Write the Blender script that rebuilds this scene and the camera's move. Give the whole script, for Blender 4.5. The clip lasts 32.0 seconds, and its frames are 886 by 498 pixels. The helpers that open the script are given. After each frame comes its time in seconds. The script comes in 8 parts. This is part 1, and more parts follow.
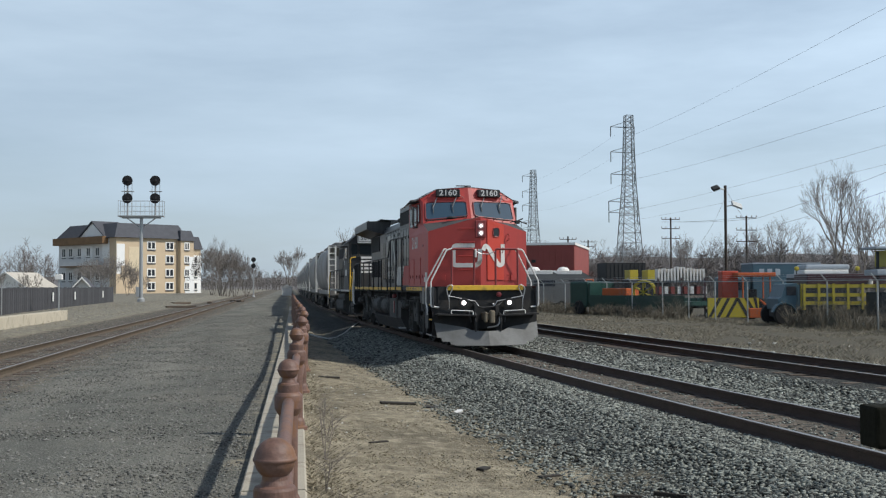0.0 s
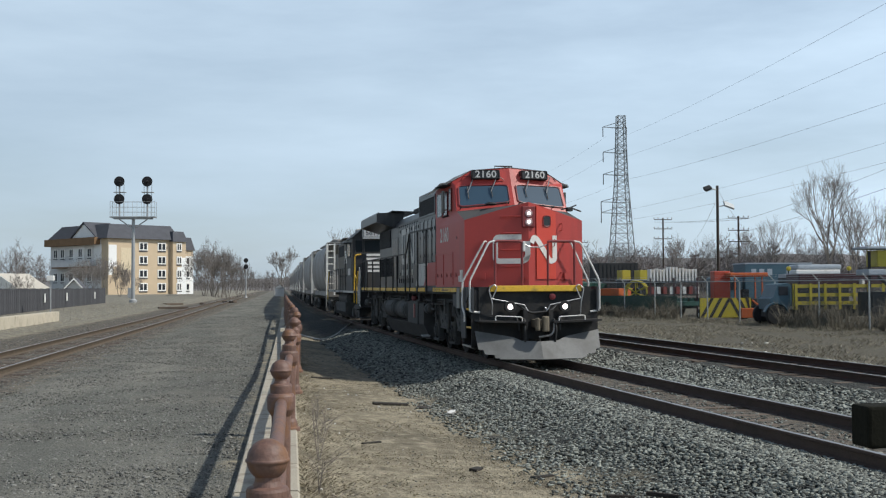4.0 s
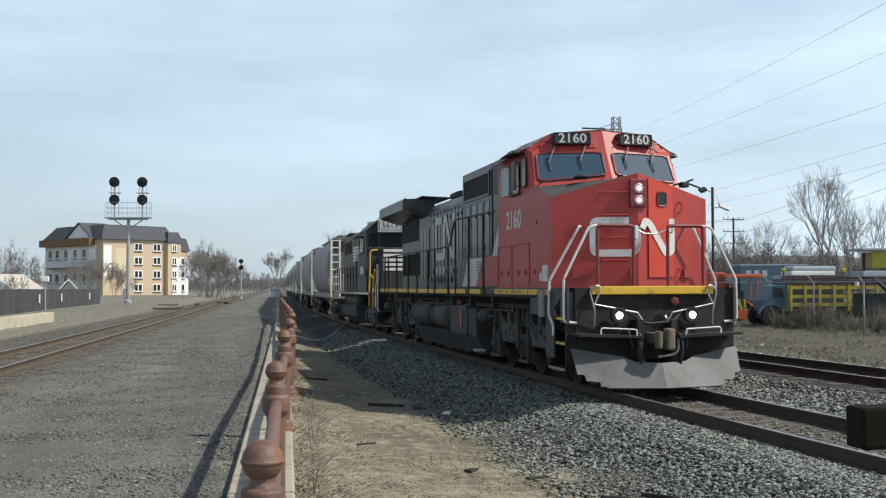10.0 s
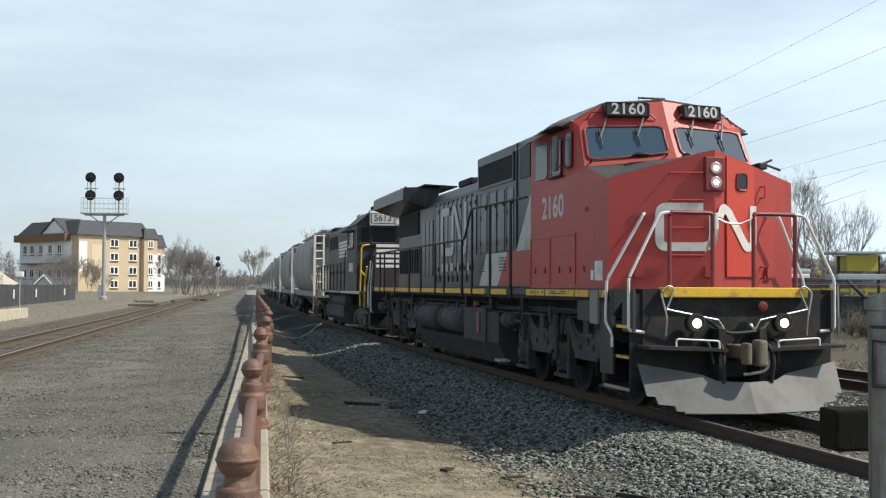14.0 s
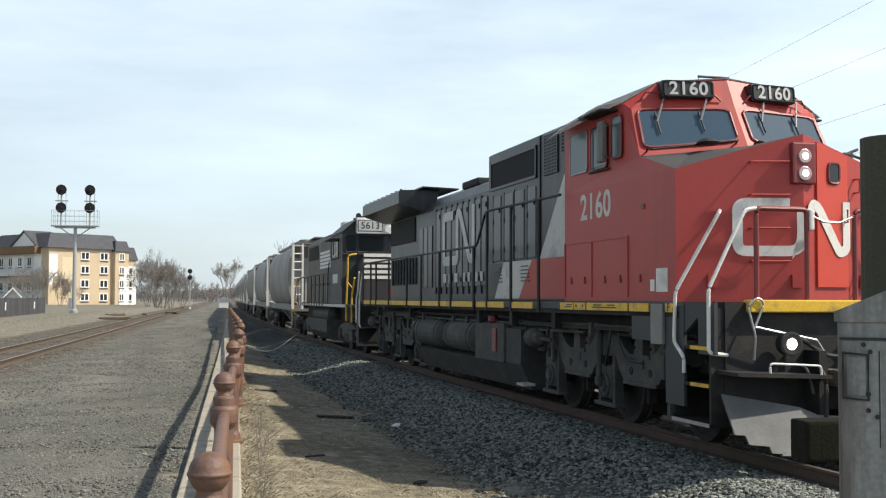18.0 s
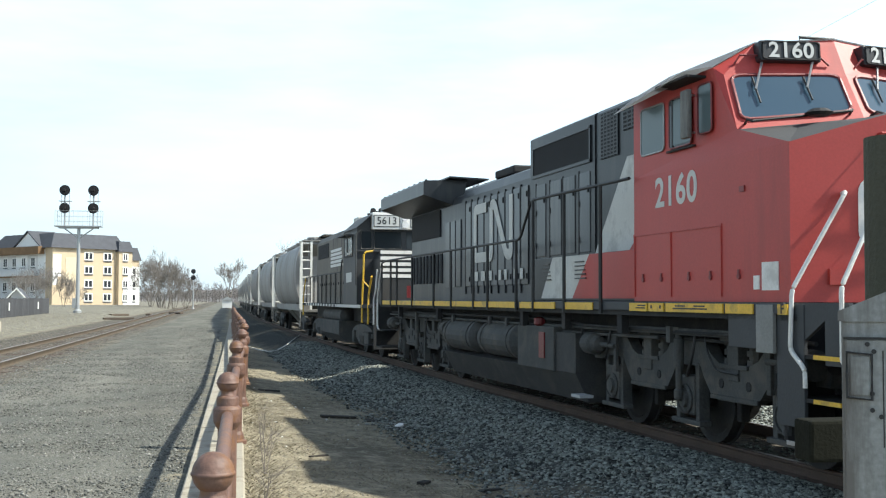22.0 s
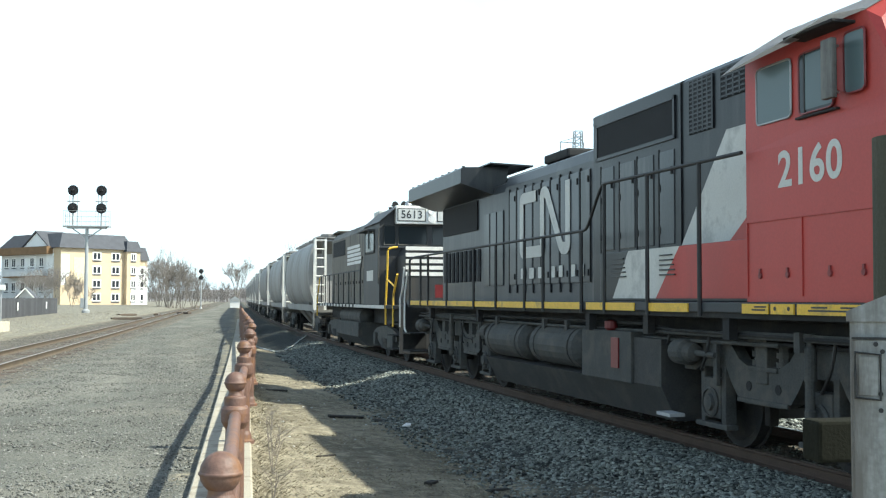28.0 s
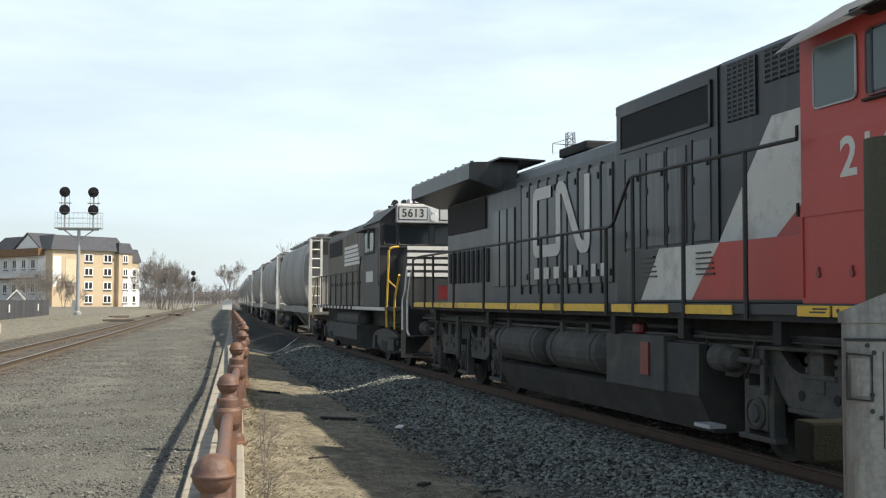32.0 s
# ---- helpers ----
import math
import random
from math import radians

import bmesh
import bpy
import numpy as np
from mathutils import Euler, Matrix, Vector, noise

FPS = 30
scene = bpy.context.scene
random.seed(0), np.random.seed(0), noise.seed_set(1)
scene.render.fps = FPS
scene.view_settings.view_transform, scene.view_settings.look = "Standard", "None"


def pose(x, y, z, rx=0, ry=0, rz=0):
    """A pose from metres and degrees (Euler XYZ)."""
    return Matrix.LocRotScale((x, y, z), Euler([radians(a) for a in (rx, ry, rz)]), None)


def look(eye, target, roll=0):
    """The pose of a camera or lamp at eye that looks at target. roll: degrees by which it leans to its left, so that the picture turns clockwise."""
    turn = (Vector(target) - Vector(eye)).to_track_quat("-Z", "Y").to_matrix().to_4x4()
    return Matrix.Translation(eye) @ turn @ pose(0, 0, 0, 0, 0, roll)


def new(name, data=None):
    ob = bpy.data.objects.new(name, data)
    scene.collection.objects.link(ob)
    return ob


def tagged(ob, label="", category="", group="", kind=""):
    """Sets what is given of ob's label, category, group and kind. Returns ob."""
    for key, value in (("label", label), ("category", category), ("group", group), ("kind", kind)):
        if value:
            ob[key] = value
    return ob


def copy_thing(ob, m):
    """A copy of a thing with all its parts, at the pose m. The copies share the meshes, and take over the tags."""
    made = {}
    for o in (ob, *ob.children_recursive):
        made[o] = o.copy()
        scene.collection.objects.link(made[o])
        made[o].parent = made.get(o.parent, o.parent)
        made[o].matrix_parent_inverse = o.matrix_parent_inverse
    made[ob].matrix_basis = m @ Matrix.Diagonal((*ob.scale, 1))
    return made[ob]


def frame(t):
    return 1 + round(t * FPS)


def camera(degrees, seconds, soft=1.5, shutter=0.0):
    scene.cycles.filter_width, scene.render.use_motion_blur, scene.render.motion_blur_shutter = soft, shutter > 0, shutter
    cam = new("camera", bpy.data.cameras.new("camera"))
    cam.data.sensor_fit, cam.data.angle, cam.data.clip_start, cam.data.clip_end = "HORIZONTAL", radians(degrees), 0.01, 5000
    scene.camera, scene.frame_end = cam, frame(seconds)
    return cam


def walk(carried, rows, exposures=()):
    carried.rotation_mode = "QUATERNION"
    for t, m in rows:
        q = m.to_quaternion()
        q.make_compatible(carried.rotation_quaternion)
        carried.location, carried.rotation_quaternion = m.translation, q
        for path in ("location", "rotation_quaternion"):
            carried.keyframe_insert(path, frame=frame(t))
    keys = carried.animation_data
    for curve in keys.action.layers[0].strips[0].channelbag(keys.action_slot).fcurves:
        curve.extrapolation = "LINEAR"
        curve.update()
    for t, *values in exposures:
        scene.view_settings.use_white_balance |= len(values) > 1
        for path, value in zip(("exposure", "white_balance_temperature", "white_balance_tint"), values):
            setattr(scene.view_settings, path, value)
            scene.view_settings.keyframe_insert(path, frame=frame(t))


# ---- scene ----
# camera on a stand, turned by hand
EYE = (0.0, 0.0, 1.854)
cam = camera(43.5, 32.0, soft=1.2)
AIM = [
    (0.0, 7.853, 1.893, -0.213), (0.5, 7.864, 1.924, -0.294), (1.0, 8.062, 1.918, -0.267), (1.5, 8.124, 1.745, -0.243),
    (2.0, 8.207, 1.689, -0.296), (2.5, 8.275, 1.865, -0.238), (3.0, 8.207, 1.923, -0.266), (3.5, 8.216, 1.943, -0.310),
    (5.5, 8.307, 1.792, -0.230), (6.0, 8.233, 1.870, -0.284), (6.5, 8.223, 1.887, -0.266), (7.0, 8.231, 1.890, -0.255),
    (7.5, 8.316, 1.836, -0.153), (8.0, 8.443, 1.770, -0.085), (8.5, 8.404, 1.813, -0.161), (9.0, 8.494, 1.880, -0.278),
    (9.5, 8.428, 1.940, -0.251), (10.0, 8.476, 1.974, -0.236), (10.5, 8.600, 1.936, -0.132), (11.0, 8.734, 1.795, 0.018),
    (11.5, 8.774, 1.889, -0.059), (12.0, 8.802, 2.022, -0.107), (12.5, 8.748, 2.038, -0.040), (13.0, 8.867, 2.078, -0.098),
    (13.5, 9.118, 2.059, 0.033), (14.0, 9.623, 1.931, 0.289), (14.5, 10.022, 2.080, 0.293), (16.5, 10.914, 2.489, 0.326),
    (17.0, 11.188, 2.387, 0.473), (17.5, 11.083, 2.530, 0.278), (18.0, 10.997, 2.589, 0.210), (18.5, 10.962, 2.584, 0.157),
    (19.0, 10.971, 2.667, 0.123), (19.5, 11.053, 2.640, 0.193), (20.0, 10.978, 2.496, 0.226), (20.5, 10.925, 2.568, 0.276),
    (21.0, 10.826, 2.588, 0.162), (21.5, 10.751, 2.576, 0.133), (22.0, 10.830, 2.586, 0.162), (22.5, 10.868, 2.559, 0.224),
    (23.0, 10.871, 2.500, 0.173), (23.5, 10.829, 2.579, 0.142), (24.0, 10.781, 2.599, 0.123), (24.5, 10.743, 2.612, 0.137),
    (25.0, 10.751, 2.588, 0.189), (25.5, 10.792, 2.492, 0.353), (27.5, 10.485, 2.491, 0.228), (28.0, 10.448, 2.581, 0.169),
    (28.5, 10.448, 2.464, 0.167), (29.0, 10.616, 2.416, 0.197), (29.5, 10.519, 2.537, 0.042), (30.0, 10.851, 2.805, 0.207),
    (30.5, 10.846, 2.828, 0.062), (31.0, 10.521, 2.727, -0.035), (31.5, 10.608, 2.671, 0.010), (32.0, 10.829, 2.663, 0.117),
]


def aim(yaw, pitch, roll):
    a, b = radians(yaw), radians(pitch)
    d = Vector((math.sin(a) * math.cos(b), math.cos(a) * math.cos(b), math.sin(b)))
    return look(EYE, Vector(EYE) + d, roll)


walk(cam, [(t, aim(y, p, r)) for t, y, p, r in AIM],
     exposures=[(0, -0.28, 6250, 9), (9, -0.05, 6400, 8), (13, 0.07, 6600, 8), (16, 0.16, 6800, 8), (19, 0.28, 6850, 9), (21, 0.42, 6800, 8), (22, 0.67, 6350, 4), (23, 0.93, 6400, 1), (25, 0.97, 6330, 0), (28, 0.94, 6330, 0), (30, 0.82, 6450, 2), (31, 0.58, 6750, 7), (32, 0.34, 6950, 9)])

# sun and hazy sky
SUN_TO = Vector((0.87, -0.33, 1.02)).normalized()
sun = new("sun", bpy.data.lights.new("sun", "SUN"))
sun.data.energy, sun.data.angle, sun.data.color = 4.5, radians(1.0), (1.0, 0.94, 0.85)
sun.matrix_world = look(SUN_TO * 100, (0, 0, 0))

world = bpy.data.worlds.new("sky")
scene.world = world
world.use_nodes = True
wn, wl = world.node_tree.nodes, world.node_tree.links
wn.clear()
w_out = wn.new("ShaderNodeOutputWorld")
w_bg = wn.new("ShaderNodeBackground")
w_sky = wn.new("ShaderNodeTexSky")
w_sky.sky_type, w_sky.sun_disc = "NISHITA", False
w_sky.sun_elevation = math.asin(SUN_TO.z)
w_sky.sun_rotation = math.atan2(SUN_TO.x, SUN_TO.y)
w_sky.dust_density, w_sky.air_density = 1.2, 1.0
w_co = wn.new("ShaderNodeTexCoord")
w_map = wn.new("ShaderNodeMapping")
w_map.inputs["Scale"].default_value = (1.0, 1.6, 5.0)
w_noise = wn.new("ShaderNodeTexNoise")
w_noise.inputs["Scale"].default_value = 2.2
w_noise.inputs["Detail"].default_value = 6.0
w_noise.inputs["Roughness"].default_value = 0.55
w_ramp = wn.new("ShaderNodeValToRGB")
w_ramp.color_ramp.elements[0].position, w_ramp.color_ramp.elements[0].color = 0.35, (0.5, 0.5, 0.5, 1)
w_ramp.color_ramp.elements[1].position, w_ramp.color_ramp.elements[1].color = 0.72, (0.9, 0.9, 0.9, 1)
w_mix = wn.new("ShaderNodeMixRGB")
wl.new(w_co.outputs["Generated"], w_map.inputs["Vector"])
wl.new(w_map.outputs["Vector"], w_noise.inputs["Vector"])
wl.new(w_noise.outputs["Fac"], w_ramp.inputs["Fac"])
w_sep = wn.new("ShaderNodeSeparateXYZ")
wl.new(w_co.outputs["Generated"], w_sep.inputs[0])
w_high = wn.new("ShaderNodeMapRange")  # the haze thins out toward the zenith
w_high.inputs["From Min"].default_value, w_high.inputs["From Max"].default_value = 0.24, 0.68
w_high.inputs["To Min"].default_value, w_high.inputs["To Max"].default_value = 1.0, 0.06
wl.new(w_sep.outputs["Z"], w_high.inputs["Value"])
w_fac = wn.new("ShaderNodeMath")
w_fac.operation = "MULTIPLY"
wl.new(w_ramp.outputs["Color"], w_fac.inputs[0])
wl.new(w_high.outputs["Result"], w_fac.inputs[1])
wl.new(w_fac.outputs[0], w_mix.inputs["Fac"])
w_dot = wn.new("ShaderNodeVectorMath")  # haze is brighter toward the sun
w_dot.operation = "DOT_PRODUCT"
w_dot.inputs[1].default_value = SUN_TO
wl.new(w_co.outputs["Generated"], w_dot.inputs[0])
w_sunward = wn.new("ShaderNodeMapRange")
w_sunward.inputs["From Min"].default_value, w_sunward.inputs["From Max"].default_value = -0.4, 0.5
w_sunward.inputs["To Min"].default_value, w_sunward.inputs["To Max"].default_value = 0.78, 1.27
wl.new(w_dot.outputs["Value"], w_sunward.inputs["Value"])
w_haze = wn.new("ShaderNodeVectorMath")
w_haze.operation = "SCALE"
w_haze.inputs[0].default_value = (8.2, 9.9, 11.5)  # thin cloud
wl.new(w_sunward.outputs["Result"], w_haze.inputs["Scale"])
wl.new(w_haze.outputs["Vector"], w_mix.inputs["Color2"])
wl.new(w_sky.outputs["Color"], w_mix.inputs["Color1"])
wl.new(w_mix.outputs["Color"], w_bg.inputs["Color"])
w_bg.inputs["Strength"].default_value = 0.1
wl.new(w_bg.outputs["Background"], w_out.inputs["Surface"])

# ---- materials ----
def mat(name, col, rough=0.7, metal=0.0, var=0.25, scale=6.0, fine=60.0, bump=0.15, dirt=None, dirt_amt=0.0, dirt_scale=2.0,
        per_piece=0.0, spec=0.5, streak=False):
    """A surface with grain at two scales, and patches of dirt."""
    m = bpy.data.materials.new(name)
    m.use_nodes = True
    n, l = m.node_tree.nodes, m.node_tree.links
    b = n["Principled BSDF"]
    b.inputs["Roughness"].default_value, b.inputs["Metallic"].default_value = rough, metal
    b.inputs["Specular IOR Level"].default_value = spec
    co = n.new("ShaderNodeTexCoord")
    mp = n.new("ShaderNodeMapping")
    if streak:
        mp.inputs["Scale"].default_value = (1.0, 1.0, 0.12)
    l.new(co.outputs["Object"], mp.inputs["Vector"])
    big, small = n.new("ShaderNodeTexNoise"), n.new("ShaderNodeTexNoise")
    big.inputs["Scale"].default_value, big.inputs["Detail"].default_value = scale, 5
    small.inputs["Scale"].default_value, small.inputs["Detail"].default_value = fine, 3
    l.new(mp.outputs["Vector"], big.inputs["Vector"])
    l.new(co.outputs["Object"], small.inputs["Vector"])
    add = n.new("ShaderNodeMath")
    add.operation = "ADD"
    l.new(big.outputs["Fac"], add.inputs[0])
    l.new(small.outputs["Fac"], add.inputs[1])
    rng = n.new("ShaderNodeMapRange")
    rng.inputs["From Min"].default_value, rng.inputs["From Max"].default_value = 0.6, 1.4
    rng.inputs["To Min"].default_value, rng.inputs["To Max"].default_value = 1 - var, 1 + var
    l.new(add.outputs[0], rng.inputs["Value"])
    mul = n.new("ShaderNodeMixRGB")
    mul.blend_type = "MULTIPLY"
    mul.inputs["Fac"].default_value = 1
    mul.inputs["Color1"].default_value = (*col, 1)
    src = rng.outputs["Result"]
    if per_piece:
        oi = n.new("ShaderNodeObjectInfo")
        r2 = n.new("ShaderNodeMapRange")
        r2.inputs["To Min"].default_value, r2.inputs["To Max"].default_value = 1 - per_piece, 1 + per_piece
        l.new(oi.outputs["Random"], r2.inputs["Value"])
        mm = n.new("ShaderNodeMath")
        mm.operation = "MULTIPLY"
        l.new(src, mm.inputs[0])
        l.new(r2.outputs["Result"], mm.inputs[1])
        src = mm.outputs[0]
    l.new(src, mul.inputs["Color2"])
    out = mul.outputs["Color"]
    if dirt:
        dn = n.new("ShaderNodeTexNoise")
        dn.inputs["Scale"].default_value, dn.inputs["Detail"].default_value = dirt_scale, 7
        dn.inputs["Roughness"].default_value = 0.65
        l.new(mp.outputs["Vector"], dn.inputs["Vector"])
        rp = n.new("ShaderNodeValToRGB")
        rp.color_ramp.elements[0].position = 0.62 - 0.3 * dirt_amt
        rp.color_ramp.elements[1].position = 0.72 - 0.2 * dirt_amt
        rp.color_ramp.elements[1].color = (min(1, 0.4 + dirt_amt),) * 3 + (1,)
        rp.color_ramp.elements[0].color = (0, 0, 0, 1)
        l.new(dn.outputs["Fac"], rp.inputs["Fac"])
        dm = n.new("ShaderNodeMixRGB")
        dm.inputs["Color2"].default_value = (*dirt, 1)
        l.new(rp.outputs["Color"], dm.inputs["Fac"])
        l.new(out, dm.inputs["Color1"])
        out = dm.outputs["Color"]
    l.new(out, b.inputs["Base Color"])
    if bump:
        bp = n.new("ShaderNodeBump")
        bp.inputs["Strength"].default_value, bp.inputs["Distance"].default_value = bump, 0.02
        l.new(add.outputs[0], bp.inputs["Height"])
        l.new(bp.outputs["Normal"], b.inputs["Normal"])
    return m


def glow(name, col, strength):
    m = bpy.data.materials.new(name)
    m.use_nodes = True
    b = m.node_tree.nodes["Principled BSDF"]
    b.inputs["Base Color"].default_value = (*col, 1)
    b.inputs["Emission Color"].default_value = (*col, 1)
    b.inputs["Emission Strength"].default_value = strength
    return m


def glass(name, col=(0.05, 0.08, 0.09), rough=0.05, spec=0.9):
    m = bpy.data.materials.new(name)
    m.use_nodes = True
    b = m.node_tree.nodes["Principled BSDF"]
    b.inputs["Base Color"].default_value = (*col, 1)
    b.inputs["Roughness"].default_value = rough
    b.inputs["Specular IOR Level"].default_value = spec
    return m


# ---- building helpers ----
def link(name, bm, material, parent=None, label="", smooth=False):
    me = bpy.data.meshes.new(name)
    bm.to_mesh(me)
    bm.free()
    for m in material if isinstance(material, (list, tuple)) else [material]:
        me.materials.append(m)
    if smooth:
        me.polygons.foreach_set("use_smooth", [True] * len(me.polygons))
    ob = new(name, me)
    if parent:
        ob.parent = parent
    if label:
        ob["label"] = label
    return ob


def part(name, bm, material, parent, label="", smooth=False):
    return link(name, bm, material, parent, label, smooth)


def thing(name, m, label, category, group="", kind=""):
    ob = new(name)
    ob.empty_display_size = 0.2
    ob.matrix_world = m
    return tagged(ob, label, category, group, kind)


def box(bm, x0, x1, y0, y1, z0, z1, bevel=0.0):
    vs = [bm.verts.new((x, y, z)) for z in (z0, z1) for y in (y0, y1) for x in (x0, x1)]
    fs = [bm.faces.new([vs[i] for i in f]) for f in ((0, 2, 3, 1), (4, 5, 7, 6), (0, 1, 5, 4), (2, 6, 7, 3), (0, 4, 6, 2), (1, 3, 7, 5))]
    if bevel:
        es = list({e for f in fs for e in f.edges})
        bmesh.ops.bevel(bm, geom=es, offset=bevel, segments=2, affect="EDGES", profile=0.6)
    return vs


def boxes(*spans, bevel=0.0):
    bm = bmesh.new()
    for s in spans:
        box(bm, *s, bevel=bevel)
    return bm


def tube(bm, pts, r, sides=8, r2=None, cap=True):
    """A round bar along the points; r2: the radius at its end."""
    pts = [Vector(p) for p in pts]
    rings = []
    n = len(pts)
    up = Vector((0, 0, 1))
    for i, p in enumerate(pts):
        d = (pts[min(i + 1, n - 1)] - pts[max(i - 1, 0)]).normalized()
        a = d.cross(up if abs(d.z) < 0.95 else Vector((1, 0, 0))).normalized()
        b = d.cross(a)
        rr = r if r2 is None else r + (r2 - r) * i / (n - 1)
        rings.append([bm.verts.new(p + rr * (math.cos(2 * math.pi * k / sides) * a + math.sin(2 * math.pi * k / sides) * b)) for k in range(sides)])
    for q, w in zip(rings, rings[1:]):
        for k in range(sides):
            bm.faces.new((q[k], q[(k + 1) % sides], w[(k + 1) % sides], w[k]))
    if cap:
        bm.faces.new(rings[0][::-1])
        bm.faces.new(rings[-1])


def tubes(paths, r, sides=8):
    bm = bmesh.new()
    for p in paths:
        tube(bm, p, r, sides)
    return bm


def turned(bm, prof, sides=20, at=(0, 0, 0), axis="z"):
    """A turned body from (radius, height) pairs."""
    rings = []
    for r, h in prof:
        ring = []
        for k in range(sides):
            a = 2 * math.pi * k / sides
            c, s = r * math.cos(a), r * math.sin(a)
            v = {"z": (c, s, h), "x": (h, c, s), "y": (s, h, c)}[axis]
            ring.append(bm.verts.new(Vector(v) + Vector(at)))
        rings.append(ring)
    for q, w in zip(rings, rings[1:]):
        for k in range(sides):
            bm.faces.new((q[k], q[(k + 1) % sides], w[(k + 1) % sides], w[k]))
    bm.faces.new(rings[0][::-1])
    bm.faces.new(rings[-1])
    return bm


def prism(bm, poly, lo, hi, axis="x"):
    """A flat outline drawn out along an axis: (y, z) for x, (x, z) for y, (x, y) for z."""
    put = {"x": lambda p, h: (h, p[0], p[1]), "y": lambda p, h: (p[0], h, p[1]), "z": lambda p, h: (p[0], p[1], h)}[axis]
    a = [bm.verts.new(put(p, lo)) for p in poly]
    b = [bm.verts.new(put(p, hi)) for p in poly]
    n = len(poly)
    bm.faces.new(a[::-1])
    bm.faces.new(b)
    for i in range(n):
        bm.faces.new((a[i], a[(i + 1) % n], b[(i + 1) % n], b[i]))
    bmesh.ops.recalc_face_normals(bm, faces=bm.faces)
    return bm


def loft(bm, sections, close=True):
    """A skin over sections, each a list of points in the same order."""
    rings = [[bm.verts.new(p) for p in s] for s in sections]
    n = len(rings[0])
    for q, w in zip(rings, rings[1:]):
        for k in range(n if close else n - 1):
            bm.faces.new((q[k], q[(k + 1) % n], w[(k + 1) % n], w[k]))
    if close:
        bm.faces.new(rings[0][::-1])
        bm.faces.new(rings[-1])
    bmesh.ops.recalc_face_normals(bm, faces=bm.faces)
    return bm


def smooth_step(a, b, x):
    t = max(0.0, min(1.0, (x - a) / (b - a)))
    return t * t * (3 - 2 * t)


# ---- lines of the tracks ----
RAIL = 0.17  # height of the rail heads over the ground


def track_x(y):
    """The middle of the train's track: a long easy curve."""
    def f(v):
        u = v - 20.0
        return 5.908 - 0.068 * u + 0.00066176 * u * u - 2.8578e-6 * u ** 3

    if y > 92:
        return f(92) - 0.172 * (1 - math.exp(-(y - 92) / 10)) - 0.001 * (y - 92)
    if y < 0:
        return f(0) - 0.0979 * y
    return f(y)


def side_x(y):
    """The second track, beyond the train's."""
    return track_x(y) + 5.62


# ---- surfaces of the place ----
M_rail = mat("rusty_rail_steel", (0.075, 0.05, 0.038), 0.75, 0.3, 0.3, 3, 50, 0.2)
M_head = mat("worn_rail_head", (0.34, 0.31, 0.28), 0.38, 0.9, 0.15, 4, 80, 0.05)
M_tie = mat("weathered_tie_wood", (0.1, 0.078, 0.06), 0.95, 0, 0.4, 4, 40, 0.5, per_piece=0.25)
M_concrete = mat("pale_concrete", (0.37, 0.335, 0.265), 0.9, 0, 0.2, 3, 60, 0.3, dirt=(0.2, 0.17, 0.13), dirt_amt=0.4, dirt_scale=3, per_piece=0.06)
M_stone = mat("crushed_stone", (0.122, 0.129, 0.113), 0.85, 0, 0.3, 8, 90, 0.3)
M_pebble = mat("pale_pebbles", (0.192, 0.19, 0.17), 0.9, 0, 0.3, 8, 90, 0.2)
M_rust = mat("rust_red_paint", (0.14, 0.079, 0.06), 0.6, 0, 0.35, 5, 45, 0.15, dirt=(0.19, 0.09, 0.038), dirt_amt=0.42, dirt_scale=7)
M_twig = mat("dry_stalks", (0.24, 0.213, 0.155), 0.95, 0, 0.3, 3, 30, 0)
for m_, lo_, hi_ in ((M_stone, 0.08, 2.5), (M_pebble, 0.35, 1.35), (M_twig, 0.6, 1.5)):
    n_, l_ = m_.node_tree.nodes, m_.node_tree.links
    gi = n_.new("ShaderNodeNewGeometry")
    mr = n_.new("ShaderNodeMapRange")
    mr.inputs["To Min"].default_value, mr.inputs["To Max"].default_value = lo_, hi_
    l_.new(gi.outputs["Random Per Island"], mr.inputs["Value"])
    mx = n_.new("ShaderNodeMixRGB")
    mx.blend_type, mx.inputs["Fac"].default_value = "MULTIPLY", 1
    old = n_["Principled BSDF"].inputs["Base Color"].links[0].from_socket
    l_.new(old, mx.inputs["Color1"])
    l_.new(mr.outputs["Result"], mx.inputs["Color2"])
    l_.new(mx.outputs["Color"], n_["Principled BSDF"].inputs["Base Color"])


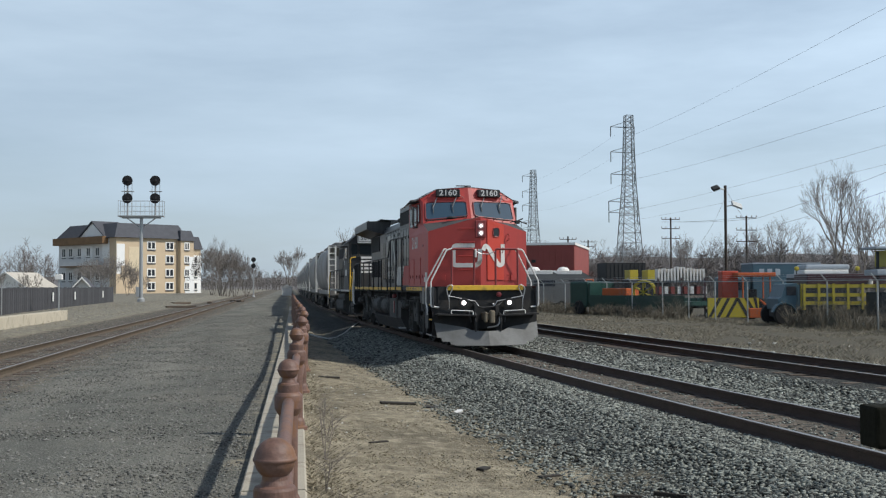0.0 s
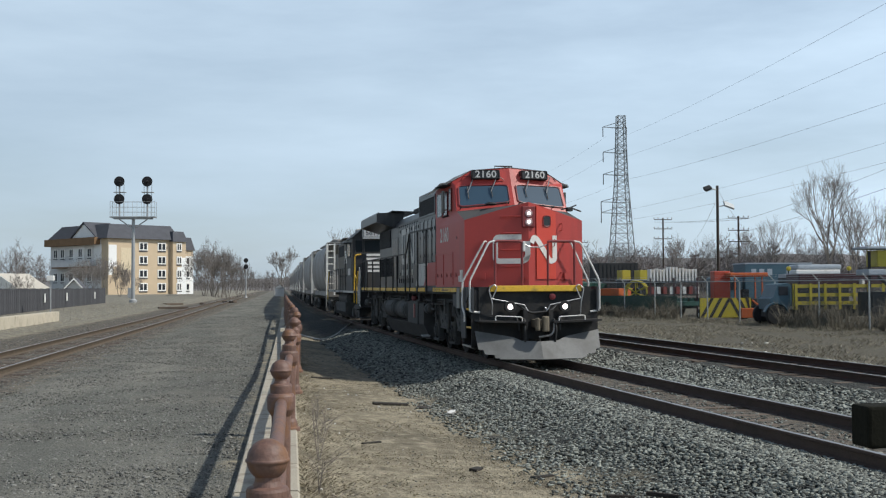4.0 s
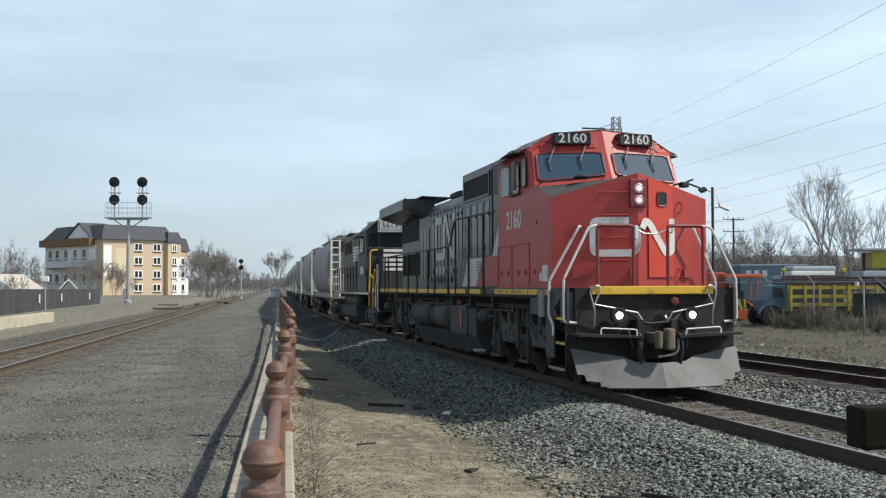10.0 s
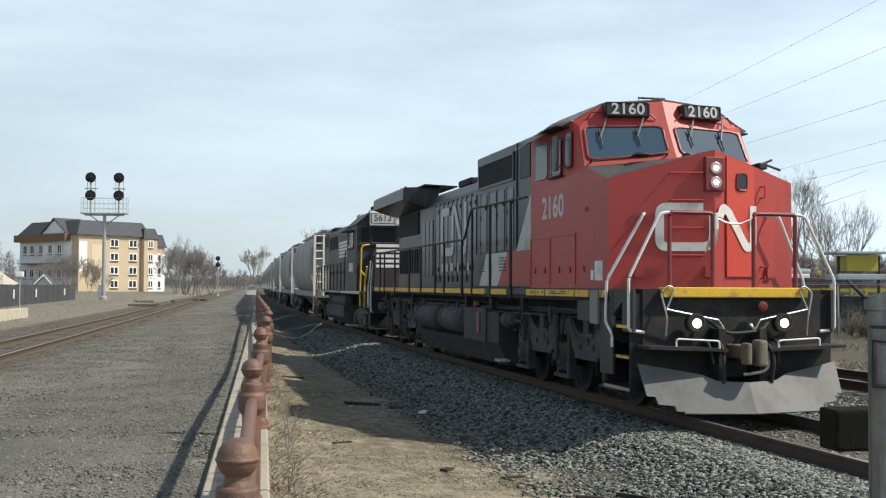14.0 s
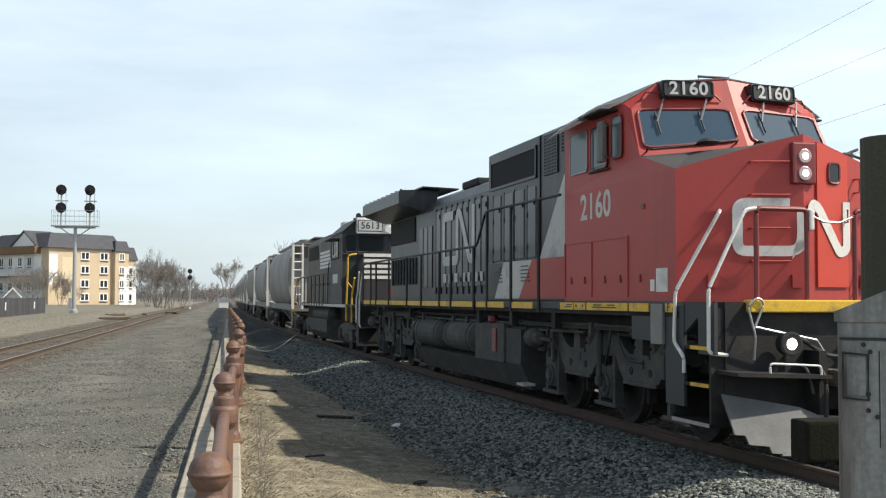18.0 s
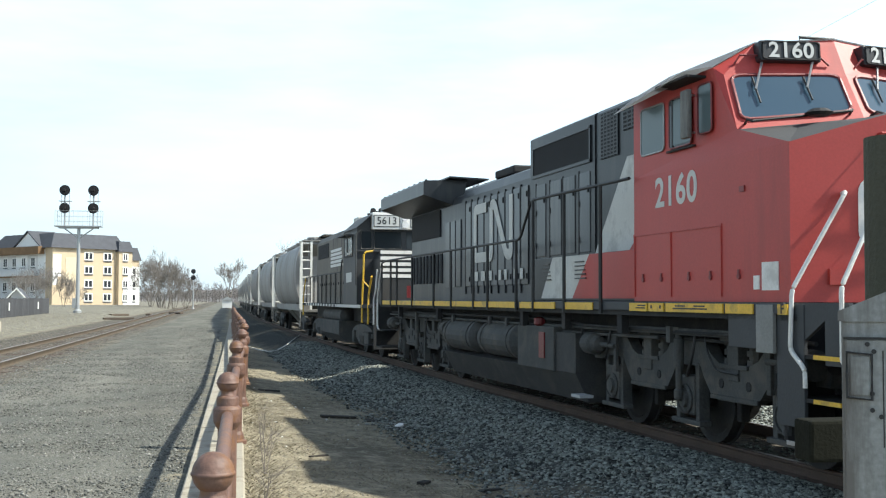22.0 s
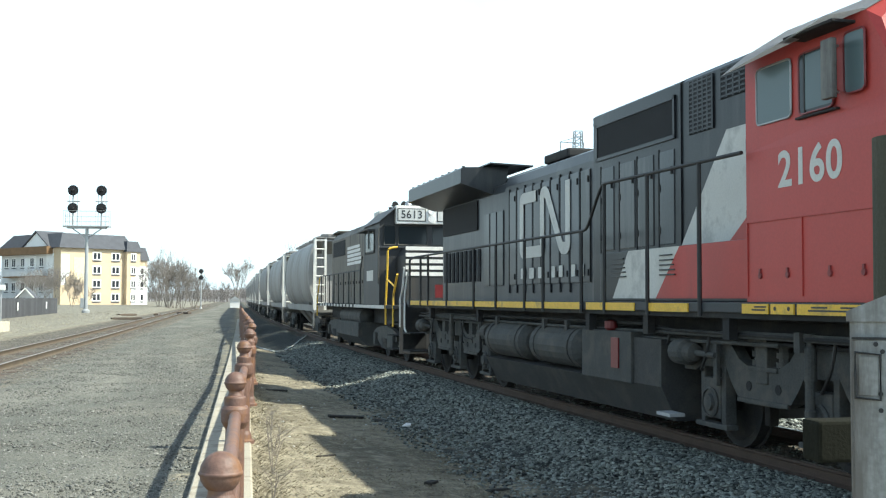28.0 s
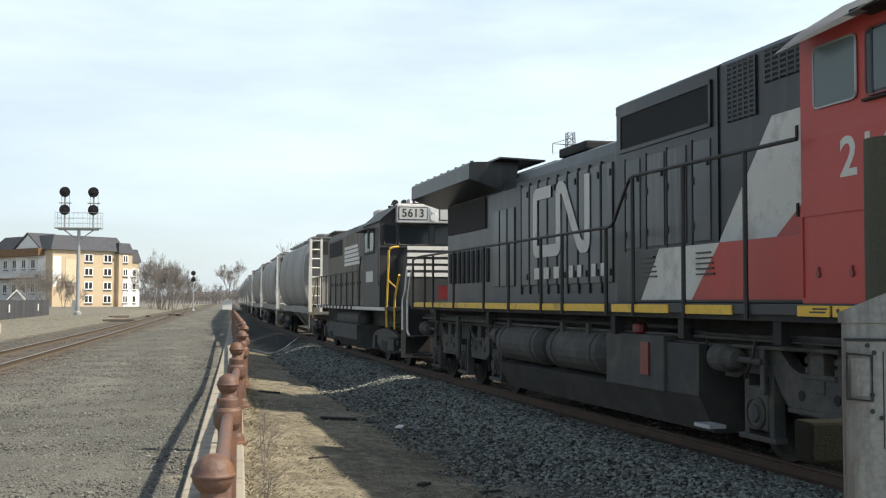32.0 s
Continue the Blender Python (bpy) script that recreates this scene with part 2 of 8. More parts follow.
def ground_material():
    """Gravel lot, bare dirt, crushed stone and dry grass side by side; the sheet's own plan (across, along) tells them apart."""
    m = bpy.data.materials.new("ground_surface")
    m.use_nodes = True
    n, l = m.node_tree.nodes, m.node_tree.links
    b = n["Principled BSDF"]
    b.inputs["Roughness"].default_value = 0.95
    b.inputs["Specular IOR Level"].default_value = 0.2
    uv = n.new("ShaderNodeUVMap")
    uv.uv_map = "plan"
    sep = n.new("ShaderNodeSeparateXYZ")
    l.new(uv.outputs["UV"], sep.inputs[0])
    co = n.new("ShaderNodeTexCoord")

    def noise_node(scale, detail=4, rough=0.6):
        t = n.new("ShaderNodeTexNoise")
        t.inputs["Scale"].default_value, t.inputs["Detail"].default_value, t.inputs["Roughness"].default_value = scale, detail, rough
        l.new(co.outputs["Object"], t.inputs["Vector"])
        return t.outputs["Fac"]

    def math_node(op, a, c):
        t = n.new("ShaderNodeMath")
        t.operation = op
        for k, v in enumerate((a, c)):
            if isinstance(v, (int, float)):
                t.inputs[k].default_value = v
            else:
                l.new(v, t.inputs[k])
        return t.outputs[0]

    def ramp(src, a, c, ca=(0, 0, 0), cc=(1, 1, 1)):
        t = n.new("ShaderNodeValToRGB")
        t.color_ramp.elements[0].position, t.color_ramp.elements[1].position = a, c
        t.color_ramp.elements[0].color, t.color_ramp.elements[1].color = (*ca, 1), (*cc, 1)
        l.new(src, t.inputs["Fac"])
        return t.outputs["Color"]

    def mix(fac, a, c):
        t = n.new("ShaderNodeMixRGB")
        for k, v in zip(("Fac", "Color1", "Color2"), (fac, a, c)):
            if isinstance(v, tuple):
                t.inputs[k].default_value = (*v, 1)
            elif isinstance(v, (int, float)):
                t.inputs[k].default_value = v
            else:
                l.new(v, t.inputs[k])
        return t.outputs["Color"]

    wob = math_node("MULTIPLY", math_node("SUBTRACT", noise_node(1.1, 6, 0.7), 0.5), 2.6)
    u = math_node("ADD", sep.outputs["X"], wob)

    def zone(lo, hi, soft):
        a = n.new("ShaderNodeMapRange")
        a.inputs["From Min"].default_value, a.inputs["From Max"].default_value = lo - soft, lo + soft
        l.new(u, a.inputs["Value"])
        c = n.new("ShaderNodeMapRange")
        c.inputs["From Min"].default_value, c.inputs["From Max"].default_value = hi + soft, hi - soft
        l.new(u, c.inputs["Value"])
        return math_node("MULTIPLY", a.outputs["Result"], c.outputs["Result"])

    fine, mid, big = noise_node(55, 3, 0.7), noise_node(9, 5, 0.7), noise_node(0.35, 5, 0.6)
    vor = n.new("ShaderNodeTexVoronoi")
    vor.inputs["Scale"].default_value = 26
    l.new(co.outputs["Object"], vor.inputs["Vector"])
    vsep = n.new("ShaderNodeSeparateXYZ")
    l.new(vor.outputs["Color"], vsep.inputs[0])
    vor2 = n.new("ShaderNodeTexVoronoi")
    vor2.inputs["Scale"].default_value = 70
    l.new(co.outputs["Object"], vor2.inputs["Vector"])
    vsep2 = n.new("ShaderNodeSeparateXYZ")
    l.new(vor2.outputs["Color"], vsep2.inputs[0])
    dirt = mix(ramp(mid, 0.35, 0.7), (0.225, 0.197, 0.14), (0.39, 0.343, 0.242))
    dirt = mix(ramp(big, 0.4, 0.65), dirt, (0.15, 0.13, 0.092))
    straw = n.new("ShaderNodeTexNoise")
    straw.inputs["Scale"].default_value, straw.inputs["Detail"].default_value, straw.inputs["Roughness"].default_value = 3.2, 8, 0.75
    smap = n.new("ShaderNodeMapping")
    smap.inputs["Scale"].default_value = (1.2, 1.0, 1.0)
    l.new(co.outputs["Object"], smap.inputs["Vector"])
    l.new(smap.outputs["Vector"], straw.inputs["Vector"])
    dirt = mix(ramp(straw.outputs["Fac"], 0.5, 0.66), dirt, (0.4, 0.355, 0.255))
    dirt = mix(ramp(straw.outputs["Fac"], 0.36, 0.46), (0.125, 0.105, 0.075), dirt)
    lot = mix(ramp(vsep2.outputs["X"], 0.05, 0.95), (0.075, 0.078, 0.068), (0.22, 0.22, 0.19))
    lot = mix(ramp(mid, 0.42, 0.6), mix(ramp(fine, 0.3, 0.7), (0.085, 0.086, 0.074), (0.16, 0.158, 0.135)), lot)
    lot = mix(ramp(big, 0.5, 0.75), lot, mix(ramp(fine, 0.3, 0.7), (0.14, 0.135, 0.115), (0.25, 0.235, 0.195)))
    lanes = n.new("ShaderNodeTexNoise")
    lanes.inputs["Scale"].default_value, lanes.inputs["Detail"].default_value = 1.0, 5
    lmap = n.new("ShaderNodeMapping")
    lmap.inputs["Scale"].default_value = (0.75, 0.07, 1.0)
    lmap.inputs["Rotation"].default_value = (0, 0, 0.04)
    l.new(co.outputs["Object"], lmap.inputs["Vector"])
    l.new(lmap.outputs["Vector"], lanes.inputs["Vector"])
    lot = mix(ramp(lanes.outputs["Fac"], 0.5, 0.72), lot, mix(ramp(vsep2.outputs["Y"], 0.1, 0.9), (0.14, 0.138, 0.118), (0.29, 0.28, 0.235)))
    worn = mix(ramp(lanes.outputs["Fac"], 0.36, 0.46), (0.095, 0.095, 0.083), lot)
    lot = mix(0.4, lot, worn)
    # stone bed kept near black, painting in the shade between loose stones
    stone = mix(ramp(vsep.outputs["X"], 0.05, 0.95), (0.014, 0.015, 0.014), (0.09, 0.094, 0.085))
    grass = mix(ramp(mid, 0.3, 0.7), (0.062, 0.058, 0.044), (0.145, 0.132, 0.1))
    bed = mix(ramp(mid, 0.4, 0.62), (0.17, 0.145, 0.115), stone)
    c = mix(zone(-5.0, -0.3, 0.25), dirt, lot)
    c = mix(zone(-10.2, -5.0, 0.3), c, bed)
    c = mix(zone(2.95, 5.0, 0.45), c, stone)
    c = mix(zone(5.0, 6.85, 0.15), c, bed)
    c = mix(zone(6.85, 13.9, 0.25), c, stone)
    c = mix(zone(14.6, 900, 0.5), c, grass)
    c = mix(zone(-900, -10.4, 0.5), c, mix(ramp(straw.outputs["Fac"], 0.4, 0.62), (0.13, 0.125, 0.102), (0.29, 0.27, 0.215)))
    mul = n.new("ShaderNodeMixRGB")
    mul.blend_type, mul.inputs["Fac"].default_value = "MULTIPLY", 1
    l.new(c, mul.inputs["Color1"])
    l.new(ramp(fine, 0.25, 0.75, (0.72, 0.72, 0.72), (1.25, 1.25, 1.25)), mul.inputs["Color2"])
    l.new(mul.outputs["Color"], b.inputs["Base Color"])
    bp = n.new("ShaderNodeBump")
    bp.inputs["Strength"].default_value, bp.inputs["Distance"].default_value = 0.7, 0.03
    l.new(math_node("ADD", math_node("ADD", fine, mid), vor.outputs["Distance"]), bp.inputs["Height"])
    l.new(bp.outputs["Normal"], b.inputs["Normal"])
    return m


# profile of the ground across the tracks: distance, height
PROFILE = [(-900, 3.0), (-300, 1.2), (-60, 0.5), (-20, 0.42), (-14, 0.36), (-12.6, 0.3), (-11.5, 0.05), (-9.6, -0.03), (-8.2, -0.06), (-5.2, -0.06), (-4.0, -0.05),
           (-0.5, -0.05), (0.12, -0.08), (0.5, -0.24), (1.5, -0.32), (2.3, -0.37), (2.9, -0.39), (3.4, -0.3), (4.25, -0.02), (4.6, 0.0), (7.2, 0.0), (7.9, -0.07), (9.2, -0.08),
           (10.0, -0.005), (13.1, 0.0), (14.5, -0.12), (20, -0.12), (60, 0.0), (300, 0.8), (900, 3.0)]
PU, PZ = [p[0] for p in PROFILE], [p[1] for p in PROFILE]


def bend(u, y):
    return smooth_step(0.3, 3.5, u) * (track_x(y) - 5.9)


def ground_z(x, y):
    u = x
    for _ in range(3):
        u = x - bend(u, y)
    return float(np.interp(u, PU, PZ))


def ground():
    us = [-900, -500, -300, -200, -140, -100, -75, -55, -42, -32, -25, -20, -17, -15, -14, -13.3, -12.6, -12, -11.5] + [-11 + 0.25 * k for k in range(101)] + \
         [14.5, 15, 15.6, 16.3, 17, 18, 19, 20.5, 22, 24, 27, 31, 36, 44, 55, 75, 110, 160, 240, 400, 600, 900]
    ys = [-300, -150, -80, -40, -20, -10, -4, 0, 2, 3.5] + [5 + 0.25 * k for k in range(120)]
    while ys[-1] < 2600:
        ys.append(ys[-1] * 1.035)
    grid = []
    for y in ys:
        for u in us:
            x = u + bend(u, y)
            z = float(np.interp(u, PU, PZ))
            rough = 0.03 if -40 < u < 40 else 0.0
            if -5.5 < u < -0.4:
                rough = 0.02
            z += rough * noise.noise((x * 0.9, y * 0.9, 0)) + rough * 0.5 * noise.noise((x * 3.1, y * 3.1, 4))
            grid.append((x, y, z))
    w = len(us)
    faces = [(j * w + i, j * w + i + 1, (j + 1) * w + i + 1, (j + 1) * w + i) for j in range(len(ys) - 1) for i in range(w - 1)]
    me = bpy.data.meshes.new("ground")
    me.from_pydata(grid, [], faces)
    lay = me.uv_layers.new(name="plan")
    idx = np.empty(len(me.loops), dtype=np.int32)
    me.loops.foreach_get("vertex_index", idx)
    uu, yy = np.array(us, dtype=np.float32)[idx % w], np.array(ys, dtype=np.float32)[idx // w]
    lay.data.foreach_set("uv", np.stack([uu, yy], 1).ravel())
    me.polygons.foreach_set("use_smooth", [True] * len(me.polygons))
    me.materials.append(ground_material())
    return tagged(new("ground", me), "gravel and bare dirt ground with crushed stone beds", "ground", kind="structure")


ground()


# ---- tracks ----
def track(name, fx, top, label, y0, y1, ties, steel=None):
    th = thing(name, Matrix(), label, "railway track", kind="structure")
    sec = [(-0.07, -0.17), (0.07, -0.17), (0.07, -0.155), (0.012, -0.13), (0.012, -0.045), (0.037, -0.032), (0.037, -0.004), (0.03, 0.0),
           (-0.03, 0.0), (-0.037, -0.004), (-0.037, -0.032), (-0.012, -0.045), (-0.012, -0.13), (-0.07, -0.155)]
    ys = [y0 + 1.5 * k for k in range(int((y1 - y0) / 1.5))] if y1 < 200 else [y0 + 1.5 * k for k in range(80)] + [y0 + 120 + 12 * k for k in range(int((y1 - y0 - 120) / 12))]
    for off in (-0.7525, 0.7525):
        bm = bmesh.new()
        loft(bm, [[(fx(y) + off + a, y, top + c) for a, c in sec] for y in ys])
        bm.faces.ensure_lookup_table()
        for f in bm.faces:
            if f.normal.z > 0.9 and f.calc_center_median().z > top - 0.006:
                f.material_index = 1
        part("rail", bm, [steel or M_rail, M_head], th)
    tie = bmesh.new()
    box(tie, -1.27, 1.27, -0.11, 0.11, -0.13, 0.0, bevel=0.012)
    shared = None
    rnd = random.Random(5)
    y = ties[0]
    while y < ties[1]:
        if shared is None:
            ob = part("tie", tie, M_tie, th)
            shared = ob.data
        else:
            ob = new("tie", shared)
            ob.parent = th
        slope = (fx(y + 1) - fx(y - 1)) / 2
        ob.matrix_basis = Matrix.Translation((fx(y) + rnd.uniform(-0.04, 0.04), y, top - 0.172 + rnd.uniform(-0.008, 0.012))) @ Matrix.Rotation(-math.atan(slope) + rnd.uniform(-0.02, 0.02), 4, "Z")
        y += 0.53 + rnd.uniform(-0.03, 0.03)
    return th


track("main_track", track_x, RAIL, "rusty rails on ties sunk in ballast", -30, 330, (6, 70))
track("second_track", side_x, RAIL, "dark rusty rails on a stone bed", -30, 330, (8, 62))
track("platform_track", lambda y: -6.85 - max(0, y - 60) * 0.006, 0.115, "brown rusty rails sunk in gravel beside the lot", -30, 330, (16, 90), mat("tan_rusted_rail", (0.1, 0.075, 0.05), 0.8, 0.1, 0.3, 3, 50, 0.2))


# ---- loose stones ----
def pebbles(name, spots, material, label):
    """Small broken stones, each a squashed rough block."""
    base = np.array([(x, y, z) for z in (-1, 1) for y in (-1, 1) for x in (-1, 1)], dtype=float)
    base[4:, :2] *= 0.75
    quads = np.array([(0, 2, 3, 1), (4, 5, 7, 6), (0, 1, 5, 4), (2, 6, 7, 3), (0, 4, 6, 2), (1, 3, 7, 5)])
    rs = np.random.RandomState(7)
    k = len(spots)
    spots = np.array(spots)
    v = base[None] * (0.3 + 0.7 * rs.rand(k, 8, 3))
    v *= (spots[:, 3] / 2)[:, None, None] * np.stack([1.2 + 0.9 * rs.rand(k), 0.6 + 0.45 * rs.rand(k), 0.4 + 0.4 * rs.rand(k)], 1)[:, None, :]
    a, b = rs.rand(k) * 6.28, (rs.rand(k) - 0.5) * 2.2
    ca, sa, cb, sb = np.cos(a), np.sin(a), np.cos(b), np.sin(b)
    x, y, z = v[..., 0], v[..., 1], v[..., 2]
    y, z = y * cb[:, None] - z * sb[:, None], y * sb[:, None] + z * cb[:, None]
    x, y = x * ca[:, None] - y * sa[:, None], x * sa[:, None] + y * ca[:, None]
    v = np.stack([x, y, z], -1) + spots[:, None, :3]
    f = (quads[None] + 8 * np.arange(k)[:, None, None]).reshape(-1, 4)
    me = bpy.data.meshes.new(name)
    me.vertices.add(k * 8)
    me.vertices.foreach_set("co", v.reshape(-1).astype(np.float32))
    me.loops.add(f.size)
    me.loops.foreach_set("vertex_index", f.reshape(-1).astype(np.int32))
    me.polygons.add(len(f))
    me.polygons.foreach_set("loop_start", np.arange(0, f.size, 4, dtype=np.int32))
    me.update(calc_edges=True)
    me.materials.append(material)
    return tagged(new(name, me), label, "gravel", kind="stuff")


def scatter(count, u0, u1, y0, y1, lo, hi, seed, sink=0.3, fade=0.0):
    rnd = random.Random(seed)
    out = []
    while len(out) < count:
        y = y0 * (y1 / y0) ** rnd.random()
        u = rnd.uniform(u0, u1)
        if fade and u < u0 + fade * rnd.random() + 0.4 * noise.noise((u * 0.5, y * 0.6, 3)):
            continue
        if abs(abs(u - 5.9) - 0.7525) < 0.06 or abs(abs(u - 11.52) - 0.7525) < 0.06:
            continue
        x = u + bend(u, y)
        s = rnd.uniform(lo, hi) * (1 + 0.35 * smooth_step(14, 40, y))
        out.append((x, y, float(np.interp(u, PU, PZ)) + s * (0.5 - sink), s))
    return out


pebbles("ballast", scatter(54000, 2.35, 5.05, 7.5, 48, 0.024, 0.058, 1, 0.2, fade=1.6) + scatter(17000, 6.75, 9.9, 11, 45, 0.03, 0.065, 2, 0.18) + scatter(2200, 13.2, 14.6, 18, 50, 0.04, 0.075, 4)
        + scatter(1500, 5.3, 6.5, 8, 40, 0.03, 0.05, 3), M_stone, "grey crushed stone ballast along the rails")
pebbles("gravel", scatter(40000, -5.3, -0.5, 7.3, 75, 0.009, 0.024, 5, 0.32) + scatter(9000, -5.3, -0.5, 7.3, 40, 0.02, 0.042, 15, 0.36) + scatter(1500, 0.2, 3.0, 7.5, 40, 0.01, 0.025, 6) + scatter(4500, -10, -5.2, 20, 70, 0.018, 0.04, 8), M_pebble,
        "small loose grey gravel on the lot")
pebbles("litter", scatter(70, 0.2, 3.6, 8, 30, 0.015, 0.045, 9, 0.2) + scatter(26, 13.5, 19, 22, 60, 0.03, 0.09, 11, 0.1),
        mat("pale_scraps", (0.55, 0.54, 0.5), 0.8, 0, 0.3), "pale scraps and broken chips on the dirt")


pebbles("dirt_clods", scatter(9000, 0.25, 3.3, 7.3, 26, 0.008, 0.026, 21, 0.3),
        mat("dry_earth_clods", (0.27, 0.235, 0.16), 0.95, 0, 0.4, 9, 60, 0.1), "small clods of dry earth on the bare dirt")


# ---- concrete edge and iron railing with ball posts ----
def edge_x(y):
    return -0.145 + 0.008 * (y - 9) - 0.00004 * (y - 9) ** 2


def concrete_edge():
    th = thing("concrete_edge", Matrix(), "pale worn concrete kerb strip under the railing", "kerb", kind="structure")
    rnd = random.Random(2)
    y = 4.0
    while y < 100:
        step = 1.5 if y < 40 else 6.0
        bm = bmesh.new()
        xa, xb = edge_x(y), edge_x(y + step)
        z = rnd.uniform(-0.006, 0.006)
        loft(bm, [[(x - 0.3, yy, -0.35), (x + 0.29, yy, -0.35), (x + 0.29, yy, 0.03 + z), (x + 0.27, yy, 0.05 + z), (x - 0.285, yy, 0.05 + z), (x - 0.3, yy, 0.035 + z)]
                  for x, yy in ((xa, y + 0.008), (xb, y + step - 0.008))])
        part("kerb_block", bm, M_concrete, th)
        y += step


concrete_edge()
# ---- the red and black engine ----
M_red = mat("red_engine_paint", (0.41, 0.047, 0.038), 0.5, 0, 0.12, 1.2, 40, 0.04, dirt=(0.28, 0.04, 0.034), dirt_amt=0.25, dirt_scale=1.3, streak=True)
M_black = mat("slate_black_engine_paint", (0.016, 0.018, 0.021), 0.34, 0, 0.3, 0.9, 35, 0.06, dirt=(0.05, 0.049, 0.047), dirt_amt=0.3, dirt_scale=1.5, streak=True, spec=0.3)
M_slate = mat("slate_hood_paint", (0.034, 0.038, 0.043), 0.38, 0, 0.35, 0.9, 35, 0.06, dirt=(0.085, 0.084, 0.08), dirt_amt=0.35, dirt_scale=1.5, streak=True, spec=0.4)
M_tank = mat("grimy_tank_steel", (0.034, 0.034, 0.034), 0.75, 0.0, 0.35, 2, 40, 0.2, dirt=(0.06, 0.056, 0.05), dirt_amt=0.4, dirt_scale=2.5)
# per_piece lightens or darkens each door, a painted stand-in for mirrored sky
M_door = mat("slate_black_door_paint_sky_toned", (0.042, 0.047, 0.053), 0.28, 0, 0.35, 0.9, 35, 0.06, dirt=(0.1, 0.098, 0.094), dirt_amt=0.28, dirt_scale=1.7, per_piece=0.6, streak=True, spec=0.35)
M_frame = mat("grimy_black_steel", (0.013, 0.013, 0.0135), 0.8, 0.0, 0.35, 2, 40, 0.2, dirt=(0.034, 0.03, 0.025), dirt_amt=0.45, dirt_scale=2.5)
M_truck = mat("dusty_cast_steel", (0.055, 0.056, 0.054), 0.8, 0.1, 0.35, 2.5, 40, 0.25, dirt=(0.09, 0.083, 0.072), dirt_amt=0.45, dirt_scale=3)
M_deckgrey = mat("dark_grey_step_paint", (0.036, 0.039, 0.043), 0.6, 0, 0.2, 2, 40, 0.1)
M_screen = mat("black_mesh_screen", (0.012, 0.012, 0.013), 0.85, 0, 0.3, 3, 90, 0.4)
M_white = mat("white_paint", (0.72, 0.7, 0.66), 0.5, 0, 0.12, 2, 40, 0.05, dirt=(0.45, 0.42, 0.38), dirt_amt=0.3, dirt_scale=2)
M_letter = mat("off_white_lettering", (0.55, 0.54, 0.5), 0.55, 0, 0.12, 2, 40, 0.0, dirt=(0.3, 0.29, 0.27), dirt_amt=0.3, dirt_scale=2)
M_yellow = mat("yellow_edge_paint", (0.72, 0.44, 0.035), 0.5, 0, 0.2, 3, 40, 0.05, dirt=(0.3, 0.2, 0.05), dirt_amt=0.35, dirt_scale=3)
M_plow = mat("worn_silver_plow", (0.125, 0.128, 0.125), 0.6, 0.1, 0.2, 2, 40, 0.08, dirt=(0.08, 0.08, 0.076), dirt_amt=0.5, dirt_scale=1.2)
# light grey holds the sunlight on the roof in its colour
M_roofgrey = mat("grey_lightened_as_sunlight", (0.4, 0.4, 0.4), 0.55, 0, 0.15, 2, 40, 0.05)
M_glare = mat("dull_grey_nose_deck", (0.055, 0.055, 0.055), 0.8, 0, 0.2, 2, 60, 0.1)
M_winglass = glass("tinted_cab_glass", (0.045, 0.08, 0.115), 0.004, 0.6)
M_paleglass = glass("pale_side_glass", (0.1, 0.135, 0.14), 0.2, 0.3)
M_lens = mat("lamp_lens", (0.75, 0.72, 0.7), 0.15, 0.3, 0.05)
M_bowl = mat("headlight_bowl", (0.5, 0.36, 0.35), 0.25, 0.3, 0.05)
M_darkglass = glass("dark_cab_glass", (0.025, 0.03, 0.033), 0.1, 0.3)
M_lamp = glow("burning_lamp", (1.0, 0.86, 0.82), 5.0)
M_hose = mat("black_rubber", (0.02, 0.02, 0.02), 0.6, 0, 0.2)
M_steel = mat("bare_steel", (0.4, 0.4, 0.4), 0.4, 0.7, 0.2)
M_redtag = mat("red_reflector", (0.15, 0.016, 0.018), 0.4)
M_boardblack = mat("black_number_board", (0.02, 0.02, 0.022), 0.5)
M_numwhite = mat("white_numerals", (0.5, 0.5, 0.48), 0.5, 0, 0.06)
M_paleplate = mat("pale_grey_plate", (0.2, 0.2, 0.19), 0.6, 0, 0.2, 3, 40, 0.1)
M_wiper = mat("dull_wiper_arm", (0.3, 0.3, 0.3), 0.4, 0.5, 0.1)
# the engine red again, with shade mixed into the colour for small fittings
M_redshade = mat("red_paint_darkened_as_shade", (0.2, 0.03, 0.03), 0.45, 0, 0.15)


def lettering(body, size, thick, material, parent, m, squeeze=0.8, bold=0.02, name="number"):
    cu = bpy.data.curves.new(name, "FONT")
    cu.body, cu.size, cu.extrude, cu.offset, cu.align_x, cu.align_y = body, size, thick, bold * size, "CENTER", "CENTER"
    cu.space_character = 1.06
    tmp = bpy.data.objects.new("tmp", cu)
    scene.collection.objects.link(tmp)
    me = bpy.data.meshes.new_from_object(tmp.evaluated_get(bpy.context.evaluated_depsgraph_get()))
    me.transform(m @ Matrix.Diagonal((squeeze, 1, 1, 1)))
    bpy.data.objects.remove(tmp)
    me.materials.clear()
    me.materials.append(material)
    ob = new(name, me)
    ob.parent = parent
    return ob


# frames to lay flat marks on a side (seen from -x) or on a front (seen from -y)
def on_side(x, y, z):
    return Matrix(((0, 0, -1, x), (-1, 0, 0, y), (0, 1, 0, z), (0, 0, 0, 1)))


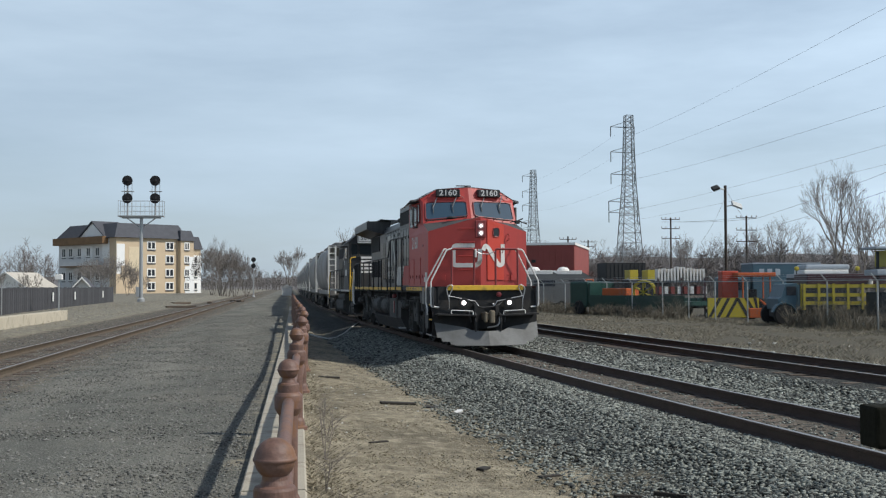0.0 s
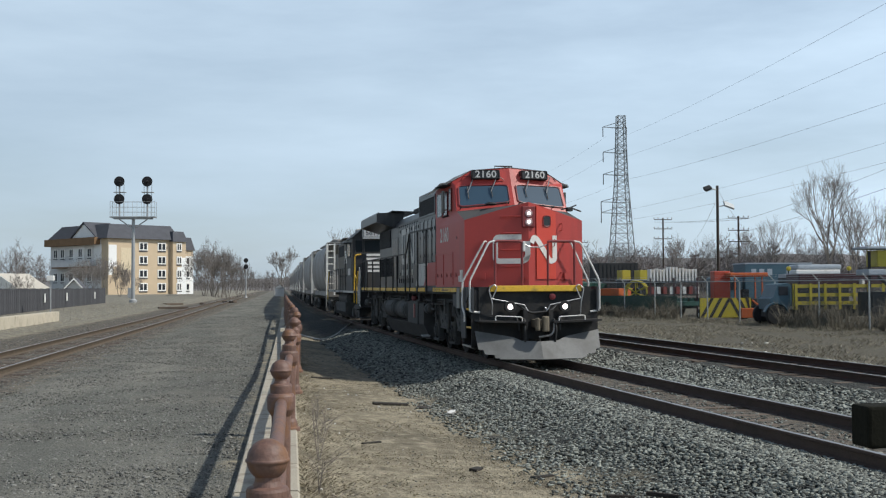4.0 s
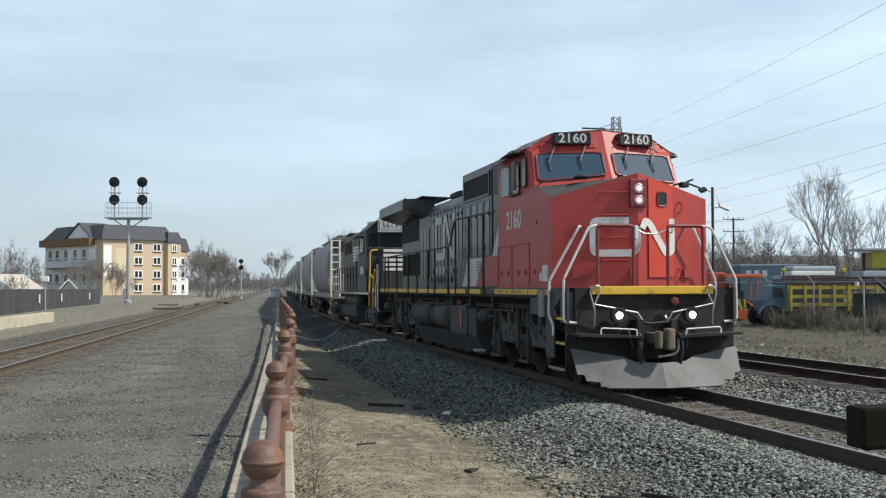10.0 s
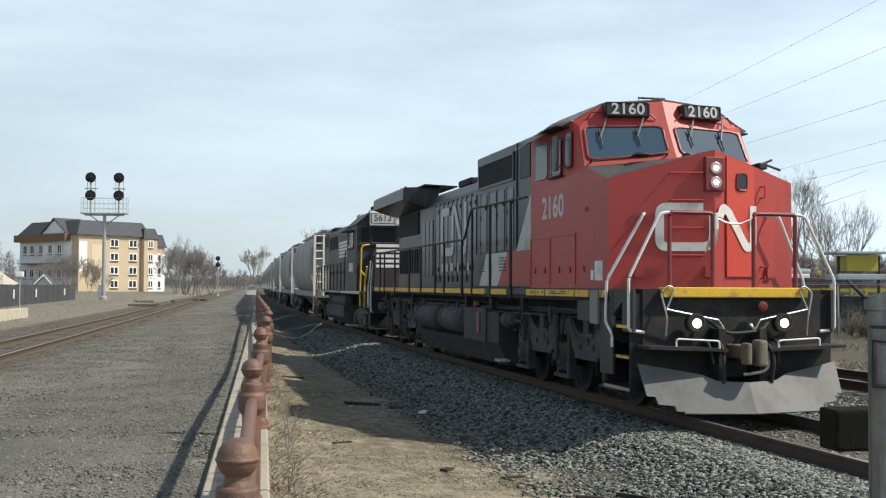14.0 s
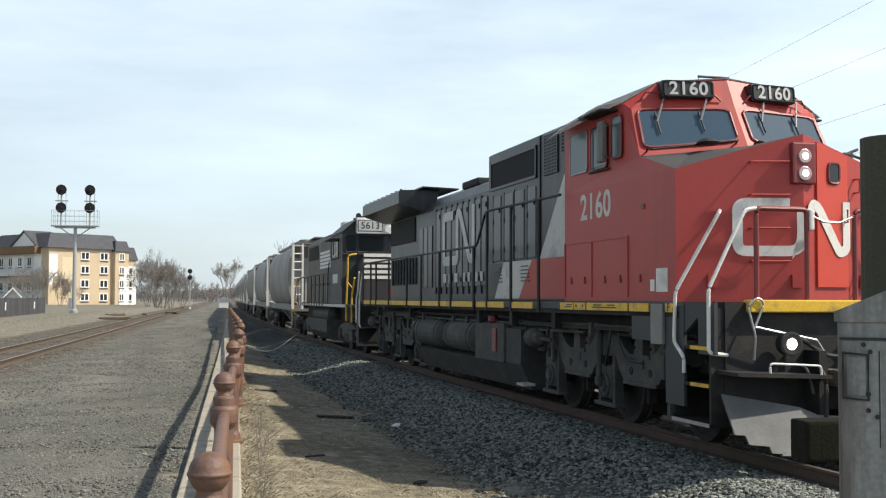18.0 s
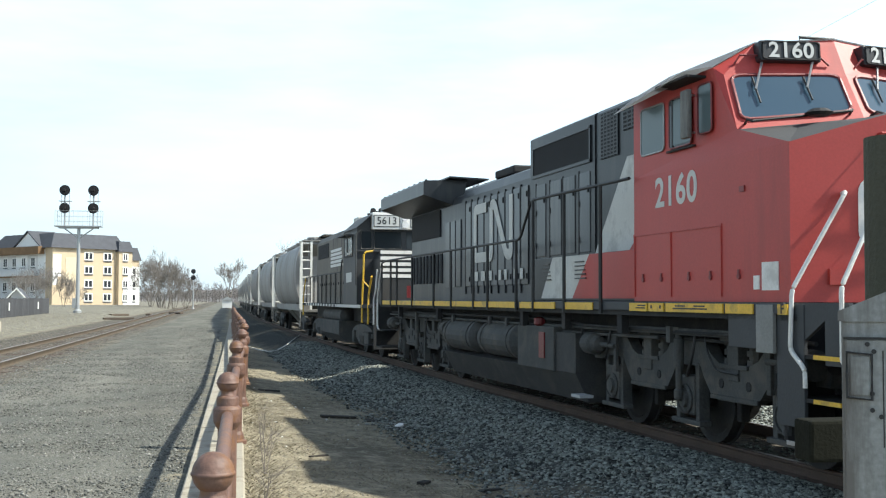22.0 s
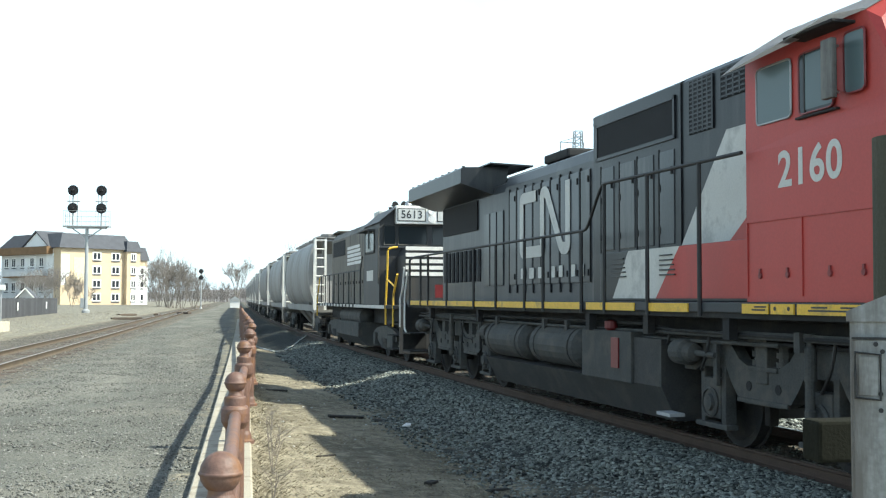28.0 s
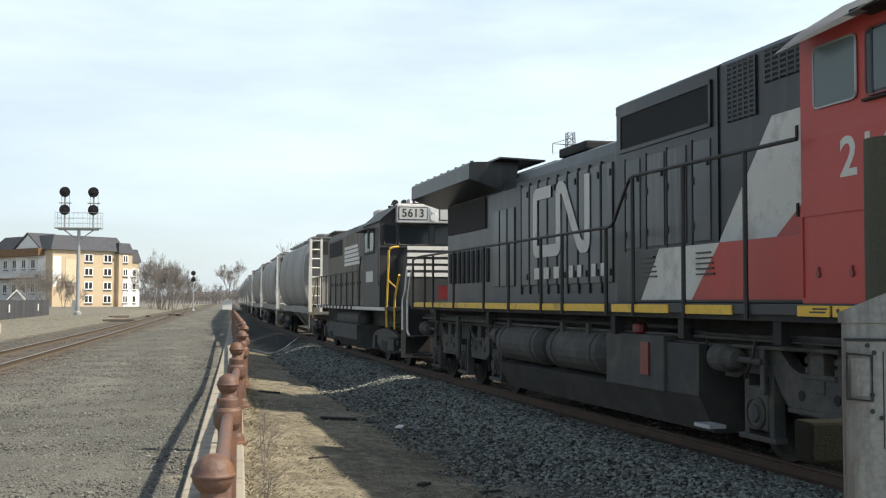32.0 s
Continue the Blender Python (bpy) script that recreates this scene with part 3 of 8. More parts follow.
def plate_poly(bm, pts, lift):
    """A thin plate over flat corner points; lift: its thickness as a vector."""
    a = [bm.verts.new(p) for p in pts]
    b = [bm.verts.new(Vector(p) + Vector(lift)) for p in pts]
    n = len(pts)
    bm.faces.new(a)
    bm.faces.new(b[::-1])
    for i in range(n):
        bm.faces.new((a[i], b[i], b[(i + 1) % n], a[(i + 1) % n]))
    bmesh.ops.recalc_face_normals(bm, faces=bm.faces)
    return bm


def ribbon(bm, path, width, place):
    """A band of even width along a flat path; place turns (a, b, height) into space."""
    pts = [Vector(p) for p in path]
    lo, hi = [], []
    for i, p in enumerate(pts):
        d0 = (pts[i] - pts[i - 1]).normalized() if i else (pts[1] - pts[0]).normalized()
        d1 = (pts[i + 1] - pts[i]).normalized() if i < len(pts) - 1 else d0
        nrm = Vector((-(d0 + d1).y, (d0 + d1).x)).normalized()
        k = width / 2 / max(0.5, nrm.dot(Vector((-d0.y, d0.x))))
        lo.append(p - nrm * k)
        hi.append(p + nrm * k)
    ring = lo + hi[::-1]
    a = [bm.verts.new(place(p.x, p.y, 0.0)) for p in ring]
    b = [bm.verts.new(place(p.x, p.y, 0.008)) for p in ring]
    n = len(pts)
    for i in range(n - 1):
        bm.faces.new((b[i], b[i + 1], b[2 * n - 2 - i], b[2 * n - 1 - i]))
        bm.faces.new((a[i], a[i + 1], b[i + 1], b[i]))
        bm.faces.new((a[2 * n - 2 - i], a[2 * n - 1 - i], b[2 * n - 1 - i], b[2 * n - 2 - i]))
    bmesh.ops.recalc_face_normals(bm, faces=bm.faces)
    return bm


def arc_path(corners, r, steps=5):
    """A path with rounded corners."""
    out = [Vector(corners[0])]
    for a, b, c in zip(corners, corners[1:], corners[2:]):
        a, b, c = Vector(a), Vector(b), Vector(c)
        p, q = b + (a - b).normalized() * r, b + (c - b).normalized() * r
        for k in range(steps + 1):
            t = k / steps
            out.append((1 - t) ** 2 * p + 2 * t * (1 - t) * b + t * t * q)
    out.append(Vector(corners[-1]))
    return out


def wheelset(parent, y, r, name="wheelset"):
    bm = bmesh.new()
    for s in (-1, 1):
        prof = [(r * 0.3, -0.07), (r * 0.8, -0.045), (r * 0.86, -0.07), (r, -0.07), (r, 0.045), (r + 0.026, 0.05), (r + 0.026, 0.07), (r * 0.86, 0.07), (r * 0.8, 0.04), (r * 0.3, 0.06)]
        turned(bm, [(a, s * (0.7525 - b)) for a, b in prof], 24, axis="x")
    turned(bm, [(0.09, -1.0), (0.09, 1.0)], 12, axis="x")
    bmesh.ops.recalc_face_normals(bm, faces=bm.faces)
    ob = part(name, bm, M_frame, parent)
    ob.location = (0, y, r)
    return ob


def six_wheel_truck(parent, y, wheels):
    """A cast three-axle truck: side frames that hang low between the axles and arch over them, with springs, caps and brake gear."""
    tr = part("truck", boxes((-0.55, 0.55, y - 2.6, y + 2.6, 0.62, 0.9), (-0.95, 0.95, y - 0.4, y + 0.4, 0.7, 1.15)), M_frame, parent)
    half = [(0.0, 1.25), (0.3, 1.25), (0.42, 1.2), (0.56, 1.06), (0.74, 0.98), (1.4, 0.98), (1.56, 1.04), (1.72, 1.18), (1.86, 1.22), (2.36, 1.2), (2.72, 1.1), (2.86, 0.98),
            (2.84, 0.86), (2.56, 0.86), (2.44, 0.92), (1.84, 0.92), (1.74, 0.78), (1.6, 0.64), (1.42, 0.57), (0.72, 0.57), (0.54, 0.63), (0.4, 0.78), (0.3, 0.92), (0.0, 0.92)]
    outline = half + [(-a, b) for a, b in half[-2:0:-1]]
    for s in (-1, 1):
        bm = bmesh.new()
        prism(bm, [(y + a, b) for a, b in outline], s * 1.0, s * 1.15)
        part("side_frame", bm, M_truck, tr, "dusty grey cast side frame")
        lo, hi = min(s * 1.14, s * 1.175), max(s * 1.14, s * 1.175)
        for c in (-1.07, 1.07):
            bm = boxes((lo, hi, y + c - 0.5, y + c + 0.5, 0.58, 0.63), (lo, hi, y + c - 0.3, y + c + 0.3, 0.93, 0.98), bevel=0.01)
            part("frame_rib", bm, M_truck, tr)
            bm = boxes((min(s * 1.02, s * 1.17), max(s * 1.02, s * 1.17), y + c - 0.11, y + c + 0.11, 0.8, 1.24), (min(s * 0.98, s * 1.22), max(s * 0.98, s * 1.22), y + c - 0.19, y + c + 0.19, 1.23, 1.29), bevel=0.012)
            part("spring_post", bm, M_truck, tr)
            for d in (-0.3, 0.28):
                part("frame_hole", turned(bmesh.new(), [(0.05, s * 1.13), (0.055, s * 1.158), (0.03, s * 1.158)], 10, at=(0, y + c + d, 0.76), axis="x"), M_screen, tr)
            for d in (-0.24, 0.24):
                bm = bmesh.new()
                turned(bm, [(0.1, 0.98), (0.1, 1.04), (0.075, 1.04), (0.075, 1.08), (0.1, 1.08), (0.1, 1.14), (0.075, 1.14), (0.075, 1.18), (0.1, 1.18), (0.1, 1.24)], 10, at=(s * 1.02, y + c + d, 0))
                part("spring", bm, M_truck, tr)
        for k in (-1, 0, 1):
            yy = y + k * 2.13
            bm = boxes((min(s * 1.0, s * 1.18), max(s * 1.0, s * 1.18), yy - 0.2, yy + 0.2, 0.34, 0.8), bevel=0.03)
            part("journal_box", bm, M_truck, tr)
            bm = bmesh.new()
            turned(bm, [(0.17, s * 1.17), (0.175, s * 1.2), (0.15, s * 1.22), (0.145, s * 1.2), (0.1, s * 1.2), (0.09, s * 1.235), (0.03, s * 1.24)], 18, at=(0, yy, 0.52), axis="x")
            part("axle_cap", bm, M_truck, tr)
            for d in (-0.24, 0.24):
                part("pedestal_leg", boxes((min(s * 1.02, s * 1.16), max(s * 1.02, s * 1.16), yy + d - 0.045, yy + d + 0.045, 0.27, 0.95), bevel=0.012), M_truck, tr)
            part("tie_bar", boxes((min(s * 1.04, s * 1.19), max(s * 1.04, s * 1.19), yy - 0.36, yy + 0.36, 0.23, 0.29), bevel=0.012), M_truck, tr)
            for d in (-0.58, 0.58):
                part("brake_shoe", boxes((min(s * 0.7, s * 0.82), max(s * 0.7, s * 0.82), yy + d - 0.05, yy + d + 0.05, 0.3, 0.72), bevel=0.02), M_frame, tr)
        for e, g in ((-2.62, 1), (2.62, -1)):
            bm = bmesh.new()
            turned(bm, [(0.04, -0.16 * g), (0.15, -0.16 * g), (0.155, 0.02 * g), (0.155, 0.1 * g), (0.12, 0.14 * g), (0.1, 0.26 * g), (0.04, 0.28 * g)], 16, at=(s * 1.26, y + e, 1.07), axis="y")
            part("brake_cylinder", bm, M_truck, tr, "dusty grey brake cylinder")
            part("push_rod", tubes([[(s * 1.26, y + e + 0.25 * g, 1.07), (s * 1.25, y + e + 0.72 * g, 1.06)]], 0.035, 8), M_truck, tr)
            part("brake_lever", boxes((min(s * 1.2, s * 1.25), max(s * 1.2, s * 1.25), y + e + 0.7 * g - 0.04, y + e + 0.7 * g + 0.04, 0.72, 1.2), bevel=0.012), M_truck, tr)
        part("brake_pipe", tubes([[(s * 1.24, y - 2.75, 1.27), (s * 1.26, y - 1.2, 1.33), (s * 1.27, y, 1.33), (s * 1.26, y + 1.2, 1.33), (s * 1.24, y + 2.7, 1.29)]], 0.024, 6), M_truck, tr)
        part("brake_pipe", tubes([arc_path([(s * 1.2, y - 0.5, 1.33), (s * 1.24, y - 0.62, 1.1), (s * 1.2, y - 0.75, 0.9), (s * 1.18, y - 1.2, 0.88)], 0.08, 3)], 0.014, 5), M_hose, tr)
        bm = bmesh.new()
        turned(bm, [(0.035, 0.5), (0.06, 0.53), (0.06, 0.62), (0.04, 0.64), (0.04, 0.9), (0.06, 0.9), (0.06, 1.22), (0.04, 1.24), (0.04, 1.3), (0.07, 1.3), (0.07, 1.36)], 12, at=(s * 1.26, y + 0.02, 0))
        part("damper", bm, M_truck, tr, "upright damper")
    for k in (-1, 0, 1):
        wheels.append((wheelset(parent, y + k * 2.13, 0.508), 0.508))


LOCO_WHEELS = []


def red_engine():
    th = thing("locomotive", Matrix(), "red and black diesel locomotive with a white plow and lit lamps", "locomotive")
    W = 1.41
    # cab and nose: corner lines from the nose edge over the windscreen to the roof
    N0 = [(-W, 0.0, 3.2), (-0.7, -0.2, 3.41), (0, -0.4, 3.6), (0.7, -0.2, 3.41), (W, 0.0, 3.2)]
    N1 = [(-W + 0.03, 1.02, 3.47), (-0.7, 0.92, 3.54), (0, 0.81, 3.62), (0.7, 0.92, 3.54), (W - 0.03, 1.02, 3.47)]
    N2 = [(-W + 0.08, 1.38, 4.12), (-0.7, 1.25, 4.13), (0, 1.12, 4.14), (0.7, 1.25, 4.13), (W - 0.08, 1.38, 4.12)]
    N3 = [(-W + 0.02, 1.52, 4.22), (-0.92, 1.46, 4.5), (0, 1.34, 4.57), (0.92, 1.46, 4.5), (W - 0.02, 1.52, 4.22)]
    N4 = [(-W, 3.52, 4.22), (-0.92, 3.52, 4.52), (0, 3.52, 4.58), (0.92, 3.52, 4.52), (W, 3.52, 4.22)]
    low = [(x, y, 1.664) for x, y, z in N0]
    bm = bmesh.new()
    rows = [[bm.verts.new(p) for p in r] for r in (low, N0)]
    for k in range(4):
        bm.faces.new((rows[0][k], rows[0][k + 1], rows[1][k + 1], rows[1][k]))
    up = [[bm.verts.new(p) for p in r] for r in (N1, N2, N3)]
    for a, b in zip(up, up[1:]):
        for k in range(4):
            bm.faces.new((a[k], a[k + 1], b[k + 1], b[k]))
    for side, k in ((-1, 0), (1, 4)):
        back = [bm.verts.new((side * W, 3.52, 4.22)), bm.verts.new((side * W, 3.52, 3.2)), bm.verts.new((side * W, 3.52, 1.664))]
        bm.faces.new([rows[0][k], rows[1][k], back[1], back[2]])
        bm.faces.new([rows[1][k], up[0][k], up[1][k], up[2][k], back[0], back[1]])
    rear = [bm.verts.new(p) for p in ((-W, 3.52, 1.664), *N4, (W, 3.52, 1.664))]
    bm.faces.new(rear)
    bmesh.ops.recalc_face_normals(bm, faces=bm.faces)
    cab = part("cab", bm, M_red, th, "red wide-nosed cab with a pointed front")
    bm = bmesh.new()
    a, b = [bm.verts.new(p) for p in N0], [bm.verts.new(p) for p in N1]
    for k in range(4):
        bm.faces.new((a[k], a[k + 1], b[k + 1], b[k]))
    part("nose_deck", bm, M_glare, cab, "dull grey sloping nose top")
    bm = bmesh.new()
    a, b = [bm.verts.new((x, y - 0.02, z + 0.012)) for x, y, z in N3], [bm.verts.new((x, y, z + 0.012)) for x, y, z in N4]
    for k in range(4):
        bm.faces.new((a[k], a[k + 1], b[k + 1], b[k]))
    for s, k in ((-1, 0), (1, 4)):
        c = [bm.verts.new((s * 1.64, 1.72, 4.2)), bm.verts.new((s * 1.7, 3.5, 4.0))]
        bm.faces.new((a[k], b[k], c[1], c[0]))
    bmesh.ops.solidify(bm, geom=bm.faces[:], thickness=0.02)
    part("cab_roof", bm, M_roofgrey, th, "cab roof with eaves over the side windows, its grey lightened as sunlight")
    for s in (-1, 1):
        # thin black plate put in for the deep shade beneath the eave
        part("visor", boxes((min(s * 1.36, s * 1.63), max(s * 1.36, s * 1.63), 1.66, 2.45, 4.135, 4.165), bevel=0.01), M_frame, th, "visor plate over the side windows, black for its shaded underside")

    def across(r0, r1, s, v, out=0.0):
        """A point on the windscreen surface: s from side (0) to middle (1) and on to the far side (2)."""
        def along(r):
            q = [Vector(p) for p in (r[0], r[2], r[4])]
            return q[0].lerp(q[1], s) if s <= 1 else q[1].lerp(q[2], s - 1)
        p = along(r0).lerp(along(r1), v)
        d = 1 if s <= 1 else -1
        return p + Vector((-0.25 * d, -0.85, 0.35)) * out

    for s0, s1 in ((0.05, 0.93), (1.07, 1.95)):
        rim = arc_path([(s0 + 0.4, 0.15), (s1, 0.15), (s1, 0.98), (s0, 0.98), (s0, 0.15), (s0 + 0.4, 0.15)], 0.11, 4)
        pane = bmesh.new()
        pane.faces.new([pane.verts.new(across(N1, N2, p.x, p.y, 0.012)) for p in rim[:-1]])
        bmesh.ops.recalc_face_normals(pane, faces=pane.faces)
        part("windscreen", pane, M_winglass, cab, "tinted windscreen pane")
        fr = bmesh.new()
        tube(fr, [across(N1, N2, p.x, p.y, 0.014) for p in rim], 0.02, 6, cap=False)
        part("windscreen_frame", fr, M_redshade, cab)
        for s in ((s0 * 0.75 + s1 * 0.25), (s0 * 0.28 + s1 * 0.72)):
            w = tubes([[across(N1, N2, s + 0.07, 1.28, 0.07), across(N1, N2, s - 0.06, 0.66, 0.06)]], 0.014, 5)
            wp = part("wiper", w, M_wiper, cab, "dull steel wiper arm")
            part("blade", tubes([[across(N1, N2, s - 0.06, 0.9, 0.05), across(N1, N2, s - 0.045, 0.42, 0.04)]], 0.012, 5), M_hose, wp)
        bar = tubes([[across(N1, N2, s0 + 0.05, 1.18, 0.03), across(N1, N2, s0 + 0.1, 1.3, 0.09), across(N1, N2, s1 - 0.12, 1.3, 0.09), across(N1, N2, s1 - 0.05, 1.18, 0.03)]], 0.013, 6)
        part("grab_rail", bar, M_redshade, cab)
        # lit number board over the windscreen
        sm = 0.57 if s0 < 1 else 1.43
        o = across(N2, N3, sm, 0.5, 0.1)
        o.z = 4.385
        ax = Vector((1, -0.12 if s0 < 1 else 0.12, 0)).normalized()
        ay = Vector((0, 0.08, 1)).normalized()
        az = ax.cross(ay).normalized()
        ay = az.cross(ax)
        m = Matrix((ax, ay, az)).transposed().to_4x4()
        m.translation = o
        b2 = boxes((-0.35, 0.35, -0.115, 0.115, -0.2, 0.03), bevel=0.03)
        b2.transform(m)
        nb = part("number_board", b2, M_boardblack, th, "black number board with white numerals")
        lettering("2160", 0.235, 0.002, M_numwhite, nb, m @ Matrix.Translation((0, -0.005, 0.041)), 1.06, 0.02)
        rimb = bmesh.new()
        tube(rimb, [m @ Vector((p.x, p.y, 0.03)) for p in arc_path([(0, 0.098), (-0.325, 0.098), (-0.325, -0.098), (0.325, -0.098), (0.325, 0.098), (0, 0.098)], 0.04, 3)], 0.014, 5, cap=False)
        part("board_rim", rimb, M_screen, nb)
    # nose: lamps, door, grab bars, emblem
    dx, dy = 1 / math.hypot(1, 0.284), 0.284 / math.hypot(1, 0.284)

    def face(s, a, z, out=0.0):
        """A point on one half of the pointed nose: a metres from its middle."""
        return Vector((s * a * dx - s * out * 0 + s * out * dy, -0.4 + a * dy - out * dx, z))

    hb = bmesh.new()
    box(hb, -0.15, 0.15, -0.43, -0.3, 3.02, 3.5, bevel=0.02)
    lamp = part("headlight_box", hb, M_redshade, th, "twin headlight housing, its red darkened as shade")
    for z in (3.34, 3.14):
        bm = bmesh.new()
        turned(bm, [(0.075, -0.445), (0.085, -0.44), (0.085, -0.42), (0.05, -0.42)], 18, at=(0, 0, z), axis="y")
        part("headlight", bm, M_bowl, lamp, "round dim headlight bowl")
    for z in (3.34, 3.14):
        bm = bmesh.new()
        turned(bm, [(0.038, -0.452), (0.02, -0.458)], 14, at=(0, 0, z), axis="y")
        part("lamp", bm, M_lamp, lamp, "burning lamp")
    bm = bmesh.new()
    plate_poly(bm, [face(1, 0.2, 1.84), face(1, 0.72, 1.84), face(1, 0.72, 3.38), face(1, 0.2, 3.52)], face(1, 0, 0, 0.025) - face(1, 0, 0))
    door = part("nose_door", bm, mat("brighter_red_door_paint", (0.56, 0.06, 0.035), 0.4, 0, 0.08, 2), th, "brighter red nose door")
    bm = bmesh.new()
    pane_rim = arc_path([(0.38, 3.17), (0.38, 3.05), (0.57, 3.05), (0.57, 3.29), (0.38, 3.29), (0.38, 3.17)], 0.06, 4)
    plate_poly(bm, [face(1, p.x, p.y, 0.03) for p in pane_rim[:-1]], face(1, 0, 0, 0.006) - face(1, 0, 0))
    part("door_window", bm, M_darkglass, door)
    fr = bmesh.new()
    tube(fr, [face(1, p.x, p.y, 0.035) for p in pane_rim], 0.014, 5, cap=False)
    part("window_gasket", fr, M_redshade, door)
    part("door_handle", tubes([[face(1, 0.65, 2.6, 0.03), face(1, 0.65, 2.6, 0.08), face(1, 0.65, 2.75, 0.08)]], 0.012, 6), M_redshade, door)
    for z in (3.27, 2.89, 2.51, 2.13):
        bm = tubes([[face(-1, 0.62, z, 0.0), face(-1, 0.62, z, 0.09), face(-1, 0.18, z, 0.09), face(-1, 0.18, z, 0.0)]], 0.013, 6)
        part("grab_bar", bm, M_red, th)
    for z in (3.12, 1.98):
        part("grab_bar", tubes([[face(1, 0.86, z, 0.0), face(1, 0.86, z, 0.08), face(1, 0.86, z - 0.16, 0.08), face(1, 0.86, z - 0.16, 0)]], 0.013, 6), M_red, th)
    band = 0.12
    cpath = arc_path([(0.16, 2.8), (0.76, 2.8), (0.76, 2.25), (0.08, 2.25), (0.02, 2.34), (0.02, 2.7)], 0.1)
    part("emblem", ribbon(bmesh.new(), cpath, band, lambda a, z, h: face(-1, a, z, 0.004 + h)), M_white, th, "pale painted emblem band")
    npath = arc_path([(0.06, 2.66), (0.12, 2.8), (0.22, 2.74), (0.56, 2.24), (0.68, 2.28), (0.68, 2.84)], 0.05)
    part("emblem", ribbon(bmesh.new(), npath, band, lambda a, z, h: face(1, a, z, 0.03 + h)), M_white, th, "pale painted emblem band")
    for s, a in ((-1, 0.09), (-1, 1.05), (1, 1.0)):
        bm = bmesh.new()
        plate_poly(bm, [face(s, a - 0.06, 1.83), face(s, a + 0.06, 1.83), face(s, a + 0.06, 1.98), face(s, a - 0.06, 1.98)], face(s, 0, 0, 0.05) - face(s, 0, 0))
        part("junction_box", bm, M_red, th)
    puck = across(N1, N2, 0.6, -0.02, 0.2)
    part("antenna_puck", turned(bmesh.new(), [(0.1, 0), (0.15, 0.03), (0.09, 0.07), (0.02, 0.07)], 12, at=(puck.x, puck.y, puck.z - 0.02)), M_hose, th)
    part("marker_arm", tubes([[(1.15, 0.8, 3.52), (1.35, 0.7, 3.56), (1.6, 0.62, 3.46)], [(1.35, 0.7, 3.56), (1.5, 0.7, 3.62)]], 0.02, 6), M_hose, th, "black marker arm")
    part("marker_box", boxes((1.26, 1.4, 0.64, 0.8, 3.47, 3.57), bevel=0.02), M_hose, th)
    for s0, s1 in ((0.07, 0.9), (1.08, 1.32), (1.5, 1.72)):
        grip = [across(N1, N2, s0, 0.08, 0.0), across(N1, N2, s0, 0.08, 0.1), across(N1, N2, s0 + 0.03, 0.02, 0.13), across(N1, N2, s1 - 0.03, 0.05, 0.13), across(N1, N2, s1, 0.1, 0.1), across(N1, N2, s1, 0.1, 0.0)]
        part("deck_grip", tubes([grip], 0.014, 6), M_hose, th, "black bent grip under the windscreen")
    for x in (-0.1,):
        part("roof_bracket", tubes([[(x - 0.22, 1.5, 4.5), (x - 0.22, 1.5, 4.62), (x + 0.22, 1.5, 4.62), (x + 0.22, 1.5, 4.5)]], 0.018, 6), M_hose, th)
    part("air_horn", tubes([[(0.2, 3.0, 4.5), (0.2, 3.0, 4.64), (0.2, 2.5, 4.67)]], 0.05, 8), M_frame, th)
    # cab side
    for s in (-1, 1):
        x = s * (W + 0.006)
        for y0, y1, z0, z1, m, nm in ((2.66, 3.29, 3.46, 4.03, M_paleglass, "side_window"), (1.97, 2.52, 3.45, 4.03, M_darkglass, "side_window"), (1.5, 1.8, 3.52, 4.07, M_paleglass, "side_window")):
            rim = arc_path([(y0, (z0 + z1) / 2), (y0, z0), (y1, z0), (y1, z1), (y0, z1), (y0, (z0 + z1) / 2)], 0.06, 3)
            bm = bmesh.new()
            plate_poly(bm, [(x - s * 0.004, p.x, p.y) for p in rim[:-1]], (s * 0.006, 0, 0))
            wn_ = part(nm, bm, m, cab, "pale reflecting side window" if m is M_paleglass else "open dark side window")
            fr = bmesh.new()
            tube(fr, [(x, p.x, p.y) for p in rim], 0.012, 5, cap=False)
            part("window_frame", fr, M_redshade if y0 < 2.6 else M_wiper, wn_)
        part("sliding_sash", boxes((x + s * 0.004 - 0.003, x + s * 0.004 + 0.003, 1.98, 2.42, 3.48, 4.0)), M_paleglass, cab, "pale sliding pane")
        part("sash_edge", boxes((x - 0.012, x + 0.012, 2.41, 2.435, 3.46, 4.02)), M_hose, cab)
        part("arm_rest", boxes((x - 0.025, x + 0.025, 1.9, 2.56, 3.405, 3.43), bevel=0.008), M_frame, cab)
        mir = part("mirror", boxes((s * 1.55 - 0.03, s * 1.55 + 0.03, 1.75, 1.92, 3.48, 4.02), bevel=0.012), mat("mirror_back", (0.1, 0.095, 0.085), 0.6, 0.2, 0.4, 3, 20, 0.05, dirt=(0.2, 0.19, 0.17), dirt_amt=0.4, dirt_scale=6, streak=True), th, "grey folding wing mirror")
        for z in (3.98, 3.56):
            part("mirror_arm", tubes([[(s * W, 1.9, z), (s * 1.56, 1.86, z)]], 0.015, 6), M_steel, mir)
        part("door_seam", boxes((x - 0.008, x + 0.01, 1.3, 3.52, 2.475, 2.5)), M_red, cab)
        for y in (3.5, 2.5, 1.32):
            part("panel_seam", boxes((x - 0.008, x + 0.006, y - 0.012, y + 0.012, 1.72, 2.475)), M_red, cab)
        for y in (0.95, 1.55, 2.05, 2.75, 3.25):
            bm = bmesh.new()
            turned(bm, [(0.03, -0.012), (0.034, 0.006), (0.02, 0.014)], 8, at=(x, y, 1.93), axis="x")
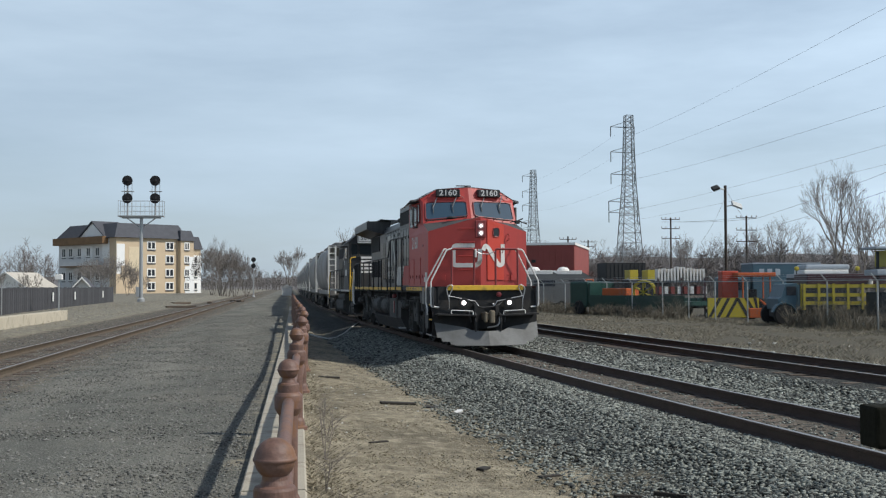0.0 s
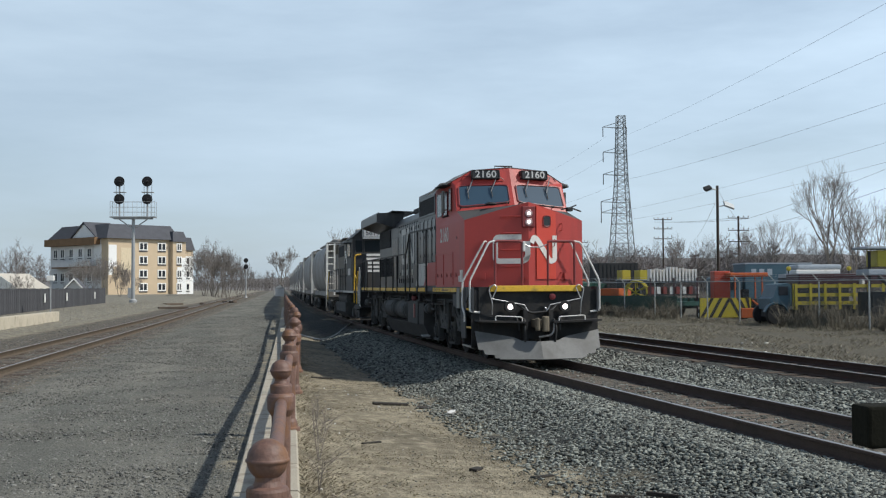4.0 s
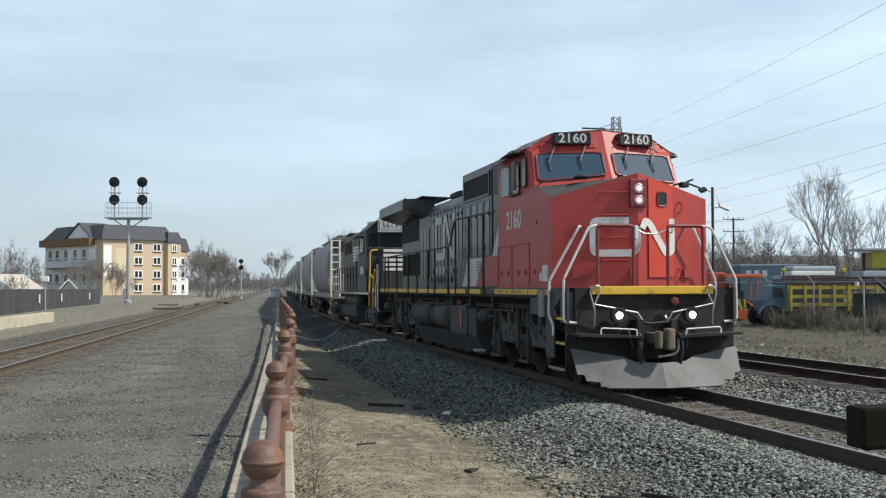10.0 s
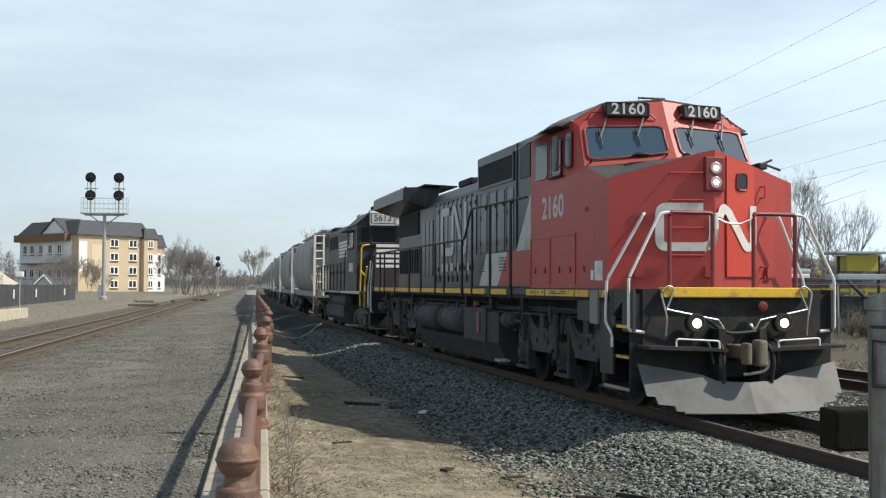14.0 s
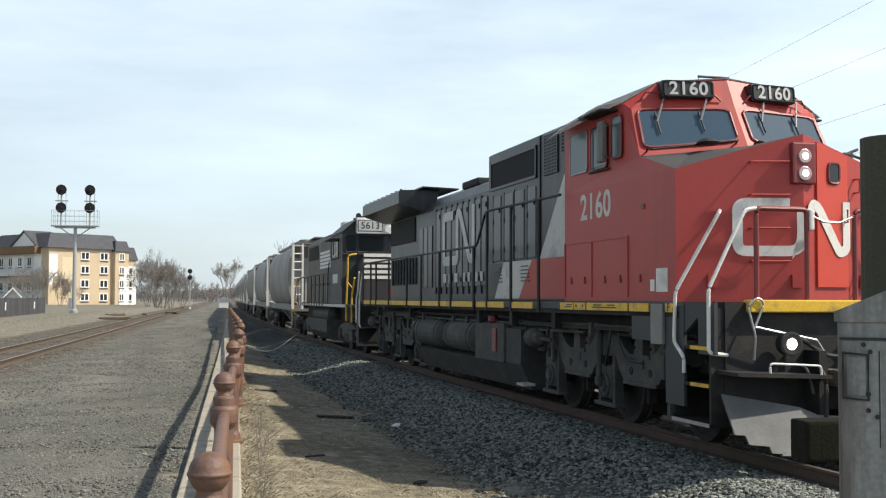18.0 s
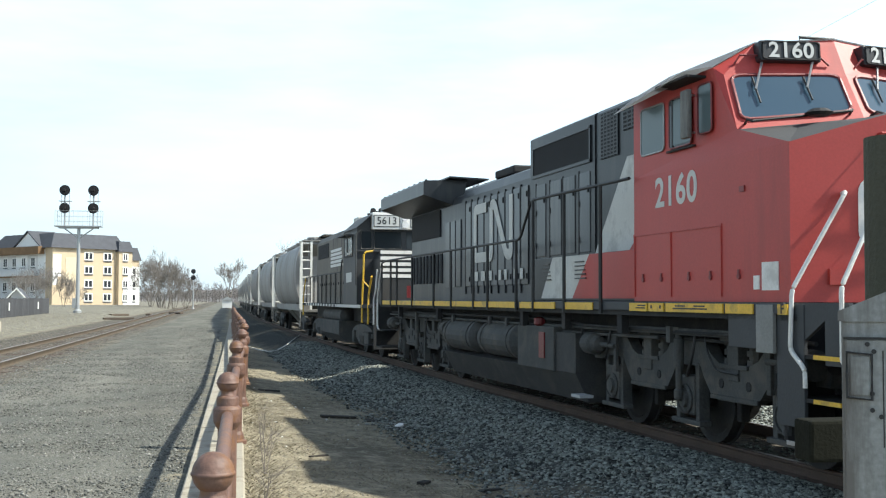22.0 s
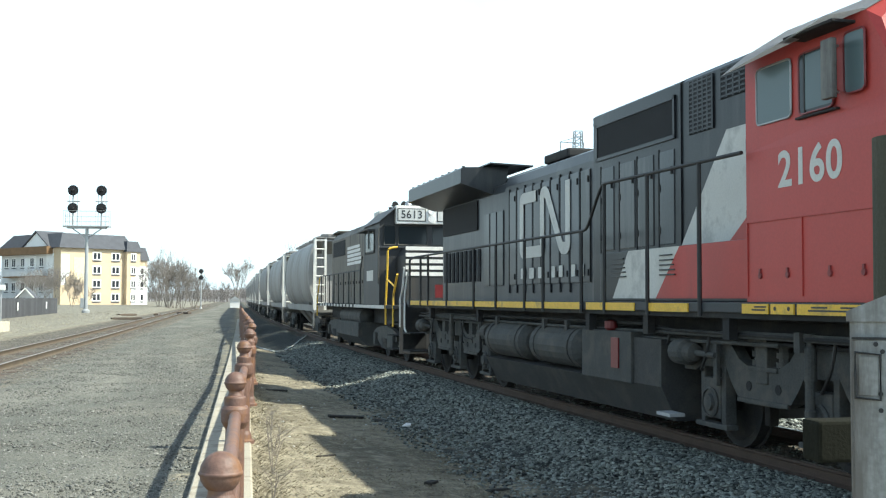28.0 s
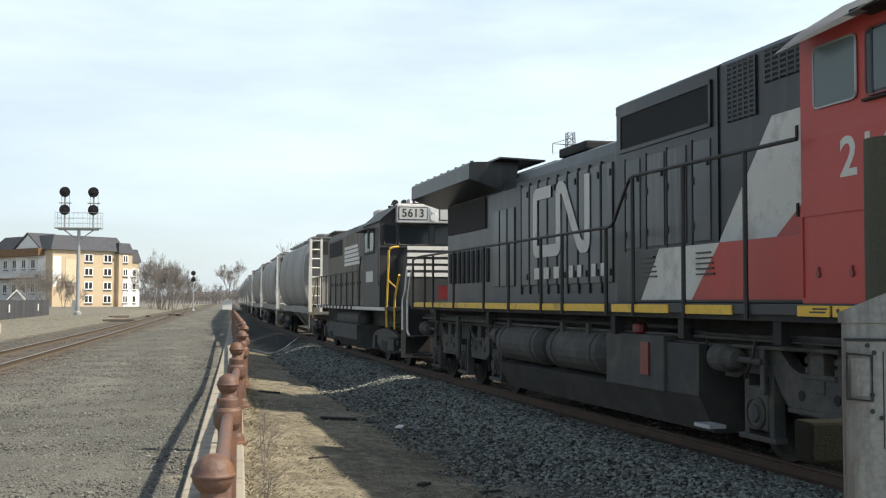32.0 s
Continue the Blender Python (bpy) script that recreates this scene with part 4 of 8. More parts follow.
            box(bm, x - 0.012, x + 0.012, y - 0.014, y + 0.014, 1.93, 2.0)
            part("lift_lug", bm, M_redshade, cab)
        part("vent", boxes((x - 0.01, x + 0.012, 0.82, 0.92, 2.8, 2.86)), M_redshade, cab)
        part("notice_plate", boxes((x - 0.004, x + 0.008, 0.2, 0.5, 1.78, 2.06)), M_white, cab, "white notice plate")
        part("notice_plate", boxes((x - 0.004, x + 0.008, 0.55, 0.66, 1.79, 1.93)), M_white, cab, "white notice plate")
    lettering("2160", 0.49, 0.001, M_letter, cab, on_side(-W - 0.003, 2.38, 2.945), 1.04, 0.022)
    lettering("F", 0.13, 0.001, M_boardblack, th, on_side(-1.519, -0.017, 1.597), 1.0, 0.02, "letter")
    lettering("2160", 0.49, 0.001, M_letter, cab, Matrix(((0, 0, 1, W + 0.003), (1, 0, 0, 2.36), (0, 1, 0, 2.945), (0, 0, 0, 1))), 1.02, 0.016)
    # machine house behind the cab
    hw = 0.9

    def hood(y0, y1, top, w, edge=0.22, name="hood", material=M_black):
        prof = [(-w, 1.66), (-w, top - edge), (-w + 0.05, top - edge * 0.45), (-w + edge, top - 0.03), (0, top + 0.03), (w - edge, top - 0.03), (w - 0.05, top - edge * 0.45), (w, top - edge), (w, 1.66)]
        bm = bmesh.new()
        loft(bm, [[(x, y, z) for x, z in prof] for y in (y0, y1)])
        return part(name, bm, material, th)

    aux = hood(3.53, 5.97, 4.53, hw, 0.1, "control_hood")
    box_ = hood(5.97, 8.85, 4.5, hw + 0.02, 0.06, "brake_grid_hood")
    eng = hood(8.85, 13.4, 4.12, hw - 0.04, 0.3, "engine_hood", M_slate)
    rad = hood(13.4, 18.2, 4.05, hw - 0.06, 0.3, "radiator_hood", M_slate)
    for s in (-1, 1):
        x = s * (hw + 0.03)
        part("air_screen", boxes((min(x, x - s * 0.02), max(x, x - s * 0.02) + 0.0, 6.15, 8.66, 3.8, 4.26)), M_screen, box_, "black mesh air screen")
        fr = bmesh.new()
        for y0, y1, z0, z1 in ((6.1, 8.72, 4.26, 4.31), (6.1, 8.72, 3.75, 3.8), (6.1, 6.15, 3.75, 4.31), (8.66, 8.72, 3.75, 4.31)):
            box(fr, x - 0.015, x + 0.015, y0, y1, z0, z1)
        part("screen_frame", fr, M_black, box_)
        x = s * (hw + 0.012)
        for (y0, y1, z0, z1) in ((5.15, 5.75, 3.74, 4.4), (4.2, 4.95, 4.05, 4.4)):
            part("grille_back", boxes((x - 0.005, x + 0.005, y0, y1, z0, z1)), M_screen, aux)
            k = int((z1 - z0) / 0.055)
            for i in range(k):
                z = z0 + (i + 0.5) * (z1 - z0) / k
                part("grille_slat", boxes((x - 0.01, x + 0.022, y0, y1, z - 0.012, z + 0.008)), M_black, aux)
            for y in [y0 + (y1 - y0) * f / 5 for f in range(6)]:
                part("grille_bar", boxes((x - 0.01, x + 0.025, y - 0.018, y + 0.018, z0, z1)), M_black, aux)
        # doors and ribs along the engine hood
        for y in (9.3, 9.75, 10.2, 10.65, 11.1, 11.55, 12.0, 12.45, 12.9):
            xx = s * (hw - 0.03)
            part("hood_door", boxes((xx - 0.014, xx + 0.014, y - 0.2, y + 0.17, 1.95, 3.7), bevel=0.01), M_door, eng)
            part("latch", boxes((xx - 0.03, xx + 0.03, y - 0.17, y - 0.13, 3.5, 3.6)), M_frame, eng)
            part("latch", boxes((xx - 0.03, xx + 0.03, y - 0.17, y - 0.13, 2.05, 2.15)), M_frame, eng)
            part("door_gap", boxes((xx - 0.012, xx + 0.012, y + 0.19, y + 0.23, 1.8, 3.75)), M_screen, eng)
        for y in (13.75, 14.2, 14.65):
            xx = s * (hw - 0.05)
            part("hood_door", boxes((xx - 0.014, xx + 0.014, y - 0.2, y + 0.17, 1.95, 3.4), bevel=0.01), M_door, rad)
        for i in range(9):
            y = 15.2 + i * 0.34
            xx = s * (hw - 0.05)
            part("louver", boxes((xx - 0.012, xx + 0.012, y - 0.08, y + 0.08, 2.05, 2.72)), M_screen, rad, "dark upright louver slot")
        for y, w in ((6.35, 0.42), (7.0, 0.5), (7.6, 0.5), (8.3, 0.45)):
            xx = s * (hw + 0.02)
            part("hood_door", boxes((xx - 0.012, xx + 0.012, y - w / 2, y + w / 2, 2.4, 3.62), bevel=0.01), M_door, box_)
            part("latch", boxes((xx - 0.03, xx + 0.03, y - w / 2 + 0.03, y - w / 2 + 0.07, 3.3, 3.4)), M_frame, box_)
            part("door_gap", boxes((xx - 0.008, xx + 0.008, y + w / 2 + 0.02, y + w / 2 + 0.05, 2.36, 3.66)), M_screen, box_)
            for z in (2.55, 3.1):
                part("hinge", boxes((xx - 0.022, xx + 0.022, y + w / 2 - 0.03, y + w / 2 + 0.03, z, z + 0.09)), M_frame, box_)
        xx = s * (hw + 0.006)
        part("hood_door", boxes((xx - 0.012, xx + 0.012, 4.1, 4.75, 2.4, 3.65), bevel=0.01), M_door, aux)
        for z in (3.35, 2.55):
            part("latch", boxes((xx - 0.035, xx + 0.035, 4.3, 4.34, z, z + 0.14)), M_frame, aux)
        # low full-width lockers beside the walkway
        lk = bmesh.new()
        box(lk, min(s * hw, s * 1.3), max(s * hw, s * 1.3), 3.56, 7.7, 1.66, 2.33, bevel=0.015)
        part("side_locker", lk, M_black, th, "low slate-black side locker")
        # overhanging radiator wings
        bm = bmesh.new()
        prism(bm, [(s * 0.5, 4.34), (s * 1.46, 4.3), (s * 1.5, 4.26), (s * 1.5, 3.98), (s * 0.86, 3.78), (s * 0.6, 3.78)], 14.3, 18.95, "y")
        wing = part("radiator_wing", bm, M_black, th, "overhanging slate-black radiator wing")
        bm = bmesh.new()
        prism(bm, [(s * 0.1, 4.34), (s * 1.0, 4.37), (s * 1.0, 4.34), (s * 0.1, 4.31)], 13.95, 18.6, "y")
        part("wing_plate", bm, M_black, wing)
        for i in range(9):
            y = 14.4 + i * 0.55
            part("lift_lug", boxes((s * 1.42 - 0.02, s * 1.42 + 0.02, y - 0.05, y + 0.05, 4.29, 4.33)), M_frame, wing)
        xx = s * (hw - 0.05)
        part("intake_screen", boxes((xx - 0.02, xx + 0.02, 15.3, 18.1, 3.12, 3.74)), M_screen, rad, "black radiator intake screen")
    # white slanted stripe over locker and hood, with red ahead of it
    xs = -1.306
    bm = bmesh.new()
    plate_poly(bm, [(xs, 7.24, 1.7), (xs, 5.9, 1.7), (xs, 5.25, 2.325), (xs, 6.72, 2.325)], (-0.004, 0, 0))
    part("stripe", bm, M_letter, th, "broad off-white slanted stripe")
    bm = bmesh.new()
    plate_poly(bm, [(xs, 5.9, 1.7), (xs, 3.56, 1.7), (xs, 3.56, 2.325), (xs, 5.25, 2.325)], (-0.004, 0, 0))
    part("stripe", bm, M_red, th, "red band beside the stripe")
    xh = -hw - 0.022
    bm = bmesh.new()
    plate_poly(bm, [(xh, 5.96, 2.36), (xh, 4.75, 2.36), (xh, 3.54, 3.15), (xh, 3.54, 3.67), (xh, 4.8, 3.67)], (-0.004, 0, 0))
    part("stripe", bm, M_letter, th, "broad off-white slanted stripe")
    bm = bmesh.new()
    plate_poly(bm, [(xh, 4.75, 2.36), (xh, 3.54, 2.36), (xh, 3.54, 3.15)], (-0.004, 0, 0))
    part("stripe", bm, M_red, th, "red band beside the stripe")
    for y0 in (5.35, 6.78):
        for i in range(5):
            z = 1.98 + 0.06 * i
            part("locker_louver", boxes((xs - 0.02, xs, y0 + 0.1 * i / 5, y0 + 0.42, z, z + 0.018)), M_black, th)
    # emblem and faded web line on the hood
    ex = -hw + 0.03 - 0.02
    put = lambda a, z, h: Vector((ex - 0.005 - h, 12.4 - a, z))
    p1 = arc_path([(0.86, 3.5), (0.08, 3.5), (0.08, 2.52), (1.18, 2.52), (1.18, 3.52), (1.4, 3.52), (2.12, 2.52), (2.4, 2.52), (2.4, 3.62)], 0.1)
    part("emblem", ribbon(bmesh.new(), p1, 0.2, put), M_letter, th, "pale painted emblem band")
    for i, w in enumerate((0.3, 0.3, 0.3, 0.08, 0.2, 0.2, 0.08, 0.2, 0.2)):
        y = 12.35 - sum((0.3, 0.3, 0.3, 0.08, 0.2, 0.2, 0.08, 0.2, 0.2)[:i]) * 1.15 - i * 0.12
        if w > 0.1:
            part("faded_mark", boxes((ex - 0.014, ex - 0.006, y - w * 0.8, y, 2.05, 2.24)), M_letter, th, "plain pale bar of faded writing")
    part("exhaust_pipe", boxes((-0.55, 0.55, 10.9, 12.1, 4.12, 4.28), bevel=0.04), M_frame, th)
    part("roof_vent", turned(bmesh.new(), [(0.16, 4.1), (0.16, 4.25), (0.1, 4.3)], 12, at=(-0.3, 9.4, 0)), M_frame, th)
    part("roof_vent", turned(bmesh.new(), [(0.1, 4.1), (0.1, 4.3), (0.06, 4.34)], 12, at=(0.2, 9.1, 0)), M_frame, th)
    part("lift_eye", tubes([[(-0.85, 8.9, 4.3), (-0.85, 9.0, 4.36), (-0.85, 9.0, 4.45), (-0.85, 8.88, 4.44)]], 0.015, 5), M_frame, th)
    # frame, walkway and edge paint
    part("walkway", boxes((-1.5, 1.5, 0.0, 19.1, 1.55, 1.66), bevel=0.01), M_deckgrey, th)
    part("underframe", boxes((-0.9, 0.9, -0.7, 18.9, 1.05, 1.56)), M_frame, th)
    for s in (-1, 1):
        part("side_sill", boxes((min(s * 1.38, s * 1.47), max(s * 1.38, s * 1.47), -0.2, 19.1, 1.49, 1.552)), M_frame, th)
        for y0, y1 in ((0.52, 1.06), (1.12, 2.44), (2.5, 2.9), (2.95, 3.45), (4.65, 5.75), (6.1, 7.7), (7.85, 9.4), (9.5, 10.3), (10.4, 11.85), (11.95, 13.25), (13.4, 15.25), (15.35, 16.9), (17.0, 18.65), (-0.1, 0.066)):
            part("edge_stripe", boxes((s * 1.508 - 0.008, s * 1.508 + 0.008, y0, y1, 1.545, 1.645)), M_yellow, th, "worn yellow sill stripe")
        for y in (0.6, 3.9, 5.9, 7.8, 13.3, 17.0):
            part("hanger", boxes((s * 1.4 - 0.05, s * 1.4 + 0.05, y - 0.07, y + 0.07, 1.26, 1.5)), M_frame, th)
        part("side_plate", boxes((s * 1.49 - 0.02, s * 1.49 + 0.02, 0.16, 0.47, 1.17, 1.64), bevel=0.006), M_paleplate, th, "pale grey bolted plate")
        part("jack_panel", boxes((s * 1.45 - 0.02, s * 1.45 + 0.02, 0.48, 1.08, 1.2, 1.548), bevel=0.006), M_deckgrey, th, "dark grey jacking panel")
        part("sill_panel", boxes((s * 1.45 - 0.02, s * 1.45 + 0.02, -0.3, 0.16, 0.5, 1.64), bevel=0.006), M_deckgrey, th)
        for y0, y1, zz in ((1.5, 1.75, 1.615), (1.95, 2.2, 1.615), (1.45, 2.25, 1.585), (2.98, 3.2, 1.615), (3.0, 3.25, 1.585)):
            part("faded_mark", boxes((s * 1.518 - 0.002, s * 1.518 + 0.002, y0, y1, zz - 0.008, zz + 0.008)), M_boardblack, th, "plain dark bar of small writing")
        for y in (2.58, 2.82):
            part("sill_hole", turned(bmesh.new(), [(0.022, s * 1.512), (0.022, s * 1.52)], 10, at=(0, y, 1.6), axis="x"), M_boardblack, th)
        # side rails
        x = s * 1.52
        rail = bmesh.new()
        tube(rail, arc_path([(x, 3.42, 3.2), (x, 7.1, 3.24), (x, 7.66, 2.65), (x, 18.2, 2.65), (x, 18.7, 2.6)], 0.12, 3), 0.022, 8)
        part("handrail", rail, M_hose, th, "black side handrail")
        for y, z in ((4.35, 3.2), (5.69, 3.22), (7.03, 3.23), (7.86, 2.65), (9.45, 2.65), (10.34, 2.65), (11.91, 2.65), (13.31, 2.65), (15.3, 2.65), (16.9, 2.65), (17.61, 2.65), (18.7, 2.6)):
            part("stanchion", tubes([[(x, y, 1.5), (x, y, z)]], 0.026, 6), M_hose, th)
        # rear steps with white rails
        part("rear_handrail", tubes([arc_path([(x, 18.75, 2.4), (x, 19.0, 2.2), (x, 19.25, 1.7), (x, 19.25, 0.95), (x, 19.05, 0.9)], 0.1, 3)], 0.022, 8), M_white, th, "white rear step rail")
        part("rear_handrail", tubes([arc_path([(x, 19.3, 2.45), (x, 19.5, 1.9), (x, 19.75, 1.7), (x, 19.75, 1.0)], 0.1, 3)], 0.022, 8), M_white, th, "white rear step rail")
        part("rear_steps", boxes((min(s * 0.9, s * 1.48), max(s * 0.9, s * 1.48), 18.8, 19.6, 0.42, 0.46), (min(s * 0.9, s * 1.48), max(s * 0.9, s * 1.48), 18.8, 19.6, 0.85, 0.88), (min(s * 0.9, s * 1.48), max(s * 0.9, s * 1.48), 19.55, 19.6, 0.42, 1.6)), M_frame, th)
        # front steps
        sx = (min(s * 0.95, s * 1.46), max(s * 0.95, s * 1.46))
        bm = bmesh.new()
        prism(bm, [(0.1, 1.66), (-0.98, 1.66), (-0.98, 1.1), (-0.62, 1.1), (-0.62, 1.5), (-0.1, 1.2), (0.0, 0.4), (0.1, 0.4)], s * 1.42, s * 1.46)
        part("step_side", bm, M_deckgrey, th, "dark grey step side panel")
        part("step_back", boxes((*sx, 0.0, 0.06, 0.36, 1.55)), M_frame, th)
        for z in (0.36, 0.78, 1.18):
            part("step_tread", boxes((*sx, -0.86, 0.02, z - 0.035, z)), M_frame, th)
            part("tread_edge", boxes((s * 1.466 - 0.008, s * 1.466 + 0.008, -0.86, -0.45 if z > 0.4 else 0.0, z - 0.035, z + 0.005)), M_yellow if z > 0.4 else M_steel, th, "yellow tread edge" if z > 0.4 else "worn bare tread edge")
        part("step_front", boxes((*sx, -0.9, -0.86, 0.36, 1.6)), M_frame, th)
        # white front rails
        bm = bmesh.new()
        tube(bm, arc_path([(s * 0.93, -0.13, 2.7), (s * 1.02, -0.32, 2.7), (s * 1.5, -0.16, 1.78), (s * 1.5, -0.12, 1.22), (s * 1.5, -0.36, 1.05), (s * 1.5, -0.36, 0.88)], 0.06, 4), 0.022, 8)
        part("front_handrail", bm, M_white, th, "white bent step rail")
        bm = bmesh.new()
        tube(bm, arc_path([(s * 0.92, -0.92, 2.68), (s * 1.06, -0.93, 2.66), (s * 1.5, -0.93, 1.8), (s * 1.5, -0.93, 1.12), (s * 1.28, -0.93, 1.1)], 0.06, 4), 0.022, 8)
        part("front_handrail", bm, M_white, th, "white bent step rail")
        bm = bmesh.new()
        tube(bm, arc_path([(s * 0.92, -0.92, 1.68), (s * 0.92, -0.92, 2.68), (s * 0.3, -0.92, 2.68), (s * 0.3, -0.92, 1.68)], 0.06, 4), 0.03, 8)
        part("front_rail", bm, M_redshade, th, "front rail, its red darkened as shade")
        part("uncoupling_lever", tubes([arc_path([(s * 1.02, -1.02, 1.05), (s * 1.02, -1.06, 1.3), (s * 1.1, -1.04, 1.62), (s * 0.98, -1.04, 1.72), (s * 0.9, -1.04, 1.66), (s * 1.02, -1.05, 1.4)], 0.05, 3), [(s * 1.02, -1.05, 1.4), (s * 0.3, -1.08, 1.26), (s * 0.2, -1.1, 1.1)]], 0.014, 6), M_steel, th)
        # ditch lights
        dl = part("ditch_light", turned(bmesh.new(), [(0.05, -0.98), (0.12, -1.0), (0.13, -1.1), (0.135, -1.13), (0.11, -1.135), (0.02, -1.12)], 20, at=(s * 0.63, 0, 1.22), axis="y"), M_frame, th)
        part("lamp", turned(bmesh.new(), [(0.06, -1.128), (0.06, -1.136), (0.03, -1.14)], 20, at=(s * 0.63, 0, 1.22), axis="y"), M_lamp, dl, "burning lamp")
        # platform over the plow with loop
        bm = bmesh.new()
        prism(bm, [(s * 0.3, 0.86), (s * 1.4, 0.9), (s * 1.4, 0.94), (s * 0.3, 0.9)], -1.36, -0.86, "y")
        part("pilot_step", bm, M_frame, th)
        part("step_loop", tubes([arc_path([(s * 1.02, -1.34, 0.93), (s * 1.02, -1.34, 1.03), (s * 0.42, -1.34, 1.0), (s * 0.42, -1.34, 0.9)], 0.04, 3)], 0.013, 6), M_white, th)
        part("air_hose", tubes([arc_path([(s * 0.3, -0.98, 0.95), (s * 0.34, -1.25, 0.95), (s * 0.36, -1.35, 0.75), (s * 0.34, -1.3, 0.45)], 0.1, 4)], 0.024, 8), M_hose, th)
        part("air_hose", tubes([arc_path([(s * 0.5, -0.98, 1.0), (s * 0.5, -1.2, 0.98), (s * 0.46, -1.26, 0.7)], 0.1, 4)], 0.02, 8), M_hose, th)
    part("pilot_plate", boxes((-1.3, 1.3, -0.92, -0.86, 0.5, 1.66)), M_frame, th)
    part("anticlimber", boxes((-1.05, 1.05, -1.02, -0.86, 1.555, 1.69), bevel=0.015), M_yellow, th, "bright yellow front edge")
    part("front_deck", boxes((-1.0, 1.0, -0.9, 0.0, 1.6, 1.66)), M_deckgrey, th)
    part("chain", tubes([[(-0.3, -0.92, 2.64), (-0.1, -0.93, 2.55), (0.1, -0.93, 2.54), (0.3, -0.92, 2.62)]], 0.014, 6), M_steel, th)
    part("hanging_glove", boxes((-0.29, -0.23, -0.97, -0.92, 2.45, 2.68), bevel=0.02), M_white, th)
    def plow_at(x, z, back=0.0):
        return (x, -0.95 - 0.16 * (1 - abs(x) / 1.42) - 0.42 * (0.9 - z) / 0.8 + back, z)

    for s in (-1, 1):
        outline = [(1.42, 0.7), (1.39, 0.3), (1.28, 0.29), (1.26, 0.2), (1.05, 0.18), (1.04, 0.115), (0.0, 0.08), (0.0, 0.46), (0.42, 0.48), (0.6, 0.56)]
        bm = bmesh.new()
        fr = [bm.verts.new(plow_at(s * x, z)) for x, z in outline]
        bk = [bm.verts.new(plow_at(s * x, z, 0.03)) for x, z in outline]
        n = len(outline)
        bm.faces.new(fr)
        bm.faces.new(bk[::-1])
        for k in range(n):
            bm.faces.new((fr[k], bk[k], bk[(k + 1) % n], fr[(k + 1) % n]))
        bmesh.ops.recalc_face_normals(bm, faces=bm.faces)
        part("plow_wing", bm, M_plow, th, "worn silver-white snow plow wing")
        part("plow_lip", tubes([[plow_at(s * 0.0, 0.085, -0.012), plow_at(s * 0.95, 0.095, -0.012)]], 0.018, 6), M_plow, th)
    for x in (-0.3, 0.28):
        part("draft_post", boxes((x - 0.05, x + 0.05, -1.2, -0.9, 0.45, 1.15)), M_frame, th)
    cp = boxes((-0.11, 0.11, -1.45, -0.9, 0.76, 0.94), bevel=0.03)
    box(cp, -0.14, -0.07, -1.56, -1.36, 0.7, 0.98, bevel=0.03)
    box(cp, 0.0, 0.13, -1.6, -1.38, 0.68, 1.02, bevel=0.04)
    part("coupler", cp, mat("rusty_coupler", (0.19, 0.16, 0.115), 0.85, 0.2, 0.35, 6, 50, 0.3), th, "dusty tan-brown coupler")
    part("jumper_cable", tubes([arc_path([(-0.45, -1.0, 1.28), (-0.2, -1.14, 1.08), (0.3, -1.14, 1.12), (0.5, -1.0, 1.3)], 0.12, 4)], 0.024, 8), M_hose, th)
    part("jumper_cable", tubes([arc_path([(0.2, -1.0, 1.2), (0.35, -1.2, 0.9), (0.3, -1.3, 0.6), (0.0, -1.2, 0.55)], 0.12, 4)], 0.022, 8), M_steel, th)
    part("red_lamp", turned(bmesh.new(), [(0.07, -1.02), (0.07, -1.06), (0.03, -1.07)], 12, at=(0.36, 0, 1.44), axis="y"), M_redtag, th)
    for s in (-1, 1):
        for y0, y1, z, xo in ((0.6, 18.6, 1.3, 1.3), (3.2, 8.0, 1.22, 1.24), (11.5, 18.4, 1.24, 1.22)):
            part("air_pipe", tubes([[(s * xo, y0, z), (s * xo, (y0 + y1) / 2, z - 0.02), (s * xo, y1, z)]], 0.022, 6), M_truck, th)
        for y, d in ((2.2, 0.5), (4.6, 0.42), (5.6, 0.34), (13.6, 0.4), (14.9, 0.5), (17.4, 0.4)):
            part("sand_hose", tubes([arc_path([(s * 1.26, y, 1.32), (s * 1.28, y + 0.05, 1.32 - d * 0.6), (s * 1.22, y + 0.3, 1.3 - d), (s * 1.1, y + 0.5, 1.28 - d)], 0.1, 3)], 0.018, 6), M_hose, th)
        for y in (2.7, 8.9, 9.9, 12.4, 15.6):
            part("pipe_bracket", boxes((s * 1.33 - 0.03, s * 1.33 + 0.03, y - 0.05, y + 0.05, 1.18, 1.37)), M_truck, th)
    # fuel tank and air gear
    bm = bmesh.new()
    prism(bm, [(-1.36, 0.62), (-1.15, 0.2), (1.15, 0.2), (1.36, 0.62), (1.36, 1.2), (-1.36, 1.2)], 5.65, 8.2, "y")
    prism(bm, [(-1.36, 0.62), (-1.15, 0.2), (1.15, 0.2), (1.36, 0.62), (0.8, 0.66), (0.8, 1.2), (-0.8, 1.2), (-0.8, 0.66)], 8.2, 13.0, "y")
    part("fuel_tank", bm, M_tank, th, "grimy dark fuel tank")
    for s in (-1, 1):
        for y0, y1 in ((10.7, 12.9), (8.25, 10.4)):
            bm = bmesh.new()
